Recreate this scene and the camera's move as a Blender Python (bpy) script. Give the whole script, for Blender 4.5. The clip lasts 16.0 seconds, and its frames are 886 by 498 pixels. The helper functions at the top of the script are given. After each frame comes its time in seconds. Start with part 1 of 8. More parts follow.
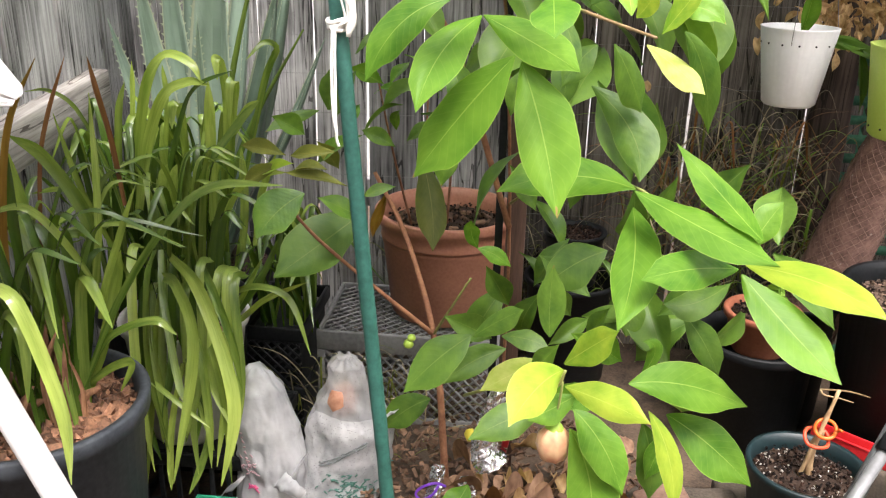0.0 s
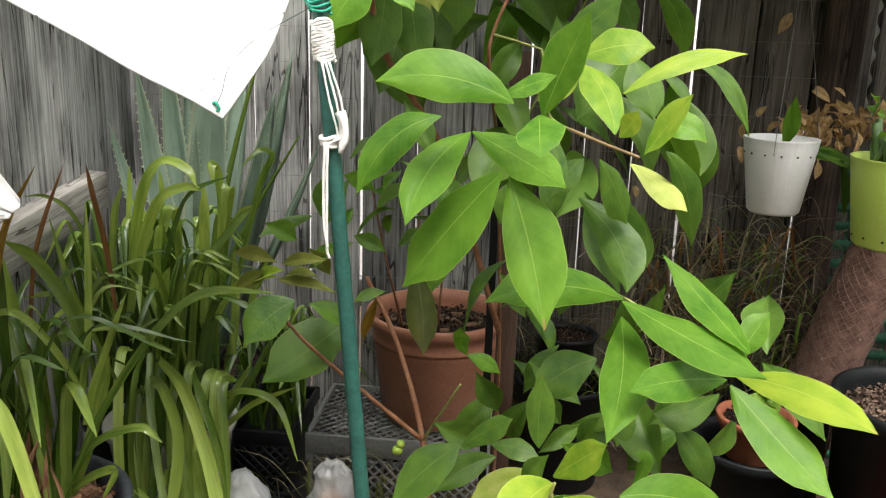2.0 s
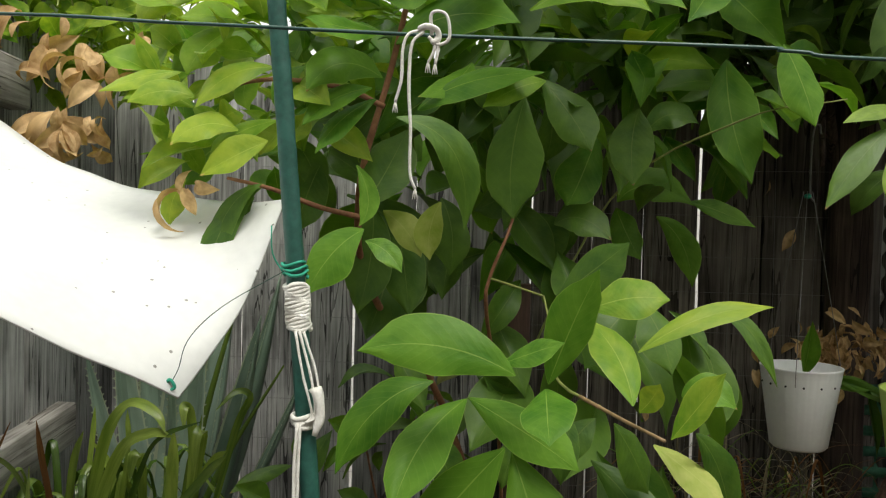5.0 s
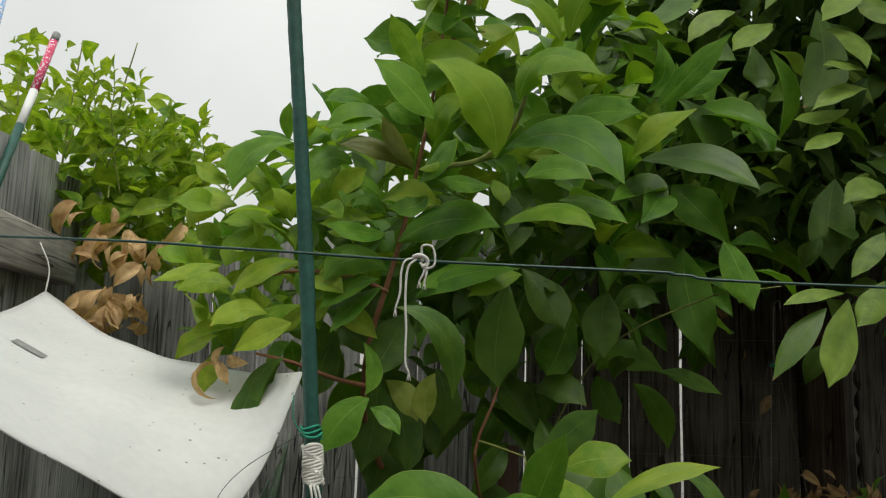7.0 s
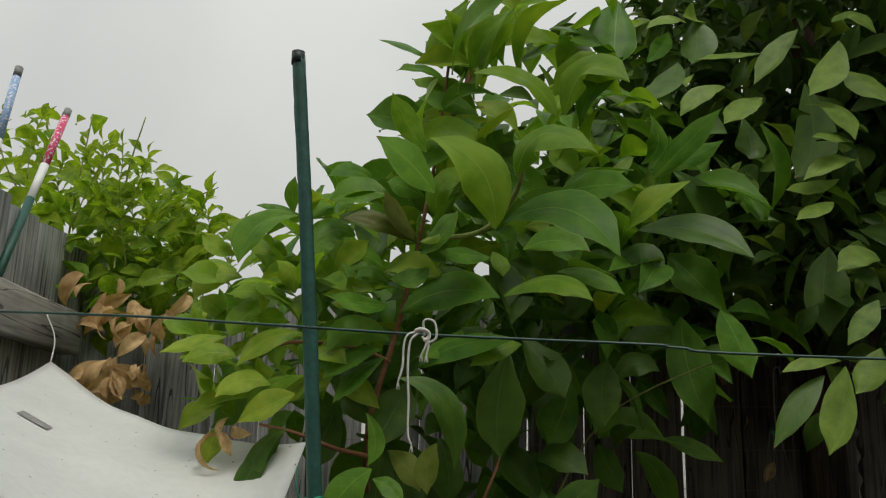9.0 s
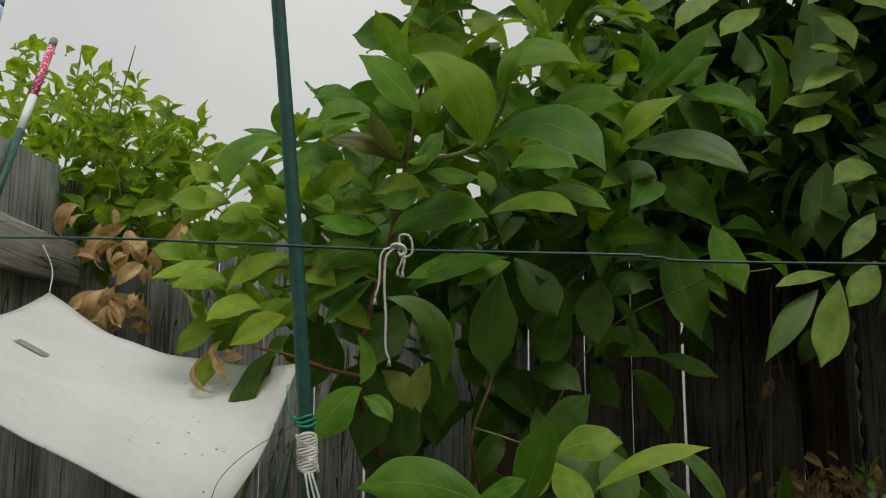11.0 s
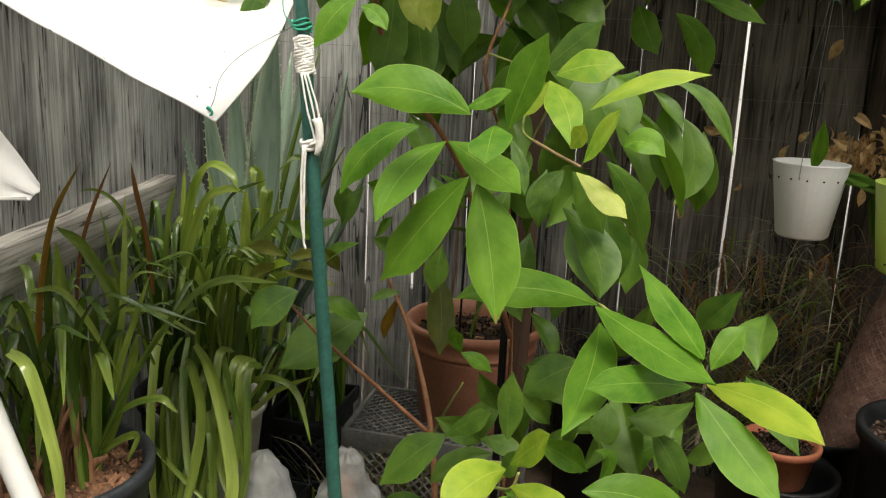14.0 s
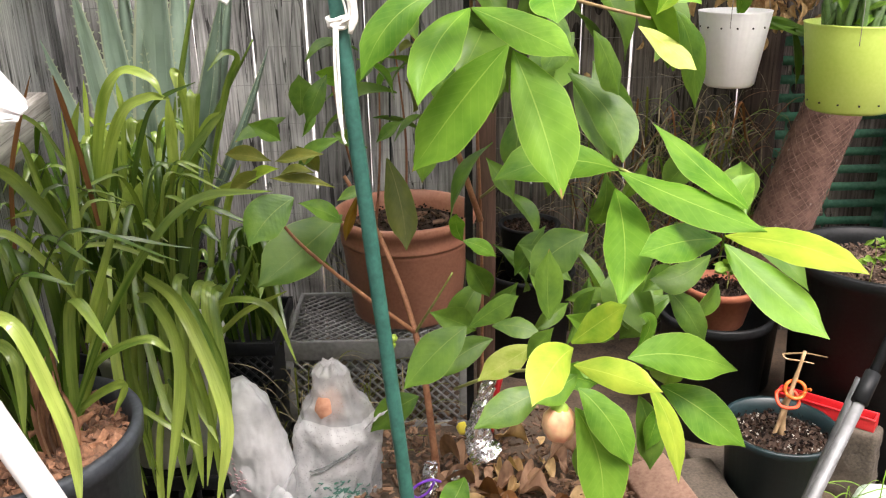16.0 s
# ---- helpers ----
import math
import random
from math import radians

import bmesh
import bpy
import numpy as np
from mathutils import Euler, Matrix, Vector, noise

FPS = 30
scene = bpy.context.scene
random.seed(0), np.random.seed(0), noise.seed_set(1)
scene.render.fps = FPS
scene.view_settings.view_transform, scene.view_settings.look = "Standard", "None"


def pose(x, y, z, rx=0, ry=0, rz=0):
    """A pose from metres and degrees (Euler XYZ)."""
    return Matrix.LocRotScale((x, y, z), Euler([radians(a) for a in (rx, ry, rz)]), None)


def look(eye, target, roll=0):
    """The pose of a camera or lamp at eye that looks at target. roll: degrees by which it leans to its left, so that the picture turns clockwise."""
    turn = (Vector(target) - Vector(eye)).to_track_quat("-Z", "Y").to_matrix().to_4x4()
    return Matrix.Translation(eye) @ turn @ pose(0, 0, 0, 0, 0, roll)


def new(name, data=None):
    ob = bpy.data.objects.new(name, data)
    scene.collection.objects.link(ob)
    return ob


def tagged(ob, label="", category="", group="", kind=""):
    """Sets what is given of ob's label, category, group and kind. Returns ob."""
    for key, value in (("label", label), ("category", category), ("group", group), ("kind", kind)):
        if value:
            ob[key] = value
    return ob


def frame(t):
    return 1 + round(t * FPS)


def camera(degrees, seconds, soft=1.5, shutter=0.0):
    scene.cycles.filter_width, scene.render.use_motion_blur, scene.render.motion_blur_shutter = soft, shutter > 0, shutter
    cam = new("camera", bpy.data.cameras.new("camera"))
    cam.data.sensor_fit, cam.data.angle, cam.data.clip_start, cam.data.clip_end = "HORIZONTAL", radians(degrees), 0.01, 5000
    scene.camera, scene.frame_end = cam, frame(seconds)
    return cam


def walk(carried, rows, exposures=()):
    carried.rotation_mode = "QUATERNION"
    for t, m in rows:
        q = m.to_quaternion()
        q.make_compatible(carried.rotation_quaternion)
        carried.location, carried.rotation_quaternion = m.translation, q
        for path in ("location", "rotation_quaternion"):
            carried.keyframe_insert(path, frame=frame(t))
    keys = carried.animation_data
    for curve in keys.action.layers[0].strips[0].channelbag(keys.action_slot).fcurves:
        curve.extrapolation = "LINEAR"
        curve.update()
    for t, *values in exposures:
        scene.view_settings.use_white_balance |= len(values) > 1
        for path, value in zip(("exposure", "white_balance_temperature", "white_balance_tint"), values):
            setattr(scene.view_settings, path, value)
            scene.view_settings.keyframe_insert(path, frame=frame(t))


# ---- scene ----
cam = camera(55.3, 16.0, 1.2)
PATH = [
    (0, (0.287, 0.296, 1.261), (0.105, 2.155, 0.547), 1.4),
    (0.5, (0.281, 0.295, 1.265), (0.108, 2.168, 0.585), 1.7),
    (1, (0.287, 0.291, 1.272), (0.117, 2.189, 0.667), 2.2),
    (1.5, (0.293, 0.294, 1.274), (0.118, 2.209, 0.725), 2.2),
    (2, (0.293, 0.293, 1.284), (0.113, 2.221, 0.782), 1.9),
    (2.5, (0.296, 0.291, 1.284), (0.113, 2.225, 0.808), 1.9),
    (3, (0.28, 0.33, 1.276), (0.1, 2.264, 0.8), 1.9),
    (3.5, (0.283, 0.414, 1.29), (0.082, 2.359, 0.872), 1.3),
    (4, (0.277, 0.507, 1.332), (0.076, 2.48, 1.069), 0.8),
    (4.2, (0.278, 0.509, 1.34), (0.078, 2.487, 1.12), 1.1),
    (6.3, (0.294, 0.26, 1.367), (0.103, 2.242, 1.557), 1.8),
    (6.5, (0.298, 0.255, 1.369), (0.102, 2.232, 1.597), 1.9),
    (7, (0.316, 0.243, 1.37), (0.105, 2.208, 1.679), 1.8),
    (7.5, (0.318, 0.236, 1.369), (0.1, 2.19, 1.735), 1.8),
    (8, (0.312, 0.219, 1.372), (0.091, 2.159, 1.805), 2.0),
    (10.5, (0.337, 0.215, 1.375), (0.128, 2.148, 1.842), 0.4),
    (11, (0.348, 0.227, 1.362), (0.112, 2.19, 1.658), 0.4),
    (11.5, (0.388, 0.249, 1.349), (0.078, 2.224, 1.403), 1.3),
    (12, (0.436, 0.248, 1.331), (0.066, 2.209, 1.207), 2.4),
    (12.5, (0.461, 0.242, 1.323), (0.047, 2.186, 1.099), 2.6),
    (13, (0.47, 0.237, 1.312), (0.053, 2.168, 0.997), 2.6),
    (13.5, (0.472, 0.228, 1.299), (0.058, 2.144, 0.906), 2.8),
    (14, (0.488, 0.219, 1.284), (0.058, 2.117, 0.824), 2.7),
    (14.5, (0.5, 0.215, 1.264), (0.058, 2.094, 0.742), 2.0),
    (15, (0.448, 0.229, 1.262), (0.112, 2.113, 0.682), -0.3),
    (15.5, (0.307, 0.26, 1.256), (0.186, 2.15, 0.613), -1.4),
    (16, (0.178, 0.269, 1.244), (0.185, 2.145, 0.55), -1.1),
]
EXPOSURES = [(0, 2.09, 6700, 16), (1, 1.92, 6700, 13), (1.6, 1.66, 6700, 11), (2.3, 1.42, 6750, 9), (3, 1.40, 6800, 8), (3.5, 1.26, 6900, 7), (4.2, 0.85, 6950, 5), (6.3, 0.0, 6800, 4), (7.2, -0.32, 6800, 3), (8.2, -0.45, 6850, 3), (10.3, -0.87, 6850, 4), (11, -0.66, 6850, 4), (11.6, 0.10, 7250, 4), (13, 0.62, 7350, 5), (14.5, 1.36, 7050, 10), (15.2, 1.90, 6850, 15), (16, 2.08, 6850, 17)]
walk(cam, [(t, look(eye, target, roll)) for t, eye, target, roll in PATH], EXPOSURES)
# ---------------------------------------------------------------- world and light
world = bpy.data.worlds.new("sky")
scene.world = world
world.use_nodes = True
wn, wl = world.node_tree.nodes, world.node_tree.links
sky = wn.new("ShaderNodeTexSky")
sky.sky_type, sky.sun_disc = "NISHITA", False
sky.sun_elevation, sky.sun_rotation = radians(62), radians(155)
sky.air_density, sky.dust_density, sky.ozone_density = 1.0, 4.0, 1.0
grey = wn.new("ShaderNodeHueSaturation")
grey.inputs["Saturation"].default_value = 0.12
cover = wn.new("ShaderNodeMixRGB")
cover.inputs["Fac"].default_value = 0.75
clouds = wn.new("ShaderNodeTexNoise")
clouds.inputs["Scale"].default_value, clouds.inputs["Detail"].default_value = 2.2, 5.0
cloud_tone = wn.new("ShaderNodeValToRGB")
cloud_tone.color_ramp.elements[0].position, cloud_tone.color_ramp.elements[1].position = 0.3, 0.75
cloud_tone.color_ramp.elements[0].color = (7.84, 7.92, 8.32, 1)
cloud_tone.color_ramp.elements[1].color = (9.95, 10.0, 10.40, 1)
sky_dir = wn.new("ShaderNodeTexCoord")
wl.new(sky_dir.outputs["Generated"], clouds.inputs["Vector"])
wl.new(clouds.outputs["Fac"], cloud_tone.inputs["Fac"])
wl.new(sky.outputs["Color"], grey.inputs["Color"])
wl.new(grey.outputs["Color"], cover.inputs["Color1"])
wl.new(cloud_tone.outputs["Color"], cover.inputs["Color2"])
height = wn.new("ShaderNodeSeparateXYZ")
rise = wn.new("ShaderNodeMapRange")
rise.inputs["To Min"].default_value, rise.inputs["To Max"].default_value = 0.8, 1.6
dome = wn.new("ShaderNodeMixRGB")
dome.blend_type, dome.inputs["Fac"].default_value = "MULTIPLY", 1.0
wl.new(sky_dir.outputs["Generated"], height.inputs[0])
wl.new(height.outputs["Z"], rise.inputs["Value"])
wl.new(cover.outputs["Color"], dome.inputs["Color1"])
wl.new(rise.outputs[0], dome.inputs["Color2"])
wl.new(dome.outputs["Color"], wn["Background"].inputs["Color"])
wn["Background"].inputs["Strength"].default_value = 0.12
sun = new("sun", bpy.data.lights.new("sun", "SUN"))
sun.data.energy, sun.data.angle, sun.data.color = 1.5, radians(20), (1.0, 0.97, 0.92)
sun.matrix_world = look((0.9, -1.9, 4), (0, 0, 0))


# ---------------------------------------------------------------- materials
def nodes_of(name):
    m = bpy.data.materials.new(name)
    m.use_nodes = True
    return m, m.node_tree.nodes, m.node_tree.links, m.node_tree.nodes["Principled BSDF"]


def surface(name, a, b, scale=12.0, rough=0.6, metal=0.0, bump=0.15, fine=90.0, stretch=(1, 1, 1), island=0.0, spread=0.0, speck=None, coords="Object"):
    """Two tones mixed by coarse and fine noise, with bump; spread varies the tone from piece to piece."""
    m, n, l, p = nodes_of(name)
    co, mp = n.new("ShaderNodeTexCoord"), n.new("ShaderNodeMapping")
    mp.inputs["Scale"].default_value = stretch
    l.new(co.outputs[coords], mp.inputs["Vector"])
    if spread:
        own, shift = n.new("ShaderNodeObjectInfo"), n.new("ShaderNodeMath")
        shift.operation, shift.inputs[1].default_value = "MULTIPLY", 60.0
        l.new(own.outputs["Random"], shift.inputs[0])
        l.new(shift.outputs[0], mp.inputs["Location"])
    coarse, grain = n.new("ShaderNodeTexNoise"), n.new("ShaderNodeTexNoise")
    for t, s, d in ((coarse, scale, 4.0), (grain, fine, 6.0)):
        t.inputs["Scale"].default_value, t.inputs["Detail"].default_value = s, d
        l.new(mp.outputs["Vector"], t.inputs["Vector"])
    add = n.new("ShaderNodeMath")
    add.operation = "MULTIPLY_ADD"
    add.inputs[1].default_value = 0.45
    l.new(grain.outputs["Fac"], add.inputs[0])
    half = n.new("ShaderNodeMath")
    half.operation = "MULTIPLY"
    half.inputs[1].default_value = 0.62
    l.new(coarse.outputs["Fac"], half.inputs[0])
    l.new(half.outputs[0], add.inputs[2])
    ramp = n.new("ShaderNodeValToRGB")
    e = ramp.color_ramp.elements
    e[0].position, e[0].color = 0.36, (*a, 1)
    e[1].position, e[1].color = 0.68, (*b, 1)
    l.new(add.outputs[0], ramp.inputs["Fac"])
    col = ramp.outputs["Color"]
    if spread:
        info, hsv, rng = n.new("ShaderNodeObjectInfo"), n.new("ShaderNodeHueSaturation"), n.new("ShaderNodeMapRange")
        rng.inputs["To Min"].default_value, rng.inputs["To Max"].default_value = 1 - spread, 1 + spread
        l.new(info.outputs["Random"], rng.inputs["Value"])
        l.new(rng.outputs[0], hsv.inputs["Value"])
        l.new(col, hsv.inputs["Color"])
        col = hsv.outputs["Color"]
    if island:
        geo, hsv, rng = n.new("ShaderNodeNewGeometry"), n.new("ShaderNodeHueSaturation"), n.new("ShaderNodeMapRange")
        rng.inputs["To Min"].default_value, rng.inputs["To Max"].default_value = 1 - island, 1 + island
        l.new(geo.outputs["Random Per Island"], rng.inputs["Value"])
        l.new(rng.outputs[0], hsv.inputs["Value"])
        l.new(col, hsv.inputs["Color"])
        col = hsv.outputs["Color"]
    if speck:
        tone, size, share = speck
        dots, cut, mix = n.new("ShaderNodeTexVoronoi"), n.new("ShaderNodeMath"), n.new("ShaderNodeMixRGB")
        dots.inputs["Scale"].default_value = size
        cut.operation, cut.inputs[1].default_value = "LESS_THAN", share
        l.new(co.outputs[coords], dots.inputs["Vector"])
        l.new(dots.outputs["Distance"], cut.inputs[0])
        l.new(cut.outputs[0], mix.inputs["Fac"])
        l.new(col, mix.inputs["Color1"])
        mix.inputs["Color2"].default_value = (*tone, 1)
        col = mix.outputs["Color"]
    l.new(col, p.inputs["Base Color"])
    p.inputs["Roughness"].default_value, p.inputs["Metallic"].default_value = rough, metal
    bp = n.new("ShaderNodeBump")
    bp.inputs["Strength"].default_value, bp.inputs["Distance"].default_value = bump, 0.004
    l.new(add.outputs[0], bp.inputs["Height"])
    l.new(bp.outputs["Normal"], p.inputs["Normal"])
    return m


def old_wood(name, tones, along=2, spread=0.2):
    """Weathered sawn timber: long grain, darker cracks, stains and knots, different on every board."""
    m, n, l, p = nodes_of(name)
    co, own, shift, moved = n.new("ShaderNodeTexCoord"), n.new("ShaderNodeObjectInfo"), n.new("ShaderNodeMath"), n.new("ShaderNodeVectorMath")
    shift.operation, shift.inputs[1].default_value = "MULTIPLY", 40.0
    l.new(own.outputs["Random"], shift.inputs[0])
    l.new(co.outputs["Object"], moved.inputs[0])
    l.new(shift.outputs[0], moved.inputs[1])

    def streak(across, length, detail, warp=0.0):
        mp, t = n.new("ShaderNodeMapping"), n.new("ShaderNodeTexNoise")
        mp.inputs["Scale"].default_value = [length if k == along else across for k in range(3)]
        t.inputs["Scale"].default_value, t.inputs["Detail"].default_value, t.inputs["Distortion"].default_value = 1.0, detail, warp
        l.new(moved.outputs[0], mp.inputs["Vector"])
        l.new(mp.outputs["Vector"], t.inputs["Vector"])
        return t.outputs["Fac"], mp

    def calc(op, x, y):
        k = n.new("ShaderNodeMath")
        k.operation = op
        for i, v in ((0, x), (1, y)):
            if isinstance(v, (int, float)):
                k.inputs[i].default_value = v
            else:
                l.new(v, k.inputs[i])
        return k.outputs[0]

    stain, _ = streak(5.0, 4.0, 8.0, 0.3)
    grain, _ = streak(105.0, 4.5, 9.0, 0.5)
    crack, _ = streak(20.0, 1.3, 2.5, 0.3)
    fine, _ = streak(48.0, 1.0, 2.0, 0.2)
    _, knot_map = streak(8.0, 2.2, 1.0)
    knots = n.new("ShaderNodeTexVoronoi")
    l.new(knot_map.outputs["Vector"], knots.inputs["Vector"])
    knots.inputs["Scale"].default_value = 0.55
    knot = calc("LESS_THAN", knots.outputs["Distance"], 0.085)
    tone = calc("ADD", calc("MULTIPLY", stain, 0.54), calc("MULTIPLY", grain, 0.46))
    split = calc("MAXIMUM", calc("LESS_THAN", calc("ABSOLUTE", calc("SUBTRACT", crack, 0.5), 0.0), 0.008), calc("MULTIPLY", calc("LESS_THAN", calc("ABSOLUTE", calc("SUBTRACT", fine, 0.5), 0.0), 0.014), 0.3))
    tone = calc("SUBTRACT", tone, calc("ADD", calc("MULTIPLY", split, 0.16), calc("MULTIPLY", knot, 0.14)))
    ramp = n.new("ShaderNodeValToRGB")
    e = ramp.color_ramp.elements
    e[0].position, e[0].color = 0.30, (*tones[0], 1)
    e[1].position, e[1].color = 0.62, (*tones[2], 1)
    mid = e.new(0.46)
    mid.color = (*tones[1], 1)
    l.new(tone, ramp.inputs["Fac"])
    hsv, rng = n.new("ShaderNodeHueSaturation"), n.new("ShaderNodeMapRange")
    rng.inputs["To Min"].default_value, rng.inputs["To Max"].default_value = 1 - spread, 1 + spread
    l.new(own.outputs["Random"], rng.inputs["Value"])
    l.new(rng.outputs[0], hsv.inputs["Value"])
    l.new(ramp.outputs["Color"], hsv.inputs["Color"])
    l.new(hsv.outputs["Color"], p.inputs["Base Color"])
    p.inputs["Roughness"].default_value, p.inputs["Specular IOR Level"].default_value = 0.9, 0.25
    bp = n.new("ShaderNodeBump")
    bp.inputs["Strength"].default_value, bp.inputs["Distance"].default_value = 0.7, 0.004
    l.new(tone, bp.inputs["Height"])
    l.new(bp.outputs["Normal"], p.inputs["Normal"])
    return m


def crumbs_of(name, tones):
    """Loose grains, each of one tone: mostly dark, a few pale."""
    m, n, l, p = nodes_of(name)
    geo, ramp = n.new("ShaderNodeNewGeometry"), n.new("ShaderNodeValToRGB")
    ramp.color_ramp.interpolation = "CONSTANT"
    e = ramp.color_ramp.elements
    e[0].position, e[0].color = 0.0, (*tones[0], 1)
    e[1].position, e[1].color = 0.45, (*tones[1], 1)
    for at, c in ((0.78, tones[2]), (0.95, tones[3])):
        e.new(at).color = (*c, 1)
    l.new(geo.outputs["Random Per Island"], ramp.inputs["Fac"])
    l.new(ramp.outputs["Color"], p.inputs["Base Color"])
    p.inputs["Roughness"].default_value = 0.9
    return m


def foliage(name, dark, light, rib, gloss=0.35, through_light=0.3, tip=None, shine=0.15, margin=None):
    """A leaf: two greens, a pale midrib and side veins by the leaf's own coordinates, with light coming through."""
    m, n, l, p = nodes_of(name)
    uv = n.new("ShaderNodeUVMap")
    uv.uv_map = "leaf"
    sep = n.new("ShaderNodeSeparateXYZ")
    l.new(uv.outputs["UV"], sep.inputs[0])
    info = n.new("ShaderNodeObjectInfo")
    geo = n.new("ShaderNodeNewGeometry")
    blotch = n.new("ShaderNodeTexNoise")
    blotch.inputs["Scale"].default_value, blotch.inputs["Detail"].default_value = 1.0, 4.0
    own, shift, apart = n.new("ShaderNodeMath"), n.new("ShaderNodeMath"), n.new("ShaderNodeVectorMath")
    own.operation, shift.operation, apart.operation = "ADD", "MULTIPLY", "MULTIPLY_ADD"
    l.new(info.outputs["Random"], own.inputs[0])
    l.new(geo.outputs["Random Per Island"], own.inputs[1])
    l.new(own.outputs[0], shift.inputs[0])
    shift.inputs[1].default_value = 47.0
    apart.inputs[1].default_value = (2.2, 4.5, 1)
    l.new(uv.outputs["UV"], apart.inputs[0])
    l.new(shift.outputs[0], apart.inputs[2])
    l.new(apart.outputs[0], blotch.inputs["Vector"])

    def math_node(op, x, y=None):
        k = n.new("ShaderNodeMath")
        k.operation = op
        for i, v in ((0, x), (1, y)):
            if v is None:
                continue
            if isinstance(v, (int, float)):
                k.inputs[i].default_value = v
            else:
                l.new(v, k.inputs[i])
        return k.outputs[0]

    vary = math_node("MULTIPLY", math_node("ADD", info.outputs["Random"], geo.outputs["Random Per Island"]), 0.30)
    tone = math_node("ADD", math_node("ADD", vary, math_node("MULTIPLY", math_node("SUBTRACT", sep.outputs["Y"], 0.5), 0.18)), math_node("SUBTRACT", math_node("MULTIPLY", blotch.outputs["Fac"], 1.0), 0.22))
    ramp = n.new("ShaderNodeValToRGB")
    e = ramp.color_ramp.elements
    e[0].position, e[0].color, e[1].position, e[1].color = 0.2, (*dark, 1), 0.85, (*light, 1)
    l.new(tone, ramp.inputs["Fac"])
    off = math_node("ABSOLUTE", math_node("SUBTRACT", sep.outputs["X"], 0.5))
    midrib = math_node("LESS_THAN", off, math_node("MULTIPLY", math_node("SUBTRACT", 1.15, sep.outputs["Y"]), 0.017))
    vein = math_node("SINE", math_node("MULTIPLY", math_node("SUBTRACT", sep.outputs["Y"], math_node("MULTIPLY", off, 0.45)), 75.0))
    side = math_node("MULTIPLY", math_node("GREATER_THAN", vein, 0.92), 0.06)
    mix = n.new("ShaderNodeMixRGB")
    l.new(math_node("MAXIMUM", math_node("MULTIPLY", midrib, 0.45), side), mix.inputs["Fac"])
    l.new(ramp.outputs["Color"], mix.inputs["Color1"])
    mix.inputs["Color2"].default_value = (*rib, 1)
    col = mix.outputs["Color"]
    hem = n.new("ShaderNodeMixRGB")
    l.new(math_node("MULTIPLY", math_node("GREATER_THAN", off, 0.482), 0.35), hem.inputs["Fac"])
    l.new(col, hem.inputs["Color1"])
    hem.inputs["Color2"].default_value = (*rib, 1)
    col = hem.outputs["Color"]
    if margin:
        rim = n.new("ShaderNodeMixRGB")
        l.new(math_node("GREATER_THAN", off, 0.455), rim.inputs["Fac"])
        l.new(col, rim.inputs["Color1"])
        rim.inputs["Color2"].default_value = (*margin, 1)
        col = rim.outputs["Color"]
    if tip:
        worn, edge = n.new("ShaderNodeMixRGB"), math_node("ADD", sep.outputs["Y"], math_node("MULTIPLY", blotch.outputs["Fac"], 0.25))
        l.new(math_node("MULTIPLY", math_node("GREATER_THAN", edge, 1.10), math_node("GREATER_THAN", info.outputs["Random"], 0.78)), worn.inputs["Fac"])
        l.new(col, worn.inputs["Color1"])
        worn.inputs["Color2"].default_value = (*tip, 1)
        col = worn.outputs["Color"]
    l.new(col, p.inputs["Base Color"])
    p.inputs["Roughness"].default_value = gloss
    p.inputs["Specular IOR Level"].default_value = shine
    bp = n.new("ShaderNodeBump")
    bp.inputs["Strength"].default_value, bp.inputs["Distance"].default_value = 0.35, 0.003
    l.new(math_node("ADD", math_node("MULTIPLY", vein, 0.03), math_node("MULTIPLY", blotch.outputs["Fac"], 1.5)), bp.inputs["Height"])
    l.new(bp.outputs["Normal"], p.inputs["Normal"])
    thin = n.new("ShaderNodeBsdfTranslucent")
    glow = n.new("ShaderNodeMixRGB")
    glow.blend_type, glow.inputs["Fac"].default_value = "MULTIPLY", 1.0
    l.new(col, glow.inputs["Color1"])
    glow.inputs["Color2"].default_value = (1.5, 1.5, 0.7, 1)
    l.new(glow.outputs["Color"], thin.inputs["Color"])
    both = n.new("ShaderNodeMixShader")
    both.inputs["Fac"].default_value = through_light
    l.new(p.outputs[0], both.inputs[1])
    l.new(thin.outputs[0], both.inputs[2])
    l.new(both.outputs[0], n["Material Output"].inputs["Surface"])
    return m


def lit_through(m, share):
    """Lets some light through a thin white plastic."""
    n, l = m.node_tree.nodes, m.node_tree.links
    thin, both = n.new("ShaderNodeBsdfTranslucent"), n.new("ShaderNodeMixShader")
    thin.inputs["Color"].default_value, both.inputs["Fac"].default_value = (0.93, 0.94, 0.93, 1), share
    l.new(n["Principled BSDF"].outputs[0], both.inputs[1])
    l.new(thin.outputs[0], both.inputs[2])
    l.new(both.outputs[0], n["Material Output"].inputs["Surface"])
    return m


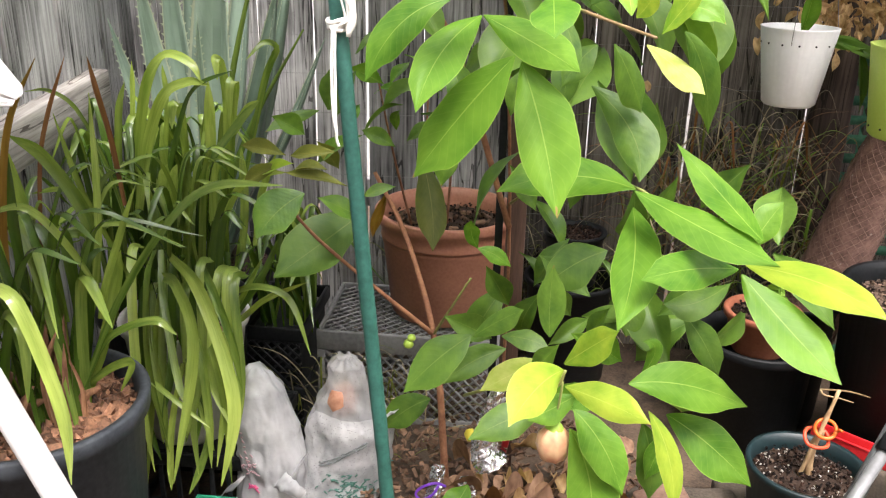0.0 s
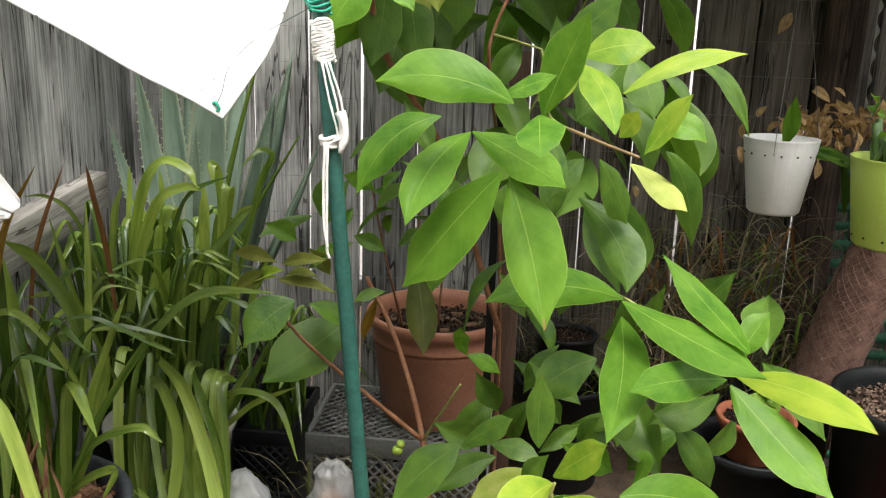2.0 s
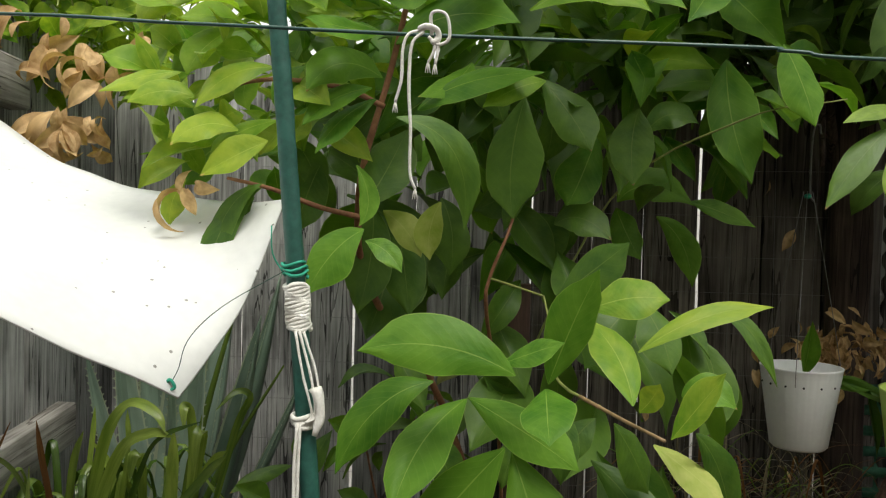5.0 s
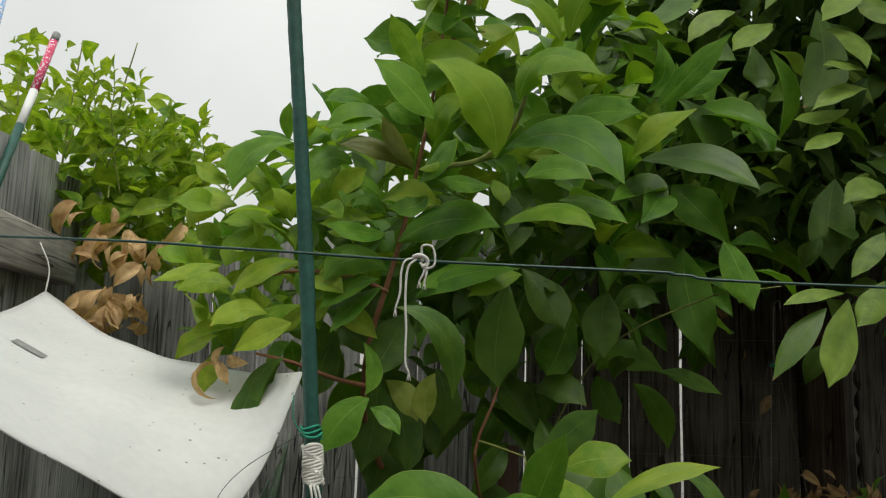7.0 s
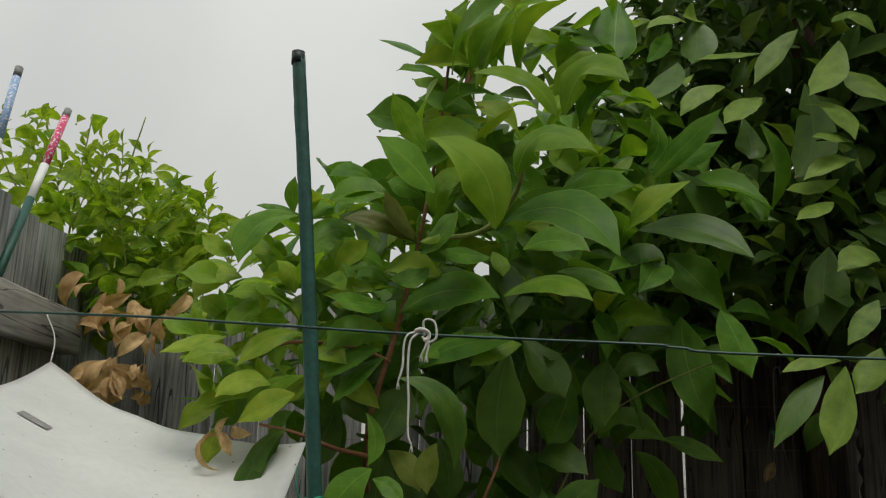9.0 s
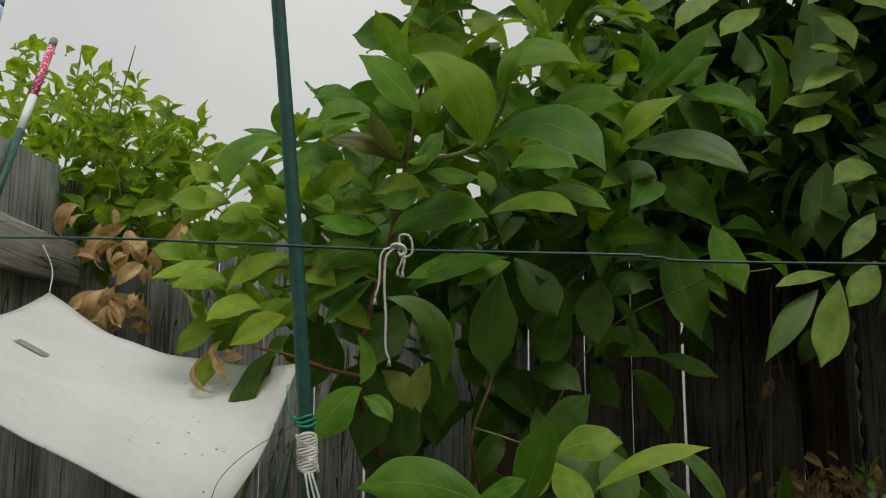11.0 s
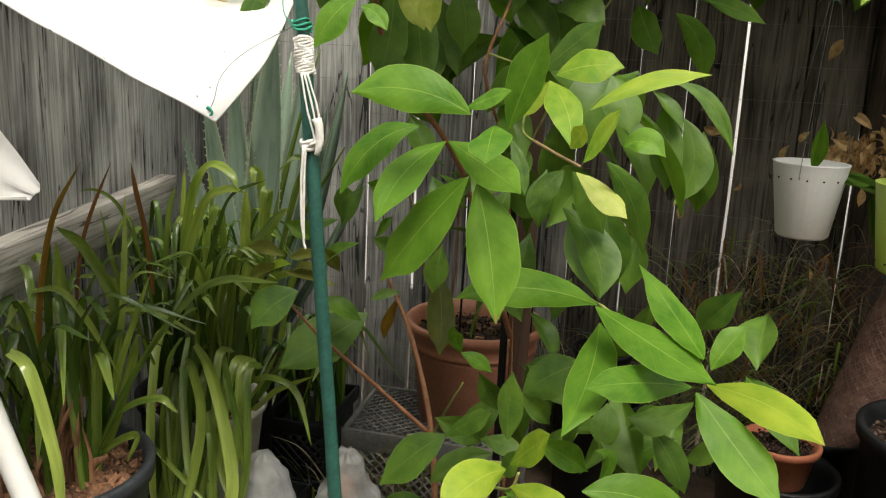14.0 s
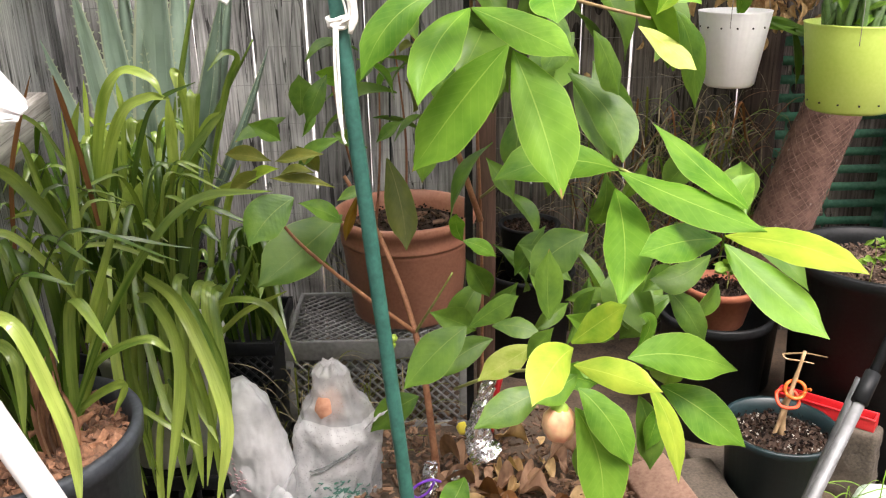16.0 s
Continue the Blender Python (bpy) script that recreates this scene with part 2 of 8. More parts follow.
LEAF = {
    "g": foliage("leaf_green", (0.050, 0.150, 0.012), (0.148, 0.292, 0.033), (0.32, 0.45, 0.10), 0.38, 0.32, (0.30, 0.20, 0.08)),
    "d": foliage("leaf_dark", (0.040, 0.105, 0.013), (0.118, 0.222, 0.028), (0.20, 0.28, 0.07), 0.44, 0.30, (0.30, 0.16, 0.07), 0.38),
    "y": foliage("leaf_young", (0.115, 0.25, 0.020), (0.325, 0.415, 0.048), (0.44, 0.5, 0.12), 0.38, 0.3, (0.5, 0.36, 0.12)),
    "p": foliage("leaf_pale", (0.24, 0.34, 0.045), (0.46, 0.48, 0.15), (0.50, 0.52, 0.18), 0.4, 0.25, (0.35, 0.16, 0.08)),
    "o": foliage("leaf_olive", (0.075, 0.10, 0.022), (0.16, 0.17, 0.035), (0.26, 0.26, 0.09)),
    "w": foliage("leaf_withered", (0.24, 0.13, 0.050), (0.70, 0.50, 0.27), (0.50, 0.33, 0.15), 0.7, 0.2),
    "tree": foliage("leaf_tree_shaded", (0.022, 0.055, 0.008), (0.070, 0.130, 0.020), (0.12, 0.18, 0.05), 0.5, 0.16, None, 0.13),
    "vine": foliage("leaf_vine", (0.080, 0.19, 0.016), (0.36, 0.47, 0.045), (0.4, 0.5, 0.1), 0.4, 0.45),
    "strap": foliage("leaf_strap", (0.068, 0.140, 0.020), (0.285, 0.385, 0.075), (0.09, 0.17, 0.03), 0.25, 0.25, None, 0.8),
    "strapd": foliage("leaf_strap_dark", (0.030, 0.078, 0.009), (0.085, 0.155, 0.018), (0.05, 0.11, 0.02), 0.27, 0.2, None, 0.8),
    "ochre": foliage("leaf_ochre", (0.16, 0.085, 0.014), (0.30, 0.19, 0.03), (0.2, 0.1, 0.03), 0.45, 0.15),
    "brown": foliage("leaf_fallen", (0.095, 0.048, 0.032), (0.47, 0.29, 0.19), (0.30, 0.17, 0.10), 0.75, 0.1),
    "rust": foliage("leaf_rusty", (0.10, 0.04, 0.018), (0.25, 0.12, 0.045), (0.2, 0.08, 0.03), 0.5, 0.15),
    "agave": foliage("leaf_agave", (0.030, 0.075, 0.048), (0.36, 0.48, 0.38), (0.06, 0.12, 0.08), 0.30, 0.02, None, 0.8, (0.46, 0.52, 0.36)),
    "bright": foliage("leaf_seedling", (0.10, 0.22, 0.03), (0.20, 0.34, 0.05), (0.3, 0.4, 0.1)),
}
LEAF["b"] = LEAF["bright"]
# lit copy of the tree leaf; light and shade are put into the two colours
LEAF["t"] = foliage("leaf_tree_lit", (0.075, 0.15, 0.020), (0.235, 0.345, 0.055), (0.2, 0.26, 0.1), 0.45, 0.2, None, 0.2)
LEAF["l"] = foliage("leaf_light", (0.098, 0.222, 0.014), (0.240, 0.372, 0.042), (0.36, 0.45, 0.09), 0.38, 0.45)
# lit twin of the strap leaves: light and dark are put into their colours
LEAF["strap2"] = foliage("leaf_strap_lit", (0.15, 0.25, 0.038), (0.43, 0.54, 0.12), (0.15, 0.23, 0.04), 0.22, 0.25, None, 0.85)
SUCCULENT = surface("succulent_skin", (0.05, 0.11, 0.035), (0.11, 0.19, 0.06), 30, 0.45)
BARK = surface("bark_red", (0.17, 0.065, 0.033), (0.35, 0.165, 0.085), 30, 0.7, 0, 0.3, 200)
TWIG = surface("twig_green", (0.16, 0.20, 0.05), (0.33, 0.34, 0.10), 40, 0.5)
TWIG_BROWN = surface("twig_brown", (0.15, 0.095, 0.045), (0.30, 0.20, 0.095), 40, 0.6)
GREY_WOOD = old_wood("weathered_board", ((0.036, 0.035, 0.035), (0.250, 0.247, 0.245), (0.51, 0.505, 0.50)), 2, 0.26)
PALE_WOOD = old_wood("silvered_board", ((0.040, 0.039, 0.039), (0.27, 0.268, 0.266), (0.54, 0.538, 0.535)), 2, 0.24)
BROWN_SHADED_WOOD = old_wood("shaded_board", ((0.014, 0.012, 0.011), (0.094, 0.083, 0.073), (0.25, 0.225, 0.20)), 2, 0.3)
POST_WOOD = old_wood("old_post", ((0.014, 0.010, 0.009), (0.05, 0.035, 0.028), (0.13, 0.095, 0.075)), 2, 0.05)
SOIL = surface("soil", (0.014, 0.009, 0.007), (0.06, 0.038, 0.027), 45, 0.95, 0, 0.9, 260)
CRUMB = crumbs_of("soil_crumb", ((0.007, 0.004, 0.003), (0.018, 0.009, 0.006), (0.040, 0.020, 0.013), (0.11, 0.075, 0.055)))
GROUND = surface("ground_dirt", (0.028, 0.019, 0.013), (0.115, 0.078, 0.052), 14, 0.95, 0, 0.9, 160)
CHIP = surface("bark_chip", (0.055, 0.027, 0.016), (0.30, 0.150, 0.085), 40, 0.85, 0, 0.5, 200, island=0.7)
LITTER = surface("leaf_litter", (0.05, 0.026, 0.016), (0.20, 0.115, 0.068), 20, 0.8, 0, 0.3, 150, island=0.5)
TERRACOTTA = surface("terracotta_plastic", (0.35, 0.145, 0.090), (0.49, 0.225, 0.145), 6, 0.5, 0, 0.08, 120)
CLAY = surface("red_clay", (0.22, 0.062, 0.030), (0.34, 0.115, 0.058), 9, 0.75, 0, 0.15, 120)
BLACK_PLASTIC = surface("black_plastic", (0.004, 0.0048, 0.0055), (0.015, 0.0165, 0.018), 8, 0.5, 0, 0.15, 120)
BLACK_PLASTIC.node_tree.nodes["Principled BSDF"].inputs["Specular IOR Level"].default_value = 0.13
GREY_POT = surface("dusty_black_plastic", (0.018, 0.022, 0.027), (0.060, 0.068, 0.078), 7, 0.5, 0, 0.15, 100)
for m in (BLACK_PLASTIC, SOIL, CRUMB, GREY_POT):
    m.node_tree.nodes["Principled BSDF"].inputs["Specular IOR Level"].default_value = 0.2
WHITE_PLASTIC = surface("white_plastic", (0.78, 0.785, 0.785), (0.86, 0.865, 0.865), 6, 0.38, 0, 0.03)
CREAM_PLASTIC = surface("cream_plastic", (0.42, 0.42, 0.37), (0.60, 0.60, 0.54), 7, 0.5, 0, 0.08)
LIME_PLASTIC = surface("lime_plastic", (0.52, 0.70, 0.12), (0.60, 0.76, 0.18), 6, 0.42, 0, 0.12, 150)
GREEN_PLASTIC = surface("green_plastic", (0.004, 0.013, 0.016), (0.008, 0.024, 0.027), 8, 0.45, 0, 0.05)
GREEN_TRAY = surface("green_tray_plastic", (0.01, 0.16, 0.09), (0.02, 0.25, 0.14), 8, 0.45)
STAKE_GREEN = surface("stake_coating", (0.010, 0.062, 0.048), (0.023, 0.105, 0.082), 40, 0.5, 0, 0.3, 160)
CRATE_GREY = surface("crate_plastic", (0.13, 0.132, 0.132), (0.26, 0.26, 0.255), 8, 0.55, 0, 0.08)
SHEET_WHITE = lit_through(surface("sheet_plastic", (0.74, 0.75, 0.74), (0.86, 0.86, 0.85), 9, 0.55, 0, 0.1, 80, speck=((0.20, 0.19, 0.17), 42, 0.075)), 0.22)
PIPE_WHITE = surface("pipe_plastic", (0.74, 0.74, 0.73), (0.84, 0.84, 0.83), 5, 0.35, 0, 0.02)
STRING = surface("cotton_string", (0.62, 0.60, 0.55), (0.80, 0.79, 0.75), 60, 0.9, 0, 0.5, 400)
GREEN_TIE = surface("green_twine", (0.01, 0.24, 0.15), (0.03, 0.36, 0.24), 60, 0.7)
WIRE_GREEN = surface("coated_wire", (0.012, 0.05, 0.04), (0.03, 0.085, 0.07), 40, 0.35)
STEEL = surface("galvanised_wire", (0.14, 0.14, 0.135), (0.28, 0.275, 0.27), 50, 0.55, 0.5, 0.1)
ALU = surface("brushed_aluminium", (0.15, 0.154, 0.158), (0.25, 0.255, 0.26), 30, 0.6, 0.5, 0.12)
FOIL = surface("aluminium_foil", (0.6, 0.6, 0.62), (0.8, 0.8, 0.82), 40, 0.22, 1.0, 1.0, 140)
RED = surface("red_plastic", (0.48, 0.015, 0.02), (0.62, 0.03, 0.035), 8, 0.3)
RED_TIE = surface("red_tie", (0.55, 0.04, 0.015), (0.72, 0.09, 0.03), 30, 0.5)
PURPLE = surface("purple_ribbon", (0.12, 0.03, 0.35), (0.2, 0.06, 0.5), 30, 0.4)
FRUIT = surface("ripe_fruit_skin", (0.50, 0.15, 0.10), (0.64, 0.43, 0.24), 14, 0.4, 0, 0.05, 60)
YELLOW = surface("yellow_fruit_skin", (0.68, 0.55, 0.03), (0.78, 0.66, 0.08), 20, 0.45)
LIME_BUD = surface("green_bud", (0.22, 0.38, 0.04), (0.36, 0.5, 0.07), 20, 0.5)
CONCRETE = surface("concrete", (0.035, 0.028, 0.021), (0.115, 0.092, 0.070), 12, 0.95, 0, 0.6, 160)
PERLITE = surface("perlite", (0.28, 0.26, 0.23), (0.46, 0.44, 0.40), 30, 0.9)
ALU_DULL = surface("dull_aluminium", (0.10, 0.105, 0.11), (0.19, 0.195, 0.20), 30, 0.55, 0.5, 0.12)
BRICK = surface("brick_clay", (0.14, 0.075, 0.05), (0.27, 0.165, 0.12), 14, 0.95, 0, 0.6, 160)
STAKE_WOOD = surface("stained_stake", (0.055, 0.028, 0.020), (0.13, 0.07, 0.05), 8, 0.7, 0, 0.3, 60, (6, 6, 0.5))
BAMBOO = surface("dry_cane", (0.32, 0.20, 0.10), (0.52, 0.36, 0.20), 30, 0.6)
TEAL = surface("teal_plastic", (0.02, 0.095, 0.105), (0.04, 0.15, 0.16), 6, 0.45)
SHEATH = surface("dry_sheath", (0.13, 0.055, 0.028), (0.44, 0.235, 0.125), 30, 0.85, 0, 0.8, 160, (1, 1, 0.25), 0, 0.35)
DRY_STALK = surface("dry_stalk", (0.13, 0.105, 0.062), (0.40, 0.34, 0.21), 20, 0.85, 0, 0.3, 100, island=0.4)


def corrugated_plastic(name, a, b, clear):
    m = surface(name, a, b, 5, 0.4, 0, 0.1)
    m.node_tree.nodes["Principled BSDF"].inputs["Transmission Weight"].default_value = clear
    return m


CORR_GREEN = corrugated_plastic("green_sheet", (0.02, 0.12, 0.075), (0.11, 0.33, 0.22), 0.0)
CORR_PALE = lit_through(corrugated_plastic("pale_sheet", (0.62, 0.62, 0.60), (0.78, 0.78, 0.76), 0.0), 0.45)


def bag_film(name, damp, clear_share):
    """Thin white carrier-bag film; damp: how much of it is dark with drops."""
    m, n, l, p = nodes_of(name)
    co = n.new("ShaderNodeTexCoord")
    drops, wet, tone, spot, mix = n.new("ShaderNodeTexVoronoi"), n.new("ShaderNodeTexNoise"), n.new("ShaderNodeValToRGB"), n.new("ShaderNodeMath"), n.new("ShaderNodeMixRGB")
    drops.inputs["Scale"].default_value = 210.0
    wet.inputs["Scale"].default_value, wet.inputs["Detail"].default_value = 16.0, 5.0
    spot.operation, spot.inputs[1].default_value = "LESS_THAN", 0.2 * damp
    e = tone.color_ramp.elements
    e[0].position, e[0].color = 0.34, (0.50 - 0.20 * damp, 0.51 - 0.19 * damp, 0.52 - 0.18 * damp, 1)
    e[1].position, e[1].color = 0.60, (0.78, 0.79, 0.80, 1)
    for t in (drops, wet):
        l.new(co.outputs["Object"], t.inputs["Vector"])
    l.new(wet.outputs["Fac"], tone.inputs["Fac"])
    l.new(drops.outputs["Distance"], spot.inputs[0])
    l.new(spot.outputs[0], mix.inputs["Fac"])
    l.new(tone.outputs["Color"], mix.inputs["Color1"])
    mix.inputs["Color2"].default_value = (0.16, 0.18, 0.18, 1)
    l.new(mix.outputs["Color"], p.inputs["Base Color"])
    p.inputs["Roughness"].default_value = 0.2
    crush, flat, crease = n.new("ShaderNodeTexVoronoi"), n.new("ShaderNodeMath"), n.new("ShaderNodeBump")
    crush.feature = "DISTANCE_TO_EDGE"
    crush.inputs["Scale"].default_value = 15.0
    bend, warped = n.new("ShaderNodeTexNoise"), n.new("ShaderNodeVectorMath")
    bend.inputs["Scale"].default_value, bend.inputs["Detail"].default_value = 22.0, 3.0
    warped.operation, warped.inputs[1].default_value = "MULTIPLY_ADD", (0.06, 0.06, 0.06)
    l.new(co.outputs["Object"], bend.inputs["Vector"])
    l.new(bend.outputs["Color"], warped.inputs[0])
    l.new(co.outputs["Object"], warped.inputs[2])
    l.new(warped.outputs[0], crush.inputs["Vector"])
    flat.operation, flat.inputs[1].default_value = "MINIMUM", 0.35
    l.new(crush.outputs["Distance"], flat.inputs[0])
    crease.inputs["Strength"].default_value, crease.inputs["Distance"].default_value = 0.45, 0.014
    l.new(flat.outputs[0], crease.inputs["Height"])
    l.new(crease.outputs["Normal"], p.inputs["Normal"])
    thin, clear, m1, m2 = n.new("ShaderNodeBsdfTranslucent"), n.new("ShaderNodeBsdfTransparent"), n.new("ShaderNodeMixShader"), n.new("ShaderNodeMixShader")
    thin.inputs["Color"].default_value = (0.74, 0.75, 0.76, 1)
    m1.inputs["Fac"].default_value, m2.inputs["Fac"].default_value = 0.3, clear_share
    l.new(p.outputs[0], m1.inputs[1])
    l.new(thin.outputs[0], m1.inputs[2])
    l.new(m1.outputs[0], m2.inputs[1])
    l.new(clear.outputs[0], m2.inputs[2])
    l.new(m2.outputs[0], n["Material Output"].inputs["Surface"])
    return m


BAG, BAG_DAMP, BAG_CLEAR = bag_film("bag_film", 0.3, 0.18), bag_film("bag_film_damp", 1.0, 0.22), bag_film("bag_film_clear", 0.7, 0.5)


# ---------------------------------------------------------------- builders
def part(name, bm, material, parent=None, label="", smooth=True):
    """Links a bmesh as one mesh object, under a thing or a part of it."""
    me = bpy.data.meshes.new(name)
    bm.to_mesh(me)
    bm.free()
    me.materials.append(material)
    if smooth:
        me.polygons.foreach_set("use_smooth", [True] * len(me.polygons))
    ob = new(name, me)
    ob.parent = parent
    if label:
        ob["label"] = label
    return ob


def base(name, place=(0, 0, 0), label="", category="", group="", kind=""):
    ob = new(name)
    ob.empty_display_size = 0.05
    ob.location = place
    return tagged(ob, label, category, group, kind)


def lathe(profile, seg=40, wobble=0.0, seed=0):
    """A turned shape from (radius, height) pairs; closed where the radius is 0."""
    bm = bmesh.new()
    rows = []
    for k, (r, z) in enumerate(profile):
        if r <= 0:
            rows.append([bm.verts.new((0, 0, z))])
        else:
            rows.append([bm.verts.new(((r + wobble * noise.noise((math.cos(a) * 2, math.sin(a) * 2, z * 9 + seed))) * math.cos(a),
                                       (r + wobble * noise.noise((math.cos(a) * 2, math.sin(a) * 2, z * 9 + seed + 5))) * math.sin(a), z))
                         for a in (2 * math.pi * i / seg for i in range(seg))])
    for a, b in zip(rows, rows[1:]):
        for i in range(seg):
            j = (i + 1) % seg
            if len(a) == 1 and len(b) == 1:
                continue
            if len(a) == 1:
                bm.faces.new((a[0], b[i], b[j]))
            elif len(b) == 1:
                bm.faces.new((a[i], b[0], a[j]))
            else:
                bm.faces.new((a[i], b[i], b[j], a[j]))
    bmesh.ops.recalc_face_normals(bm, faces=bm.faces)
    return bm


def curve(points, steps=6):
    """A smooth line through a few points."""
    p = [Vector(q) for q in points]
    p = [2 * p[0] - p[1], *p, 2 * p[-1] - p[-2]]
    out = []
    for a, b, c, d in zip(p, p[1:], p[2:], p[3:]):
        for k in range(steps):
            t = k / steps
            out.append(0.5 * (2 * b + (c - a) * t + (2 * a - 5 * b + 4 * c - d) * t * t + (3 * b - a - 3 * c + d) * t ** 3))
    return out + [p[-2]]


def tube(points, r0, r1=None, seg=8, steps=6, rough=0.0, bm=None):
    """A round rod along a smooth line, tapering from r0 to r1."""
    bm = bm or bmesh.new()
    line = curve(points, steps) if steps > 1 else [Vector(q) for q in points]
    r1 = r0 if r1 is None else r1
    rings, side = [], Vector((1, 0.13, 0.07))
    for i, q in enumerate(line):
        ahead = (line[min(i + 1, len(line) - 1)] - line[max(i - 1, 0)]).normalized()
        side = (side - ahead * side.dot(ahead)).normalized()
        up = ahead.cross(side)
        r = r0 + (r1 - r0) * i / max(1, len(line) - 1)
        rings.append([bm.verts.new(q + (side * math.cos(a) + up * math.sin(a)) * r * (1 + rough * noise.noise(q * 60 + Vector((a, 0, 0)))))
                      for a in (2 * math.pi * k / seg for k in range(seg))])
    for a, b in zip(rings, rings[1:]):
        for k in range(seg):
            bm.faces.new((a[k], a[(k + 1) % seg], b[(k + 1) % seg], b[k]))
    bm.faces.new(rings[0][::-1])
    bm.faces.new(rings[-1])
    return bm


def block(x0, x1, y0, y1, z0, z1, bevel=0.002, bm=None):
    bm = bm or bmesh.new()
    made = bmesh.ops.create_cube(bm, size=1, matrix=Matrix.Translation(((x0 + x1) / 2, (y0 + y1) / 2, (z0 + z1) / 2)) @ Matrix.Diagonal((x1 - x0, y1 - y0, z1 - z0, 1)))
    if bevel:
        edges = list({e for v in made["verts"] for e in v.link_edges})
        bmesh.ops.bevel(bm, geom=edges, offset=bevel, segments=2, affect="EDGES", profile=0.5)
    return bm


def leaf_bm(bend=0.25, fold=0.18, ripple=0.02, twist=0.0, blunt=0.42, seed=0, bm=None, m=None, nl=12, nw=6, teeth=0.0):
    """A blade one long on +y and one wide, its face to +z: bent down to the tip, folded along the midrib, wavy at the edge."""
    bm = bm or bmesh.new()
    uv = bm.loops.layers.uv.get("leaf") or bm.loops.layers.uv.new("leaf")
    grid, marks = [], {}
    ang, y, z = bend * 0.6, 0.0, 0.0
    spine = []
    for i in range(nl + 1):
        spine.append((y, z, ang))
        y, z = y + math.cos(ang) / nl, z + math.sin(ang) / nl
        ang -= bend * 2.0 / nl
    turn = math.atan2(spine[-1][1], spine[-1][0])
    reach = math.hypot(spine[-1][0], spine[-1][1])
    for i, (y, z, a) in enumerate(spine):
        t = i / nl
        half = 0.53 * (max(0.0, math.sin(math.pi * t ** (1.10 + 0.5 * (blunt - 0.42)))) ** 1.12) * (1 - 0.28 * max(0.0, (t - 0.72) / 0.28) ** 1.3)
        half = max(half * (1 + 0.05 * math.sin(7 * t + seed * 2.1)), 0.012 if t < 0.5 else 0.0)
        row = []
        for j in range(nw + 1):
            s = 2 * j / nw - 1
            e = abs(s)
            x = half * s * (1 + (teeth * ((i + j) % 2) if j in (0, nw) else 0))
            lift = fold * e * half + ripple * e * math.sin(9 * t + 2.5 * s + seed * 1.7) + twist * s * half * t
            yy, zz = y - math.sin(a) * lift * 0.5, z + math.cos(a) * lift
            yy, zz = (yy * math.cos(turn) + zz * math.sin(turn)) / reach, (-yy * math.sin(turn) + zz * math.cos(turn)) / reach
            v = bm.verts.new((x, yy, zz))
            if m is not None:
                v.co = m @ v.co
            marks[v] = ((s + 1) / 2, t)
            row.append(v)
        grid.append(row)
    for a, b in zip(grid, grid[1:]):
        for j in range(nw):
            f = bm.faces.new((a[j], a[j + 1], b[j + 1], b[j]))
            f.smooth = True
            for loop in f.loops:
                loop[uv].uv = marks[loop.vert]
    return bm


def leaf_pose(start, tip, width, roll=0.0, face=(0, -0.75, 0.66)):
    """The pose of a blade from its stalk to its tip, its face towards face, turned by roll degrees."""
    start, tip = Vector(start), Vector(tip)
    along = tip - start
    size = along.length
    along.normalize()
    up = Vector(face) - along * Vector(face).dot(along)
    if up.length < 1e-3:
        up = Vector((1, 0, 0)) - along * along.x
    up.normalize()
    across = along.cross(up)
    m = Matrix((across, along, up)).transposed().to_4x4()
    return Matrix.Translation(start) @ m @ pose(0, 0, 0, 0, roll, 0) @ Matrix.Diagonal((width * 1.0, size, size, 1))


LEAF_SHAPES = [(0.32, 0.20, 0.016, 0.22), (0.50, 0.12, 0.020, -0.30), (0.20, 0.26, 0.018, 0.35), (0.7, 0.18, 0.022, 0.25), (0.42, 0.10, 0.026, 0.4), (1.75, 0.15, 0.01, 0.0), (0.85, 0.2, 0.012, 0.05), (0.6, 0.5, 0.14, 0.5), (1.1, 0.7, 0.10, -0.6)]
leaf_meshes = {}


def leaf_mesh(kind, shape, teeth=0.0):
    key = (kind, shape)
    if key not in leaf_meshes:
        b, f, r, t = LEAF_SHAPES[shape]
        bm = leaf_bm(b, f, r, t, 0.42, shape, teeth=teeth)
        me = bpy.data.meshes.new("leaf")
        bm.to_mesh(me)
        bm.free()
        me.materials.append(LEAF[kind])
        leaf_meshes[key] = me
    return leaf_meshes[key]


def leaf(parent, start, tip, width, kind, roll=0.0, shape=None, face=(0, -0.75, 0.66), rng=random):
    ob = new("leaf", leaf_mesh(kind, rng.randrange(3) if shape is None else shape))
    ob.parent = parent
    ob.matrix_basis = leaf_pose(start, tip, width, roll, face)
    return ob


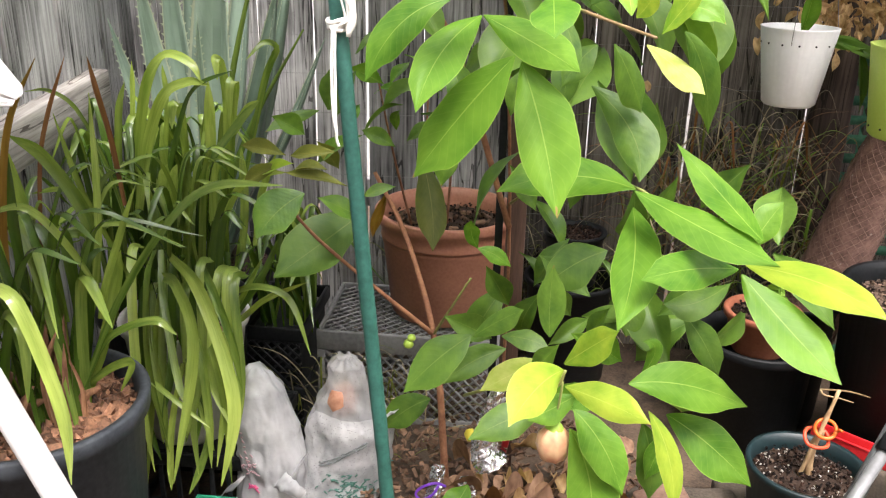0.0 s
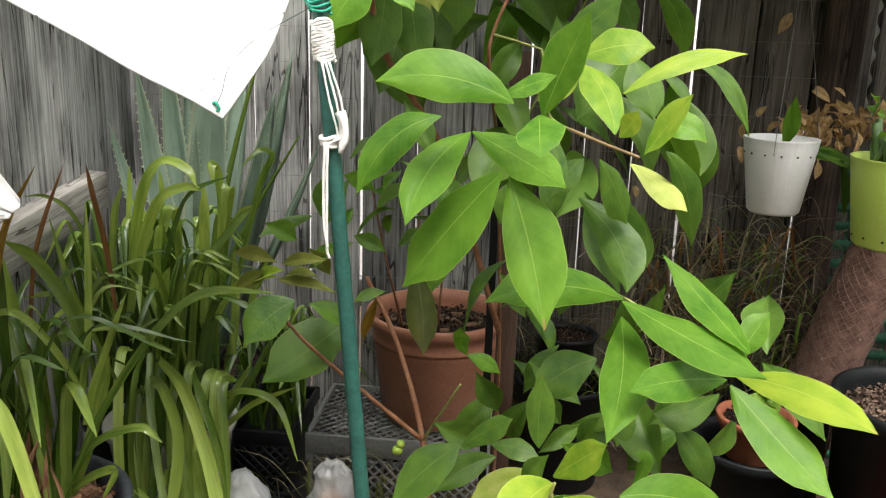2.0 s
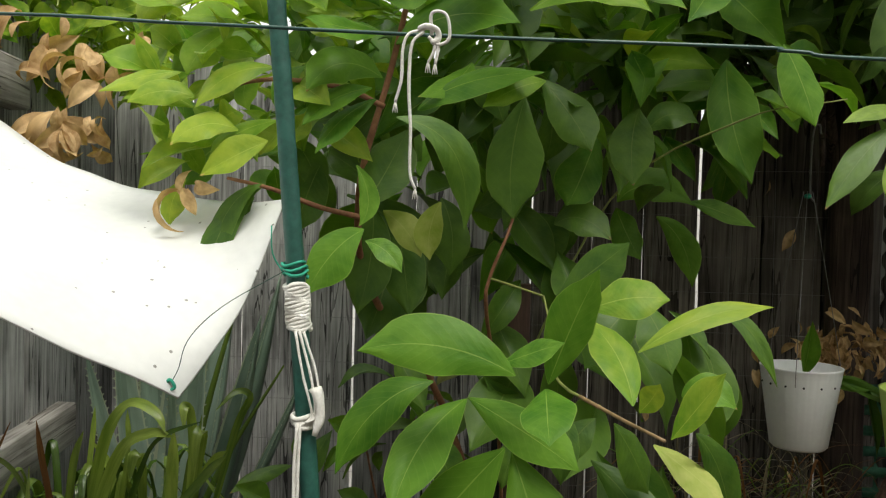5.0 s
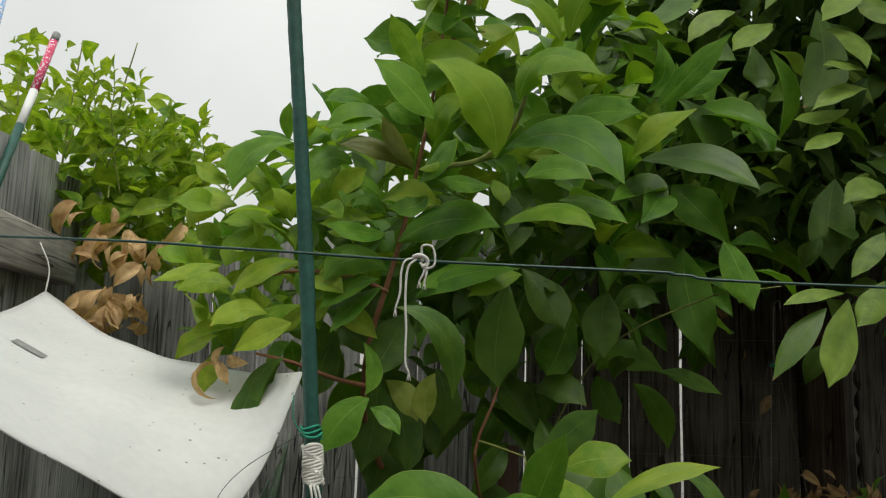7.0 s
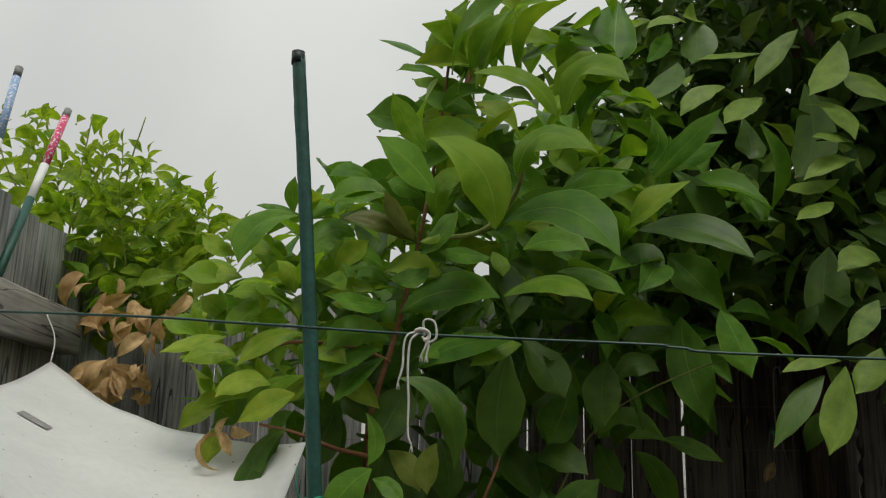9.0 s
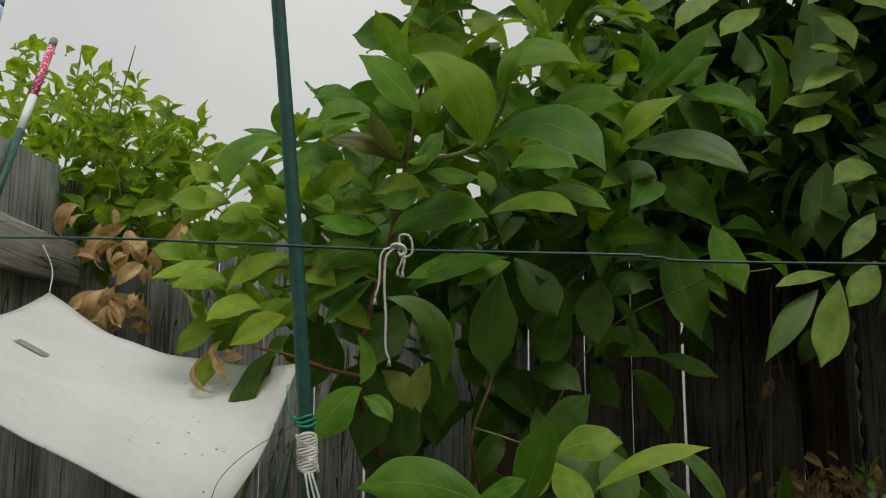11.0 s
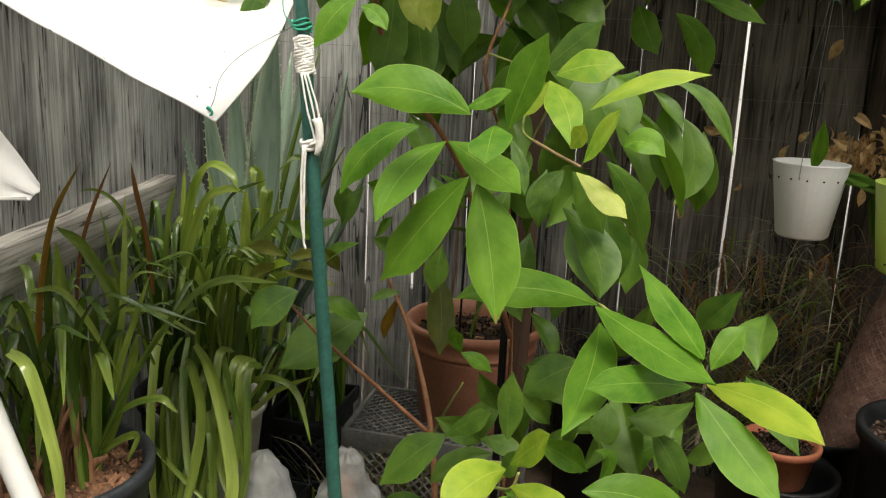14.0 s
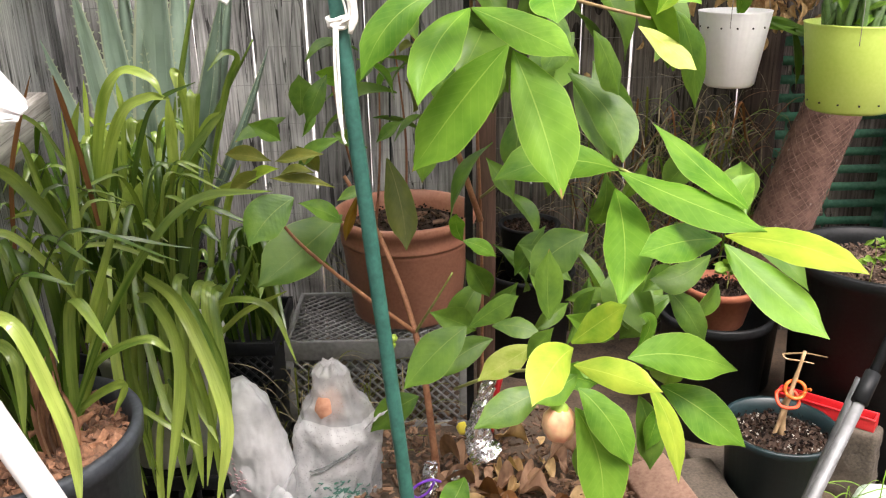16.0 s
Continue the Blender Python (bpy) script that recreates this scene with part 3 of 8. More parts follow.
def strap_bm(line, width, fold=0.35, seed=0, taper=0.75, bm=None, broad=None):
    """A long ribbon leaf along a smooth line, keeled along its middle."""
    bm = bm or bmesh.new()
    uv = bm.loops.layers.uv.get("leaf") or bm.loops.layers.uv.new("leaf")
    pts = curve(line, 6)
    rows, marks, n = [], {}, len(pts) - 1
    flat = Vector((pts[-1].x - pts[0].x, pts[-1].y - pts[0].y, 0))
    flat = flat.normalized() if flat.length > 1e-4 else Vector((1, 0, 0))
    across0 = Vector((-flat.y, flat.x, 0))
    last = Vector((0, 0, 0))
    for i, q in enumerate(pts):
        t = i / n
        ahead = (pts[min(i + 1, n)] - pts[max(i - 1, 0)]).normalized()
        across = (across0 + 0.25 * math.sin(seed + 2 * t) * flat)
        if broad is not None:
            across = ahead.cross(Vector(broad) + Vector((0.5 * math.sin(seed * 3.3 + 1.5 * t), 0, 0.3 * math.sin(seed * 5.1))))
            if across.dot(last) < 0:
                across = -across
            last = across.normalized()
        across = (across - ahead * across.dot(ahead)).normalized()
        up = across.cross(ahead)
        half = 0.5 * width * min(1.0, 0.7 + 1.2 * t) * (1 - max(0.0, (t - taper) / (1 - taper)) ** 1.7 * 0.92)
        row = [bm.verts.new(q - across * half + up * half * fold), bm.verts.new(q), bm.verts.new(q + across * half + up * half * fold)]
        for v, u in zip(row, (0.0, 0.5, 1.0)):
            marks[v] = (u, t)
        rows.append(row)
    for a, b in zip(rows, rows[1:]):
        for j in (0, 1):
            f = bm.faces.new((a[j], a[j + 1], b[j + 1], b[j]))
            f.smooth = True
            for loop in f.loops:
                loop[uv].uv = marks[loop.vert]
    return bm


def arch(foot, heading, rise, reach, drop, lean=0.25):
    """The line of a leaf that rises from its foot and arches over."""
    x, y, z = foot
    c, s = math.cos(heading), math.sin(heading)
    return [(x, y, z), (x + c * reach * lean * 0.6, y + s * reach * lean * 0.6, z + rise * 0.55),
            (x + c * reach * (lean + 0.2), y + s * reach * (lean + 0.2), z + rise), (x + c * reach, y + s * reach, z + rise - drop)]


def pot(name, place, r_top, r_foot, height, material, label, rim=0.012, lip=0.028, fill=0.04, soil=SOIL, group="", wall=0.004, bands=(), crumbs=260):
    """A round plant pot with a rolled rim, a hollow inside and its soil."""
    thing = base(name, place, label, "plant pot", group)
    prof = [(0, 0), (r_foot, 0), (r_foot + 0.004, 0.006)]
    for b in bands:
        r = r_foot + (r_top - r_foot) * b
        prof += [(r, b * height - 0.006), (r + 0.004, b * height), (r + 0.001, b * height + 0.006)]
    prof += [(r_top - 0.002, height - lip), (r_top + rim * 0.8, height - lip + 0.004), (r_top + rim, height - 0.004), (r_top + rim * 0.7, height), (r_top - wall, height - 0.002),
             (r_top - wall * 2, height - 0.03), (r_foot, 0.02), (0, 0.018)]
    part("body", lathe(prof, 48), material, thing)
    rs = r_foot + (r_top - r_foot) * (1 - fill / height) - wall * 1.5
    bm = lathe([(rs, height - fill), (rs * 0.8, height - fill + 0.006), (rs * 0.5, height - fill + 0.002), (rs * 0.25, height - fill + 0.008), (0, height - fill + 0.004)], 32, 0.004, 3)
    bed = part("soil", bm, soil, thing, "dark potting soil with white specks")
    if crumbs:
        chips("soil_crumb", bed, (0, 0, height - fill + 0.003), rs * 0.97, crumbs * 2, CRUMB, 0.0055, int(place[0] * 100), 0.7)
    return thing


def chips(name, parent, centre, radius, count, material, size=0.03, seed=1, flat=0.25, label="", holes=()):
    """Loose bark chips or dry leaves scattered over a round patch, one mesh."""
    rng = random.Random(seed)
    bm = bmesh.new()
    for _ in range(count):
        a, r = rng.uniform(0, 6.283), radius * math.sqrt(rng.random())
        s = size * rng.uniform(0.4, 1.4)
        m = Matrix.Translation((centre[0] + r * math.cos(a), centre[1] + r * math.sin(a), centre[2] + rng.uniform(0, 0.012))) @ pose(0, 0, 0, rng.uniform(-40, 40), rng.uniform(-40, 40), rng.uniform(0, 360))
        made = bmesh.ops.create_cube(bm, size=1, matrix=m @ Matrix.Diagonal((s, s * rng.uniform(0.2, 0.55), s * flat, 1)))
        for v in made["verts"]:
            v.co += Vector((rng.uniform(-1, 1), rng.uniform(-1, 1), rng.uniform(-1, 1))) * s * 0.16
    ob = part(name, bm, material, parent, label, smooth=False)
    ob["kind"] = "stuff"
    return ob
# ---------------------------------------------------------------- ground
def ground_height(x, y):
    bed = max(0.0, min(1.0, (0.62 - x) / 0.08)) * max(0.0, min(1.0, (2.05 - y) / 0.2)) * max(0.0, min(1.0, (x + 0.16) / 0.15))
    return 0.17 * bed + 0.012 * noise.noise((x * 6, y * 6, 0)) + 0.02 * noise.noise((x * 1.3, y * 1.3, 4))


bm = bmesh.new()
xs = [-400, -60, -12, -4] + [-2 + 0.08 * i for i in range(51)] + [4, 12, 60, 400]
ys = [-400, -60, -12, -3, -1.5] + [-0.5 + 0.08 * i for i in range(48)] + [6, 14, 60, 400]
rows = [[bm.verts.new((x, y, ground_height(x, y) if abs(x) < 3 and -1 < y < 4 else -0.02)) for x in xs] for y in ys]
for a, b in zip(rows, rows[1:]):
    for i in range(len(xs) - 1):
        bm.faces.new((a[i], a[i + 1], b[i + 1], b[i]))
ground = tagged(part("ground", bm, GROUND), "bare brown garden soil with leaf litter", "ground", "", "structure")


# ---------------------------------------------------------------- fences
def board_bm(width, height, seed, top=0.0):
    """One sawn fence board with uneven faces and a worn top."""
    bm = bmesh.new()
    rng = random.Random(seed)
    n = 14
    rings = []
    for i in range(n + 1):
        z = height * i / n
        dx = 0.003 * noise.noise((seed * 3.1, z * 2.5, 0))
        dy = 0.003 * noise.noise((seed * 3.1, z * 2.0, 5))
        top_cut = top * (1 if i == n else 0)
        w0, w1 = -width / 2 + dx + 0.0018 * noise.noise((seed, z * 7, 1)), width / 2 + dx + 0.0018 * noise.noise((seed, z * 7, 2))
        rings.append([bm.verts.new(p) for p in ((w0 + 0.0045, -0.009 + dy, z), (w1 - 0.0045, -0.009 + dy, z - top_cut), (w1, 0.004 + dy, z - top_cut), (w1, 0.009 + dy, z - top_cut), (w0, 0.009 + dy, z), (w0, 0.004 + dy, z))])
    for a, b in zip(rings, rings[1:]):
        for k in range(6):
            bm.faces.new((a[k], a[(k + 1) % 6], b[(k + 1) % 6], b[k]))
    bm.faces.new(rings[0][::-1])
    bm.faces.new(rings[-1])
    return bm


def wire_net(x0, x1, z0, z1, step_x, step_z, r=0.0007, seed=2):
    """Sagging wires of a welded mesh, in the plane y = 0."""
    bm = bmesh.new()
    rng = random.Random(seed)
    z = z0
    while z < z1:
        tube([(x0, 0, z + rng.uniform(-0.01, 0.01)), (x0 * 0.6 + x1 * 0.4, rng.uniform(-0.004, 0.004), z + rng.uniform(-0.012, 0.012)), (x1, 0, z + rng.uniform(-0.01, 0.01))], r, r, 4, 5, 0, bm)
        z += step_z * rng.uniform(0.85, 1.15)
    x = x0
    while x < x1:
        tube([(x, 0, z0), (x + rng.uniform(-0.006, 0.006), 0, (z0 + z1) / 2), (x + rng.uniform(-0.006, 0.006), 0, z1)], r, r, 4, 4, 0, bm)
        x += step_x * rng.uniform(0.9, 1.1)
    return bm


fence_back = tagged(new("wall_north"), "weathered grey board fence with narrow gaps and wire mesh", "fence", "", "structure")
EDGES = [-0.99, -0.84, -0.685, -0.530, -0.360, -0.200, -0.030, 0.135, 0.300, 0.466, 0.605, 0.755, 0.920, 1.083, 1.240, 1.395, 1.55]
GAPS = {2: 0.004, 3: 0.003, 4: 0.006, 5: 0.006, 6: 0.003, 7: 0.0015, 8: 0.0005, 9: 0.003, 10: 0.0025, 11: 0.0085, 12: -0.004, 13: 0.004}
for i, (a, b) in enumerate(zip(EDGES, EDGES[1:])):
    g0, g1 = GAPS.get(i, 0.003) / 2, GAPS.get(i + 1, 0.003) / 2
    # right-hand boards are browner, and shade under the tree is in their tone
    bd = part("board", board_bm(b - a - g0 - g1, 1.85 + 0.03 * noise.noise((i * 1.7, 0, 0)), i, 0.01), GREY_WOOD if b < 0.42 else BROWN_SHADED_WOOD, fence_back, smooth=False)
    bd.matrix_basis = pose((a + g0 + b - g1) / 2, 2.81 + 0.004 * noise.noise((i * 2.3, 1, 0)), -0.03, 0, 0.25 * noise.noise((i * 5.1, 2, 0)), 0)
for z in (0.42, 1.72):
    part("rail", block(-0.95, 1.2, 2.825, 2.865, z, z + 0.09, 0.004), GREY_WOOD, fence_back)
net = part("wire_mesh", wire_net(-0.88, 1.12, 0.1, 1.55, 0.11, 0.105), STEEL, fence_back, "thin galvanised garden wire mesh")
net.matrix_basis = pose(0, 2.792, 0)

WALL_X, WALL_Y, WALL_TURN = -0.905, 2.80, -79.0
fence_left = tagged(new("wall_west"), "weathered grey board fence with heavy rails", "fence", "", "structure")
fence_left.matrix_basis = pose(WALL_X, WALL_Y, 0, 0, 0, WALL_TURN)
u = 0.012
i = 40
while u < 3.4:
    w = 0.15 + 0.02 * noise.noise((i * 1.9, 3, 0))
    bd = part("board", board_bm(w, 1.86 + 0.03 * noise.noise((i * 1.3, 0, 0)), i, 0.012), PALE_WOOD, fence_left, smooth=False)
    bd.matrix_basis = pose(u + w / 2, -0.014 + 0.006 * (i % 2) + 0.003 * noise.noise((i * 2.3, 1, 0)), -0.03, 0, 0.2 * noise.noise((i * 5.1, 2, 0)), 0)
    # strip added behind each joint; stops light in the gap so the seam stays dark
    batten = part("batten", block(-0.028, 0.028, -0.006, 0.006, 0.0, 1.78, 0.001), BROWN_SHADED_WOOD, fence_left)
    batten.matrix_basis = pose(u + w + 0.0045, -0.040, -0.03)
    u += w + 0.009
    i += 1


def rail_bm(length, seed):
    bm = block(0, length, -0.0225, 0.0225, -0.0475, 0.0475, 0.004)
    bmesh.ops.subdivide_edges(bm, edges=[e for e in bm.edges if e.calc_length() > 0.5], cuts=14)
    for v in bm.verts:
        v.co.y += 0.002 * noise.noise((v.co.x * 5 + seed, v.co.z * 20, 0))
        v.co.z += 0.003 * noise.noise((v.co.x * 4 + seed, 7, v.co.y * 20))
    return bm


RAIL_LONG = old_wood("weathered_rail", ((0.10, 0.088, 0.078), (0.36, 0.335, 0.31), (0.60, 0.57, 0.53)), 0, 0.08)
low_rail = part("rail", rail_bm(2.9, 1), RAIL_LONG, fence_left, "pale weathered rail with a sawn end")
low_rail.matrix_basis = pose(0.47, 0.022, 0.858)
top_rail = part("rail", rail_bm(2.4, 9), RAIL_LONG, fence_left)
top_rail.matrix_basis = pose(0.77, 0.022, 1.605)

fence_post = base("fence_post", (1.14, 2.79, 0), "old dark rough-sawn fence post", "post", "", "structure")
bm = block(-0.052, 0.052, -0.03, 0.03, -0.1, 2.02, 0.006)
bmesh.ops.subdivide_edges(bm, edges=[e for e in bm.edges if e.calc_length() > 0.5], cuts=24)
for v in bm.verts:
    v.co.x += 0.006 * noise.noise((v.co.z * 5, v.co.y * 30, 3))
    v.co.y += 0.005 * noise.noise((v.co.z * 5, v.co.x * 30, 9))
part("timber", bm, POST_WOOD, fence_post)


def corrugated(width, height, waves, depth, material, name, parent):
    bm = bmesh.new()
    n = waves * 8
    rows = []
    for i in range(n + 1):
        z = height * i / n
        y = depth * math.sin(2 * math.pi * i / 8)
        rows.append([bm.verts.new((x, y + d, z)) for d in (0, 0.002) for x in (0, width)])
    for a, b in zip(rows, rows[1:]):
        bm.faces.new((a[0], a[1], b[1], b[0]))
        bm.faces.new((a[3], a[2], b[2], b[3]))
        bm.faces.new((a[1], a[3], b[3], b[1]))
        bm.faces.new((a[2], a[0], b[0], b[2]))
    return part(name, bm, material, parent)


sheets = base("corrugated_screen", (1.17, 2.80, 0), "ribbed fence panel, green below and pale above", "fence panel", "", "structure")
corrugated(1.9, 0.95, 17, 0.009, CORR_GREEN, "green_sheet", sheets)
upper = corrugated(1.9, 1.05, 16, 0.010, CORR_PALE, "pale_sheet", sheets)
upper.location = (0, 0.012, 0.94)


# ---------------------------------------------------------------- garcinia shrub
LEFT = [
    (-0.071, 1.5, 0.934, -0.14, 1.5, 0.946, 0.022, "o"),
    (-0.066, 1.5, 0.933, 0.011, 1.48, 0.948, 0.023, "o"),
    (-0.077, 1.5, 0.907, 0.022, 1.5, 0.891, 0.022, "o"),
    (-0.083, 1.52, 0.915, -0.142, 1.5, 0.882, 0.022, "o"),
    (0.018, 1.85, 0.983, -0.046, 1.85, 1.012, 0.029, "g"),
    (0.028, 1.85, 0.984, 0.058, 1.9, 1.019, 0.029, "g"),
    (0.02, 1.9, 0.772, -0.015, 1.9, 0.662, 0.016, "ochre"),
]
LEFT3 = [
    (-0.056, 1.62, 0.89, 0.025, 1.6, 0.946, 0.034, "d"),
    (-0.084, 1.66, 0.927, -0.128, 1.62, 0.966, 0.03, "d"),
    (-0.018, 1.62, 0.882, -0.049, 1.6, 0.933, 0.022, "o"),
    (-0.066, 1.52, 0.907, -0.008, 1.5, 0.915, 0.025, "o"),
    (-0.12, 1.52, 0.895, -0.059, 1.5, 0.922, 0.027, "y"),
    (0.011, 1.66, 0.782, -0.058, 1.62, 0.831, 0.039, "d"),
    (0.048, 1.8, 0.803, -0.013, 1.78, 0.784, 0.028, "d"),
    (0.047, 1.8, 0.879, -0.016, 1.8, 0.908, 0.029, "d"),
    (0.061, 1.85, 0.878, 0.114, 1.85, 0.919, 0.028, "d"),
]
LOW3 = [
    (0.243, 1.72, 0.54, 0.156, 1.68, 0.599, 0.048, "d"),
    (0.379, 1.62, 0.644, 0.327, 1.6, 0.706, 0.035, "d"),
    (0.409, 1.6, 0.613, 0.439, 1.58, 0.682, 0.033, "d"),
    (0.271, 1.76, 0.593, 0.226, 1.74, 0.679, 0.042, "d"),
    (0.401, 1.66, 0.626, 0.493, 1.62, 0.641, 0.043, "d"),
    (0.456, 1.5, 0.627, 0.37, 1.46, 0.69, 0.043, "g"),
    (0.421, 1.44, 0.579, 0.332, 1.4, 0.624, 0.04, "g"),
    (0.502, 1.48, 0.582, 0.551, 1.44, 0.658, 0.041, "g"),
    (0.531, 1.46, 0.535, 0.499, 1.42, 0.466, 0.036, "g"),
    (0.588, 1.52, 0.502, 0.636, 1.5, 0.422, 0.04, "d"),
    (0.417, 1.42, 0.51, 0.387, 1.4, 0.438, 0.034, "d"),
    (0.316, 1.5, 0.596, 0.356, 1.48, 0.66, 0.033, "d"),
]
MID4 = [
    (0.343, 1.6, 1.1, 0.339, 1.57, 1.006, 0.041, "d"),
    (0.388, 1.6, 1.047, 0.448, 1.55, 0.901, 0.067, "d"),
    (0.433, 1.66, 1.05, 0.47, 1.63, 0.909, 0.062, "d"),
    (0.599, 1.85, 1.159, 0.601, 1.83, 1.009, 0.064, "d"),
    (0.282, 1.62, 1.063, 0.259, 1.6, 0.987, 0.034, "d"),
    (0.161, 1.55, 1.083, 0.2, 1.53, 0.996, 0.041, "d"),
    (0.316, 1.66, 0.98, 0.298, 1.63, 0.864, 0.051, "d"),
    (-0.008, 1.72, 1.028, -0.046, 1.7, 0.947, 0.038, "d"),
    (0.1, 1.62, 1.175, 0.151, 1.6, 1.089, 0.042, "d"),
    (0.499, 1.72, 1.232, 0.556, 1.7, 1.165, 0.038, "d"),
]
MID5 = [
    (0.434, 1.78, 1.255, 0.488, 1.76, 1.198, 0.034, "d"),
    (0.038, 1.75, 1.306, 0.091, 1.73, 1.232, 0.039, "d"),
    (0.173, 1.75, 1.341, 0.157, 1.73, 1.236, 0.046, "d"),
    (0.321, 1.72, 0.714, 0.415, 1.68, 0.655, 0.049, "d"),
    (0.374, 1.75, 0.738, 0.315, 1.72, 0.651, 0.046, "d"),
    (0.578, 1.6, 0.714, 0.514, 1.57, 0.678, 0.033, "d"),
    (0.161, 1.66, 0.945, 0.15, 1.64, 0.855, 0.039, "d"),
    (0.502, 1.75, 0.99, 0.488, 1.72, 0.87, 0.052, "d"),
    (0.261, 1.7, 0.882, 0.31, 1.68, 0.808, 0.038, "d"),
    (0.392, 1.7, 0.896, 0.366, 1.67, 0.818, 0.037, "d"),
    (0.222, 1.9, 1.349, 0.255, 1.88, 1.232, 0.052, "d"),
    (0.349, 1.9, 1.396, 0.348, 1.88, 1.301, 0.041, "d"),
]
shrub = base("garcinia_shrub", (0.16, 1.72, 0.17), "leafy shrub with long glossy green leaves, planted in the bed", "shrub")
inv = Matrix.Translation((-0.16, -1.72, -0.17))


def bough(points, r0, r1, material=BARK, name="branch"):
    return part(name, tube([Vector(p) - Vector((0.16, 1.72, 0.17)) for p in points], r0, r1, 8, 6, 0.15), material, shrub)


bough([(0.165, 1.725, 0.14), (0.155, 1.74, 0.30), (0.125, 1.80, 0.50), (0.06, 1.86, 0.68), (-0.01, 1.90, 0.80)], 0.0085, 0.004, BARK, "trunk")
bough([(0.262, 1.915, 0.02), (0.265, 1.92, 0.6), (0.245, 1.82, 1.05), (0.231, 1.62, 1.23), (0.235, 1.60, 1.28), (0.257, 1.60, 1.338), (0.27, 1.62, 1.385)], 0.0036, 0.0020, BARK, "trunk")
bough([(0.262, 1.90, 0.7), (0.15, 1.85, 1.05), (0.06, 1.66, 1.25), (0.066, 1.52, 1.39), (0.108, 1.5, 1.55), (0.131, 1.5, 1.657), (0.16, 1.52, 1.85), (0.18, 1.55, 2.1)], 0.0064, 0.0024, BARK, "trunk")
bough([(0.235, 1.60, 1.28), (0.272, 1.58, 1.271), (0.309, 1.56, 1.261)], 0.0019, 0.0014, TWIG)
bough([(0.309, 1.56, 1.261), (0.318, 1.50, 1.222), (0.322, 1.43, 1.182), (0.334, 1.39, 1.172), (0.347, 1.37, 1.168)], 0.0014, 0.0019, TWIG)
bough([(0.347, 1.37, 1.168), (0.383, 1.31, 1.16), (0.42, 1.25, 1.153)], 0.0024, 0.0018, TWIG_BROWN)
bough([(0.262, 1.90, 0.75), (0.34, 1.70, 0.87), (0.44, 1.50, 0.915), (0.52, 1.48, 0.87), (0.61, 1.46, 0.84)], 0.0030, 0.0020, TWIG)
bough([(0.20, 1.66, 0.45), (0.28, 1.52, 0.56), (0.345, 1.38, 0.64), (0.36, 1.36, 0.68)], 0.0032, 0.0024, TWIG)
bough([(0.125, 1.80, 0.50), (0.02, 1.74, 0.62), (-0.06, 1.62, 0.76), (-0.09, 1.50, 0.88)], 0.005, 0.002)
bough([(0.125, 1.80, 0.50), (0.17, 1.74, 0.60), (0.20, 1.72, 0.66)], 0.003, 0.002, TWIG)
bough([(0.07, 1.5, 1.36), (0.03, 1.46, 1.37), (-0.02, 1.42, 1.39), (-0.06, 1.38, 1.40)], 0.004, 0.002)
bough([(0.15, 1.52, 1.70), (0.24, 1.40, 1.68), (0.29, 1.30, 1.70), (0.31, 1.26, 1.75)], 0.0045, 0.003, TWIG)
bough([(0.10, 1.5, 1.5), (0.05, 1.48, 1.52), (-0.02, 1.42, 1.52), (-0.08, 1.38, 1.50)], 0.004, 0.002)
bough([(0.255, 1.80, 1.05), (0.42, 1.85, 1.40), (0.60, 1.75, 1.52), (0.72, 1.66, 1.54)], 0.0022, 0.0010, TWIG)
bough([(0.16, 1.52, 1.85), (0.22, 1.5, 2.0), (0.24, 1.5, 2.2)], 0.005, 0.002)

def blade_bm(foot, mid, tip, width, seed, face, fold=0.16, nl=14, nw=6):
    """One long leaf whose midrib bends from its foot over mid to its tip: drawn-out point, folded along the rib, wavy margin."""
    bm = bmesh.new()
    uv = bm.loops.layers.uv.new("leaf")
    a, m, b = Vector(foot), Vector(mid), Vector(tip)
    bow = 2 * m - (a + b) / 2
    rows, marks, lean = [], {}, 0.13 * math.sin(seed * 7.3)
    for i in range(nl + 1):
        t = i / nl
        p = a * (1 - t) ** 2 + bow * 2 * t * (1 - t) + b * t * t
        ahead = ((bow - a) * (1 - t) + (b - bow) * t).normalized()
        up = (Vector(face) - ahead * Vector(face).dot(ahead)).normalized()
        side = ahead.cross(up)
        half = 0.5 * width * max(0.0, math.sin(math.pi * t ** 1.10)) ** 0.76 * (1 - 0.55 * max(0.0, (t - 0.78) / 0.22) ** 0.9)
        half = max(half, 0.0011 if t < 0.5 else 0.0002)
        row = []
        for j in range(nw + 1):
            s = 2 * j / nw - 1
            wide = half * (1 + lean * (1 if s > 0 else -1) + 0.16 * noise.noise((3.6 * t + seed * 5, 2 if s > 0 else 0, seed)))
            lift = half * (fold * abs(s) - 0.24 * s * s + lean * 1.6 * s) + 0.055 * width * s * s * noise.noise((5 * t + seed * 3, 1.5 * s, seed))
            v = bm.verts.new(p + side * wide * s + up * lift)
            marks[v] = ((s + 1) / 2, t)
            row.append(v)
        rows.append(row)
    for x, y in zip(rows, rows[1:]):
        for j in range(nw):
            f = bm.faces.new((x[j], x[j + 1], y[j + 1], y[j]))
            for loop in f.loops:
                loop[uv].uv = marks[loop.vert]
    return bm


blade_rng = random.Random(19)


def blade(foot, mid, tip, width, kind, face=(0, -0.80, 0.60), plant=shrub):
    a, m, b = (Vector(p) - plant.location for p in (foot, mid, tip))
    part("leaf", blade_bm(a, m, b, width, blade_rng.uniform(0, 6), face, blade_rng.uniform(0.05, 0.40)), LEAF[kind], plant)


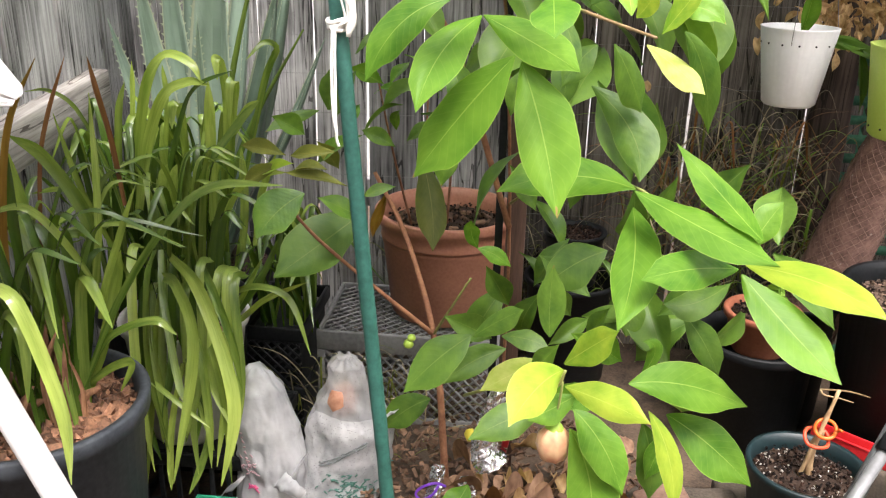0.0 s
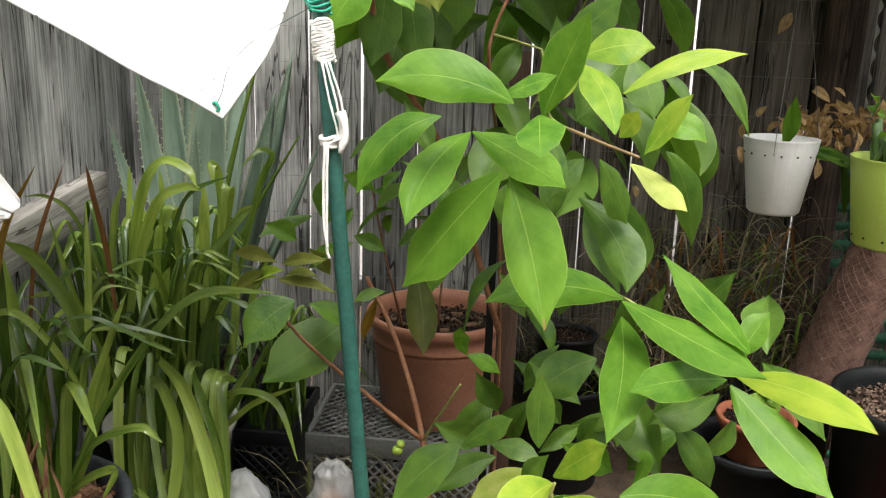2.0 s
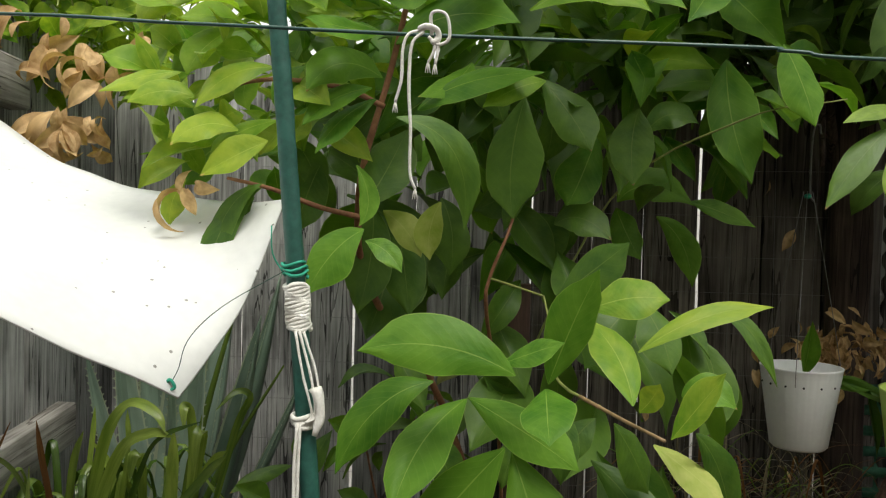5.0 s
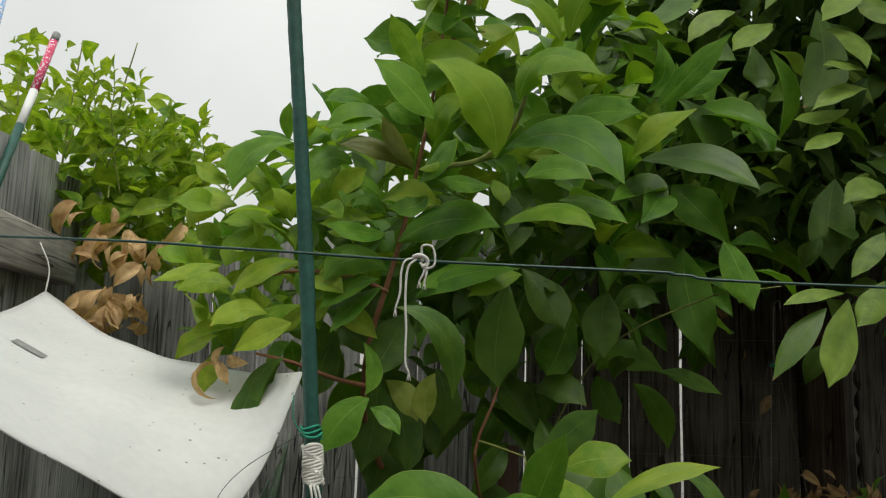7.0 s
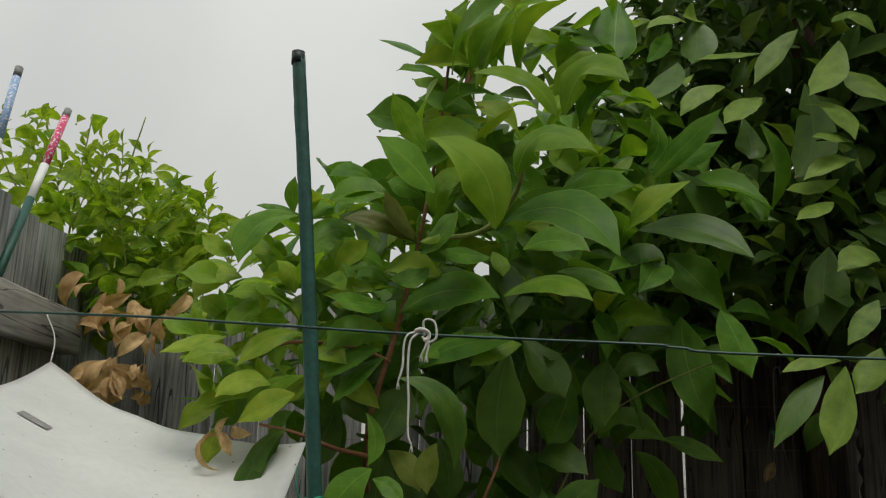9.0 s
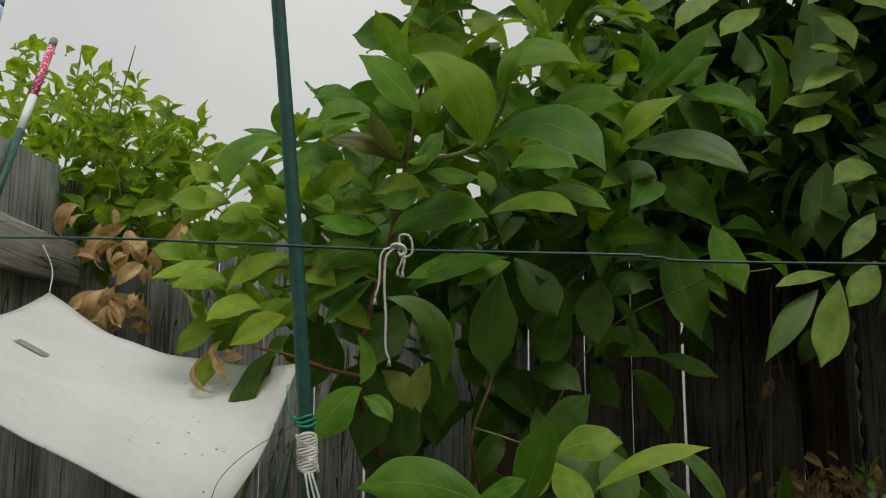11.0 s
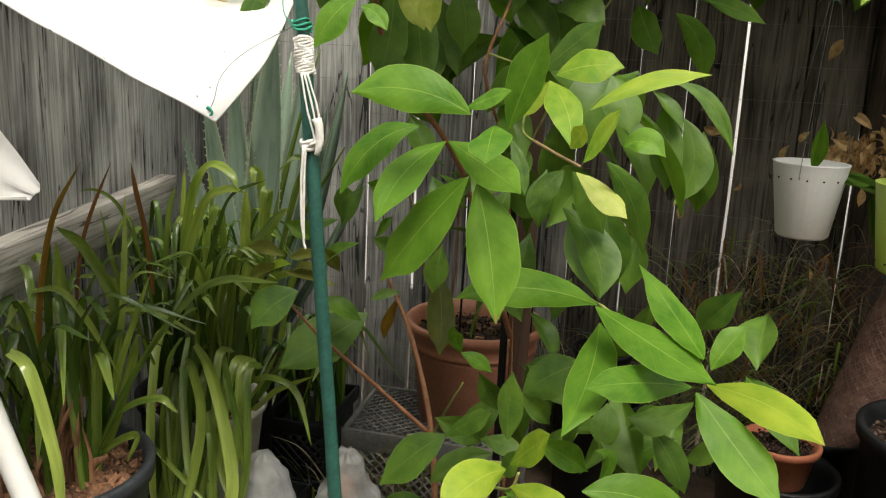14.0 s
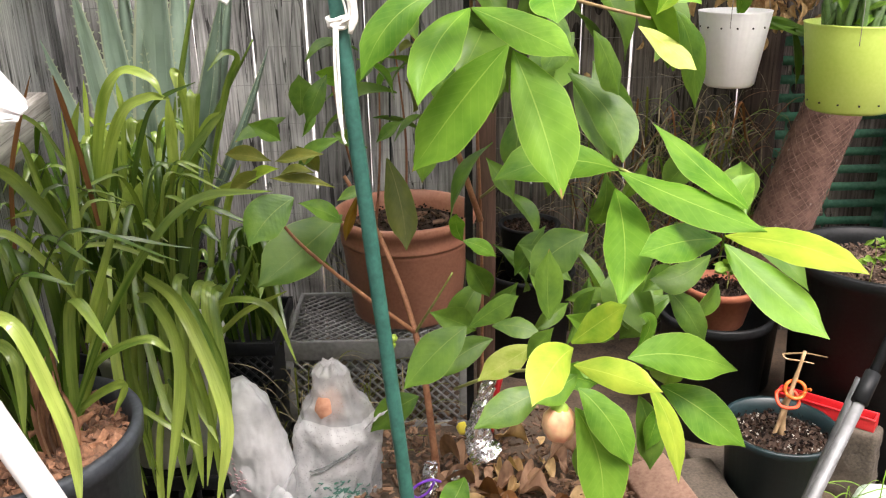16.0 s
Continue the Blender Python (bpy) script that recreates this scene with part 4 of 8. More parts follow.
blade((0.275, 1.350, 1.108), (0.306, 1.302, 1.027), (0.328, 1.254, 0.940), 0.073, "g")
blade((0.267, 1.326, 1.118), (0.203, 1.333, 1.041), (0.143, 1.339, 0.956), 0.080, "g")
blade((0.222, 1.379, 1.158), (0.177, 1.326, 1.116), (0.155, 1.273, 1.055), 0.063, "g")
blade((0.185, 1.370, 1.178), (0.125, 1.350, 1.148), (0.084, 1.330, 1.079), 0.051, "g")
blade((0.224, 1.386, 1.158), (0.292, 1.341, 1.130), (0.344, 1.296, 1.106), 0.050, "g")
blade((0.277, 1.275, 1.205), (0.199, 1.273, 1.232), (0.117, 1.271, 1.224), 0.061, "g")
blade((0.312, 1.360, 1.182), (0.335, 1.345, 1.249), (0.361, 1.330, 1.311), 0.050, "g")
blade((0.263, 1.310, 1.211), (0.294, 1.300, 1.225), (0.325, 1.290, 1.238), 0.032, "g")
blade((0.326, 1.568, 1.258), (0.374, 1.556, 1.299), (0.417, 1.544, 1.336), 0.063, "d")
blade((0.416, 1.425, 1.211), (0.492, 1.441, 1.253), (0.575, 1.457, 1.266), 0.031, "y")
blade((0.400, 1.333, 1.168), (0.388, 1.372, 1.211), (0.357, 1.411, 1.249), 0.049, "y")
blade((0.402, 1.300, 1.169), (0.412, 1.290, 1.184), (0.419, 1.280, 1.202), 0.026, "y")
blade((0.423, 1.236, 1.158), (0.444, 1.221, 1.193), (0.464, 1.205, 1.228), 0.036, "y", (-0.2, -0.5, 0.85))
blade((0.414, 1.278, 1.142), (0.451, 1.269, 1.117), (0.481, 1.261, 1.092), 0.035, "p")
blade((0.450, 1.257, 1.160), (0.484, 1.296, 1.109), (0.505, 1.335, 1.033), 0.038, "d")
blade((0.533, 1.616, 1.248), (0.590, 1.624, 1.220), (0.633, 1.631, 1.140), 0.032, "d")
blade((0.466, 1.420, 1.163), (0.492, 1.410, 1.173), (0.523, 1.400, 1.155), 0.041, "g")
blade((0.307, 1.274, 1.193), (0.308, 1.242, 1.176), (0.310, 1.210, 1.153), 0.052, "g")
blade((0.317, 1.360, 1.170), (0.334, 1.350, 1.133), (0.343, 1.340, 1.096), 0.023, "d")
blade((0.377, 1.559, 1.046), (0.437, 1.520, 0.988), (0.450, 1.481, 0.925), 0.061, "d")
blade((0.395, 1.462, 1.119), (0.425, 1.489, 1.069), (0.447, 1.516, 1.018), 0.051, "d")
blade((0.378, 1.520, 1.111), (0.353, 1.510, 1.087), (0.331, 1.500, 1.052), 0.041, "d")
blade((0.521, 1.720, 1.209), (0.534, 1.700, 1.141), (0.536, 1.680, 1.065), 0.057, "d")
blade((0.559, 1.800, 1.183), (0.583, 1.775, 1.107), (0.554, 1.750, 1.032), 0.058, "d")
blade((0.361, 1.460, 1.255), (0.410, 1.460, 1.271), (0.456, 1.460, 1.270), 0.059, "y")
blade((0.306, 1.420, 1.198), (0.332, 1.420, 1.221), (0.355, 1.420, 1.246), 0.043, "y")
blade((0.435, 1.550, 1.257), (0.459, 1.535, 1.217), (0.471, 1.520, 1.170), 0.059, "d")
blade((0.445, 1.479, 0.913), (0.535, 1.409, 0.884), (0.618, 1.338, 0.864), 0.064, "g")
blade((0.601, 1.370, 0.886), (0.566, 1.450, 0.915), (0.504, 1.530, 0.973), 0.050, "g")
blade((0.628, 1.520, 0.819), (0.652, 1.540, 0.855), (0.678, 1.560, 0.884), 0.043, "g")
blade((0.596, 1.444, 0.816), (0.517, 1.386, 0.834), (0.445, 1.329, 0.837), 0.058, "g")
blade((0.624, 1.511, 0.797), (0.701, 1.420, 0.812), (0.761, 1.329, 0.802), 0.067, "y")
blade((0.604, 1.453, 0.805), (0.664, 1.391, 0.750), (0.720, 1.328, 0.706), 0.074, "g")
blade((0.448, 1.490, 0.912), (0.345, 1.422, 0.946), (0.251, 1.355, 0.938), 0.061, "g")
blade((0.452, 1.532, 0.871), (0.447, 1.424, 0.820), (0.420, 1.317, 0.768), 0.069, "g")
blade((0.608, 1.523, 0.761), (0.558, 1.514, 0.729), (0.509, 1.506, 0.728), 0.047, "d")
blade((0.551, 1.550, 0.693), (0.586, 1.536, 0.651), (0.612, 1.523, 0.601), 0.048, "d")
blade((0.476, 1.620, 0.700), (0.478, 1.600, 0.667), (0.469, 1.580, 0.630), 0.051, "d")
blade((0.430, 1.620, 0.767), (0.376, 1.610, 0.742), (0.329, 1.600, 0.702), 0.076, "d")
blade((0.336, 1.394, 0.714), (0.333, 1.400, 0.762), (0.335, 1.407, 0.820), 0.041, "d")
blade((0.352, 1.272, 0.729), (0.318, 1.215, 0.733), (0.285, 1.158, 0.710), 0.056, "y")
blade((0.354, 1.302, 0.722), (0.386, 1.270, 0.768), (0.411, 1.238, 0.805), 0.045, "y")
blade((0.357, 1.294, 0.692), (0.408, 1.258, 0.694), (0.461, 1.222, 0.689), 0.043, "y")
blade((0.379, 1.380, 0.630), (0.346, 1.370, 0.611), (0.312, 1.360, 0.594), 0.042, "g")
blade((0.376, 1.360, 0.619), (0.421, 1.335, 0.575), (0.450, 1.310, 0.515), 0.059, "g")
blade((0.373, 1.360, 0.586), (0.408, 1.330, 0.509), (0.407, 1.300, 0.416), 0.071, "g")
blade((0.489, 1.400, 0.601), (0.522, 1.375, 0.539), (0.534, 1.350, 0.456), 0.035, "y")
blade((0.490, 1.450, 0.551), (0.508, 1.435, 0.492), (0.509, 1.420, 0.431), 0.049, "d")
blade((0.453, 1.386, 0.652), (0.539, 1.409, 0.644), (0.637, 1.432, 0.602), 0.068, "g")
blade((0.527, 1.460, 0.562), (0.594, 1.440, 0.525), (0.659, 1.420, 0.470), 0.075, "g")
blade((0.339, 1.440, 0.571), (0.286, 1.420, 0.557), (0.224, 1.400, 0.527), 0.054, "d")
blade((0.330, 1.520, 0.607), (0.286, 1.510, 0.585), (0.235, 1.500, 0.555), 0.045, "p")
blade((0.221, 1.481, 0.662), (0.261, 1.474, 0.696), (0.298, 1.467, 0.721), 0.039, "d")
blade((0.264, 1.580, 0.617), (0.306, 1.570, 0.620), (0.346, 1.560, 0.609), 0.037, "d")
blade((0.218, 1.496, 0.657), (0.167, 1.480, 0.619), (0.115, 1.463, 0.564), 0.067, "d")
blade((0.272, 1.680, 0.542), (0.212, 1.660, 0.521), (0.160, 1.640, 0.482), 0.056, "d")
blade((0.131, 1.713, 0.405), (0.085, 1.711, 0.378), (0.034, 1.710, 0.329), 0.059, "d")
blade((0.215, 1.620, 0.283), (0.197, 1.585, 0.264), (0.169, 1.550, 0.248), 0.057, "g")
blade((0.471, 1.420, 0.640), (0.489, 1.410, 0.695), (0.467, 1.400, 0.714), 0.022, "g")
blade((0.374, 1.370, 0.657), (0.390, 1.365, 0.645), (0.404, 1.360, 0.643), 0.022, "g")
blade((0.216, 1.609, 0.762), (0.206, 1.593, 0.793), (0.206, 1.577, 0.821), 0.027, "g")
blade((0.217, 1.600, 0.765), (0.246, 1.603, 0.754), (0.273, 1.606, 0.733), 0.028, "g")
blade((0.070, 2.006, 0.809), (0.099, 1.953, 0.719), (0.109, 1.901, 0.638), 0.062, "o")
blade((-0.036, 1.468, 0.886), (-0.072, 1.449, 0.862), (-0.101, 1.429, 0.824), 0.061, "d")
blade((0.003, 1.723, 0.776), (-0.066, 1.674, 0.728), (-0.141, 1.624, 0.678), 0.092, "d")
blade((-0.065, 1.750, 0.952), (-0.060, 1.750, 0.987), (-0.061, 1.750, 1.024), 0.045, "d")
blade((-0.109, 1.857, 0.928), (-0.149, 1.811, 0.924), (-0.187, 1.765, 0.903), 0.036, "d")
blade((0.277, 1.620, 1.533), (0.260, 1.610, 1.442), (0.265, 1.600, 1.362), 0.078, "d")
blade((0.299, 1.620, 1.556), (0.340, 1.610, 1.506), (0.368, 1.600, 1.457), 0.063, "d")
blade((0.445, 1.720, 1.532), (0.435, 1.710, 1.478), (0.438, 1.700, 1.416), 0.068, "d")
blade((0.153, 1.260, 1.457), (0.209, 1.280, 1.426), (0.220, 1.300, 1.347), 0.038, "d")
blade((0.081, 1.480, 1.374), (0.105, 1.500, 1.420), (0.127, 1.520, 1.474), 0.072, "d")
blade((-0.018, 1.500, 1.459), (0.005, 1.500, 1.426), (0.020, 1.500, 1.384), 0.040, "d")
blade((0.082, 1.420, 1.420), (0.099, 1.410, 1.380), (0.090, 1.400, 1.348), 0.025, "g")
blade((0.155, 1.700, 1.392), (0.173, 1.700, 1.340), (0.171, 1.700, 1.276), 0.060, "d")
blade((0.303, 1.800, 1.373), (0.321, 1.800, 1.338), (0.329, 1.800, 1.293), 0.053, "d")
blade((0.592, 1.820, 1.625), (0.595, 1.790, 1.529), (0.622, 1.760, 1.426), 0.080, "g")
blade((0.621, 1.620, 1.607), (0.643, 1.610, 1.554), (0.660, 1.600, 1.494), 0.063, "g")
blade((0.452, 2.050, 1.402), (0.510, 2.050, 1.433), (0.594, 2.050, 1.398), 0.070, "g")
blade((0.585, 2.050, 1.405), (0.642, 2.050, 1.388), (0.707, 2.050, 1.360), 0.038, "g")
blade((0.533, 2.100, 1.377), (0.583, 2.100, 1.325), (0.605, 2.100, 1.242), 0.055, "g")
blade((0.456, 2.100, 1.392), (0.476, 2.100, 1.345), (0.506, 2.100, 1.292), 0.066, "g")
blade((0.067, 1.620, 1.375), (0.068, 1.600, 1.300), (0.055, 1.580, 1.226), 0.066, "d")
blade((0.091, 1.660, 1.369), (0.109, 1.640, 1.298), (0.122, 1.620, 1.218), 0.066, "d")
blade((0.116, 1.300, 1.346), (0.084, 1.295, 1.320), (0.057, 1.290, 1.275), 0.059, "g")
blade((0.116, 1.310, 1.334), (0.139, 1.303, 1.324), (0.157, 1.295, 1.303), 0.026, "g")
blade((0.097, 1.526, 1.369), (0.129, 1.515, 1.344), (0.151, 1.504, 1.310), 0.038, "p")
blade((0.175, 1.500, 1.381), (0.162, 1.500, 1.345), (0.163, 1.500, 1.307), 0.036, "p")
blade((-0.030, 1.400, 1.388), (-0.067, 1.380, 1.338), (-0.073, 1.360, 1.266), 0.038, "d")
blade((-0.057, 1.410, 1.361), (-0.045, 1.400, 1.327), (-0.026, 1.390, 1.303), 0.032, "d")
blade((-0.070, 1.420, 1.448), (-0.101, 1.400, 1.455), (-0.129, 1.380, 1.444), 0.046, "y")
blade((-0.101, 1.380, 1.492), (-0.135, 1.370, 1.497), (-0.172, 1.360, 1.482), 0.037, "y")
blade((-0.126, 1.420, 1.399), (-0.142, 1.420, 1.373), (-0.145, 1.420, 1.343), 0.037, "y")
blade((-0.007, 1.360, 1.441), (-0.044, 1.360, 1.424), (-0.085, 1.360, 1.401), 0.046, "y")
blade((0.388, 1.750, 1.496), (0.363, 1.735, 1.426), (0.342, 1.720, 1.385), 0.068, "g")
blade((0.247, 1.620, 1.497), (0.228, 1.610, 1.540), (0.200, 1.600, 1.570), 0.056, "d")
blade((0.153, 1.420, 1.486), (0.212, 1.400, 1.515), (0.300, 1.380, 1.524), 0.055, "g")
blade((0.466, 1.800, 1.503), (0.503, 1.800, 1.534), (0.548, 1.800, 1.520), 0.059, "d")
blade((0.326, 1.750, 1.356), (0.366, 1.735, 1.367), (0.411, 1.720, 1.335), 0.063, "d")
blade((0.019, 1.500, 1.426), (0.004, 1.490, 1.383), (-0.008, 1.480, 1.335), 0.060, "d")
blade((0.281, 1.260, 1.561), (0.339, 1.230, 1.577), (0.388, 1.200, 1.545), 0.050, "l")
blade((0.348, 1.300, 1.601), (0.391, 1.290, 1.595), (0.432, 1.280, 1.567), 0.040, "g")
blade((0.062, 1.500, 1.788), (0.033, 1.480, 1.801), (-0.006, 1.460, 1.787), 0.042, "g")
blade((0.111, 1.400, 1.572), (0.074, 1.380, 1.572), (0.033, 1.360, 1.579), 0.055, "g")
blade((0.099, 1.420, 1.511), (0.056, 1.410, 1.496), (0.021, 1.400, 1.464), 0.044, "g")
blade((0.119, 1.460, 1.571), (0.192, 1.440, 1.601), (0.270, 1.420, 1.587), 0.073, "g")
blade((0.301, 1.420, 1.521), (0.266, 1.400, 1.508), (0.231, 1.380, 1.484), 0.035, "l")
blade((0.150, 1.400, 1.666), (0.124, 1.385, 1.699), (0.104, 1.370, 1.735), 0.034, "o")
blade((0.153, 1.400, 1.666), (0.187, 1.385, 1.679), (0.210, 1.370, 1.704), 0.041, "y")
blade((0.150, 1.400, 1.666), (0.150, 1.380, 1.681), (0.158, 1.360, 1.696), 0.032, "g")
blade((0.144, 1.400, 1.666), (0.092, 1.385, 1.689), (0.045, 1.370, 1.693), 0.034, "o")
blade((0.503, 1.720, 1.766), (0.606, 1.690, 1.757), (0.691, 1.660, 1.700), 0.081, "d")
blade((0.146, 1.500, 2.005), (0.105, 1.480, 2.019), (0.067, 1.460, 2.019), 0.045, "g")
blade((0.288, 1.520, 2.002), (0.322, 1.500, 2.008), (0.355, 1.480, 2.011), 0.049, "g")
blade((0.228, 1.500, 1.901), (0.181, 1.480, 1.919), (0.134, 1.460, 1.916), 0.049, "g")
blade((0.240, 1.480, 1.871), (0.203, 1.470, 1.876), (0.148, 1.460, 1.878), 0.042, "g")
blade((0.195, 1.520, 2.033), (0.186, 1.500, 2.058), (0.210, 1.480, 2.103), 0.042, "l")
blade((0.462, 1.550, 2.126), (0.452, 1.525, 2.051), (0.448, 1.500, 1.980), 0.082, "g")
blade((0.410, 1.500, 2.033), (0.376, 1.480, 2.041), (0.342, 1.460, 2.031), 0.050, "g")
blade((0.223, 1.460, 1.835), (0.180, 1.440, 1.837), (0.135, 1.420, 1.762), 0.069, "g")
blade((0.310, 1.460, 1.775), (0.267, 1.450, 1.822), (0.271, 1.440, 1.855), 0.049, "g")
blade((0.021, 1.550, 1.765), (-0.014, 1.535, 1.765), (-0.046, 1.520, 1.732), 0.054, "g")
blade((0.035, 1.500, 1.699), (0.002, 1.480, 1.703), (-0.019, 1.460, 1.666), 0.053, "g")
blade((0.090, 1.460, 1.640), (0.058, 1.440, 1.653), (0.045, 1.420, 1.616), 0.052, "g")
blade((0.235, 1.500, 1.588), (0.209, 1.490, 1.621), (0.174, 1.480, 1.646), 0.044, "d")
blade((0.499, 1.600, 1.850), (0.526, 1.590, 1.882), (0.512, 1.580, 1.933), 0.033, "g")
blade((0.443, 1.620, 1.660), (0.497, 1.610, 1.697), (0.527, 1.600, 1.643), 0.058, "d")
blade((0.008, 1.460, 1.543), (-0.013, 1.445, 1.520), (-0.010, 1.430, 1.472), 0.037, "g")
blade((0.107, 1.440, 1.526), (0.060, 1.420, 1.539), (0.025, 1.400, 1.503), 0.053, "g")
blade((0.296, 1.260, 1.718), (0.329, 1.230, 1.764), (0.396, 1.200, 1.727), 0.077, "l")
blade((0.268, 1.280, 1.653), (0.249, 1.260, 1.729), (0.182, 1.240, 1.765), 0.085, "l")
blade((0.180, 1.340, 1.721), (0.145, 1.320, 1.761), (0.102, 1.300, 1.791), 0.070, "g")
blade((0.162, 1.380, 1.796), (0.133, 1.370, 1.837), (0.111, 1.360, 1.882), 0.037, "l")
blade((0.353, 1.400, 1.856), (0.305, 1.370, 1.903), (0.229, 1.340, 1.900), 0.088, "l")
blade((0.362, 1.380, 1.850), (0.395, 1.350, 1.908), (0.450, 1.320, 1.873), 0.078, "l")
blade((0.349, 1.440, 1.907), (0.377, 1.420, 1.941), (0.412, 1.400, 1.960), 0.056, "l")
blade((0.278, 1.300, 1.667), (0.361, 1.270, 1.676), (0.424, 1.240, 1.607), 0.091, "g")
blade((0.354, 1.420, 1.740), (0.404, 1.400, 1.749), (0.461, 1.380, 1.742), 0.064, "g")
blade((0.255, 1.420, 1.647), (0.218, 1.410, 1.649), (0.181, 1.400, 1.650), 0.048, "g")
blade((0.167, 1.500, 1.985), (0.167, 1.480, 2.033), (0.216, 1.460, 2.086), 0.059, "l")
blade((0.172, 1.500, 1.963), (0.137, 1.480, 1.976), (0.098, 1.460, 1.965), 0.055, "g")
blade((0.232, 1.520, 1.995), (0.251, 1.500, 2.034), (0.291, 1.480, 2.056), 0.061, "g")
blade((0.189, 1.540, 2.030), (0.196, 1.530, 2.053), (0.208, 1.520, 2.082), 0.027, "y")
blade((0.286, 1.460, 1.791), (0.274, 1.450, 1.822), (0.291, 1.440, 1.854), 0.030, "d")
blade((0.172, 1.420, 1.712), (0.185, 1.400, 1.751), (0.229, 1.380, 1.762), 0.053, "l")
blade((0.093, 1.460, 1.755), (0.050, 1.450, 1.756), (0.004, 1.440, 1.740), 0.058, "g")
blade((0.149, 1.460, 1.752), (0.119, 1.450, 1.765), (0.093, 1.440, 1.771), 0.039, "g")
blade((0.155, 1.400, 1.647), (0.183, 1.385, 1.675), (0.211, 1.370, 1.704), 0.053, "g")
blade((0.261, 1.360, 1.641), (0.273, 1.350, 1.625), (0.277, 1.340, 1.602), 0.026, "l")
blade((0.229, 1.500, 1.835), (0.193, 1.490, 1.865), (0.166, 1.480, 1.871), 0.048, "g")
blade((0.303, 1.400, 1.654), (0.351, 1.390, 1.665), (0.397, 1.380, 1.646), 0.046, "g")
blade((0.106, 1.420, 1.606), (0.082, 1.410, 1.625), (0.060, 1.400, 1.610), 0.038, "g")
blade((0.164, 1.420, 1.632), (0.145, 1.410, 1.613), (0.109, 1.400, 1.611), 0.039, "g")
blade((0.214, 1.440, 1.545), (0.192, 1.420, 1.517), (0.155, 1.400, 1.498), 0.041, "g")
blade((0.100, 1.440, 1.501), (0.063, 1.420, 1.473), (0.037, 1.400, 1.431), 0.036, "g")
blade((-0.043, 1.440, 1.717), (-0.098, 1.420, 1.696), (-0.117, 1.400, 1.633), 0.064, "g")
blade((-0.100, 1.500, 1.731), (-0.140, 1.490, 1.717), (-0.179, 1.480, 1.686), 0.049, "l")
blade((-0.060, 1.500, 1.737), (-0.095, 1.490, 1.745), (-0.125, 1.480, 1.746), 0.023, "g")
blade((-0.158, 1.500, 1.667), (-0.188, 1.490, 1.679), (-0.210, 1.480, 1.697), 0.037, "y")
blade((-0.148, 1.480, 1.639), (-0.178, 1.470, 1.648), (-0.207, 1.460, 1.647), 0.035, "y")
blade((-0.131, 1.460, 1.623), (-0.175, 1.450, 1.622), (-0.196, 1.440, 1.583), 0.050, "y")
blade((-0.034, 1.420, 1.592), (-0.040, 1.410, 1.619), (-0.059, 1.400, 1.638), 0.035, "y")
blade((-0.082, 1.450, 1.610), (-0.109, 1.440, 1.603), (-0.131, 1.430, 1.586), 0.037, "y")
blade((-0.080, 1.450, 1.587), (-0.112, 1.435, 1.559), (-0.127, 1.420, 1.525), 0.053, "l")
blade((-0.160, 1.420, 1.523), (-0.169, 1.410, 1.545), (-0.184, 1.400, 1.571), 0.020, "y")
blade((-0.126, 1.400, 1.524), (-0.167, 1.385, 1.515), (-0.211, 1.370, 1.496), 0.034, "y")
blade((-0.110, 1.400, 1.483), (-0.148, 1.385, 1.497), (-0.181, 1.370, 1.487), 0.038, "y")
blade((-0.013, 1.400, 1.530), (-0.061, 1.385, 1.518), (-0.096, 1.370, 1.478), 0.042, "y")
blade((-0.048, 1.380, 1.455), (-0.084, 1.365, 1.459), (-0.116, 1.350, 1.434), 0.045, "y")
blade((-0.008, 1.400, 1.469), (-0.050, 1.385, 1.452), (-0.080, 1.370, 1.421), 0.037, "l")
blade((-0.160, 1.420, 1.488), (-0.155, 1.410, 1.463), (-0.141, 1.400, 1.441), 0.021, "l")
blade((-0.067, 1.500, 1.738), (-0.069, 1.490, 1.766), (-0.063, 1.480, 1.794), 0.025, "g")
blade((-0.043, 1.500, 1.760), (-0.027, 1.490, 1.768), (-0.014, 1.480, 1.779), 0.025, "g")
blade((0.019, 1.480, 1.696), (-0.011, 1.465, 1.681), (-0.021, 1.450, 1.642), 0.047, "g")
blade((-0.074, 1.500, 1.666), (-0.099, 1.490, 1.677), (-0.127, 1.480, 1.665), 0.038, "y")
blade((-0.053, 1.460, 1.542), (-0.066, 1.450, 1.515), (-0.056, 1.440, 1.485), 0.032, "l")
blade((-0.094, 1.460, 1.499), (-0.106, 1.450, 1.472), (-0.083, 1.440, 1.447), 0.029, "l")

blade((-0.026, 1.400, 1.395), (-0.065, 1.385, 1.354), (-0.080, 1.370, 1.269), 0.036, "d")
blade((-0.038, 1.410, 1.380), (-0.055, 1.400, 1.335), (-0.024, 1.390, 1.299), 0.034, "d")

rng = random.Random(7)
for group in (LOW3, LEFT, LEFT3, MID4, MID5):
    for bx, by, bz, tx, ty, tz, w, kind in group:
        ob = leaf(shrub, (bx, by, bz), (tx, ty, tz), w, kind, rng.uniform(-12, 12), None, rng=rng)
        ob.matrix_basis = inv @ ob.matrix_basis


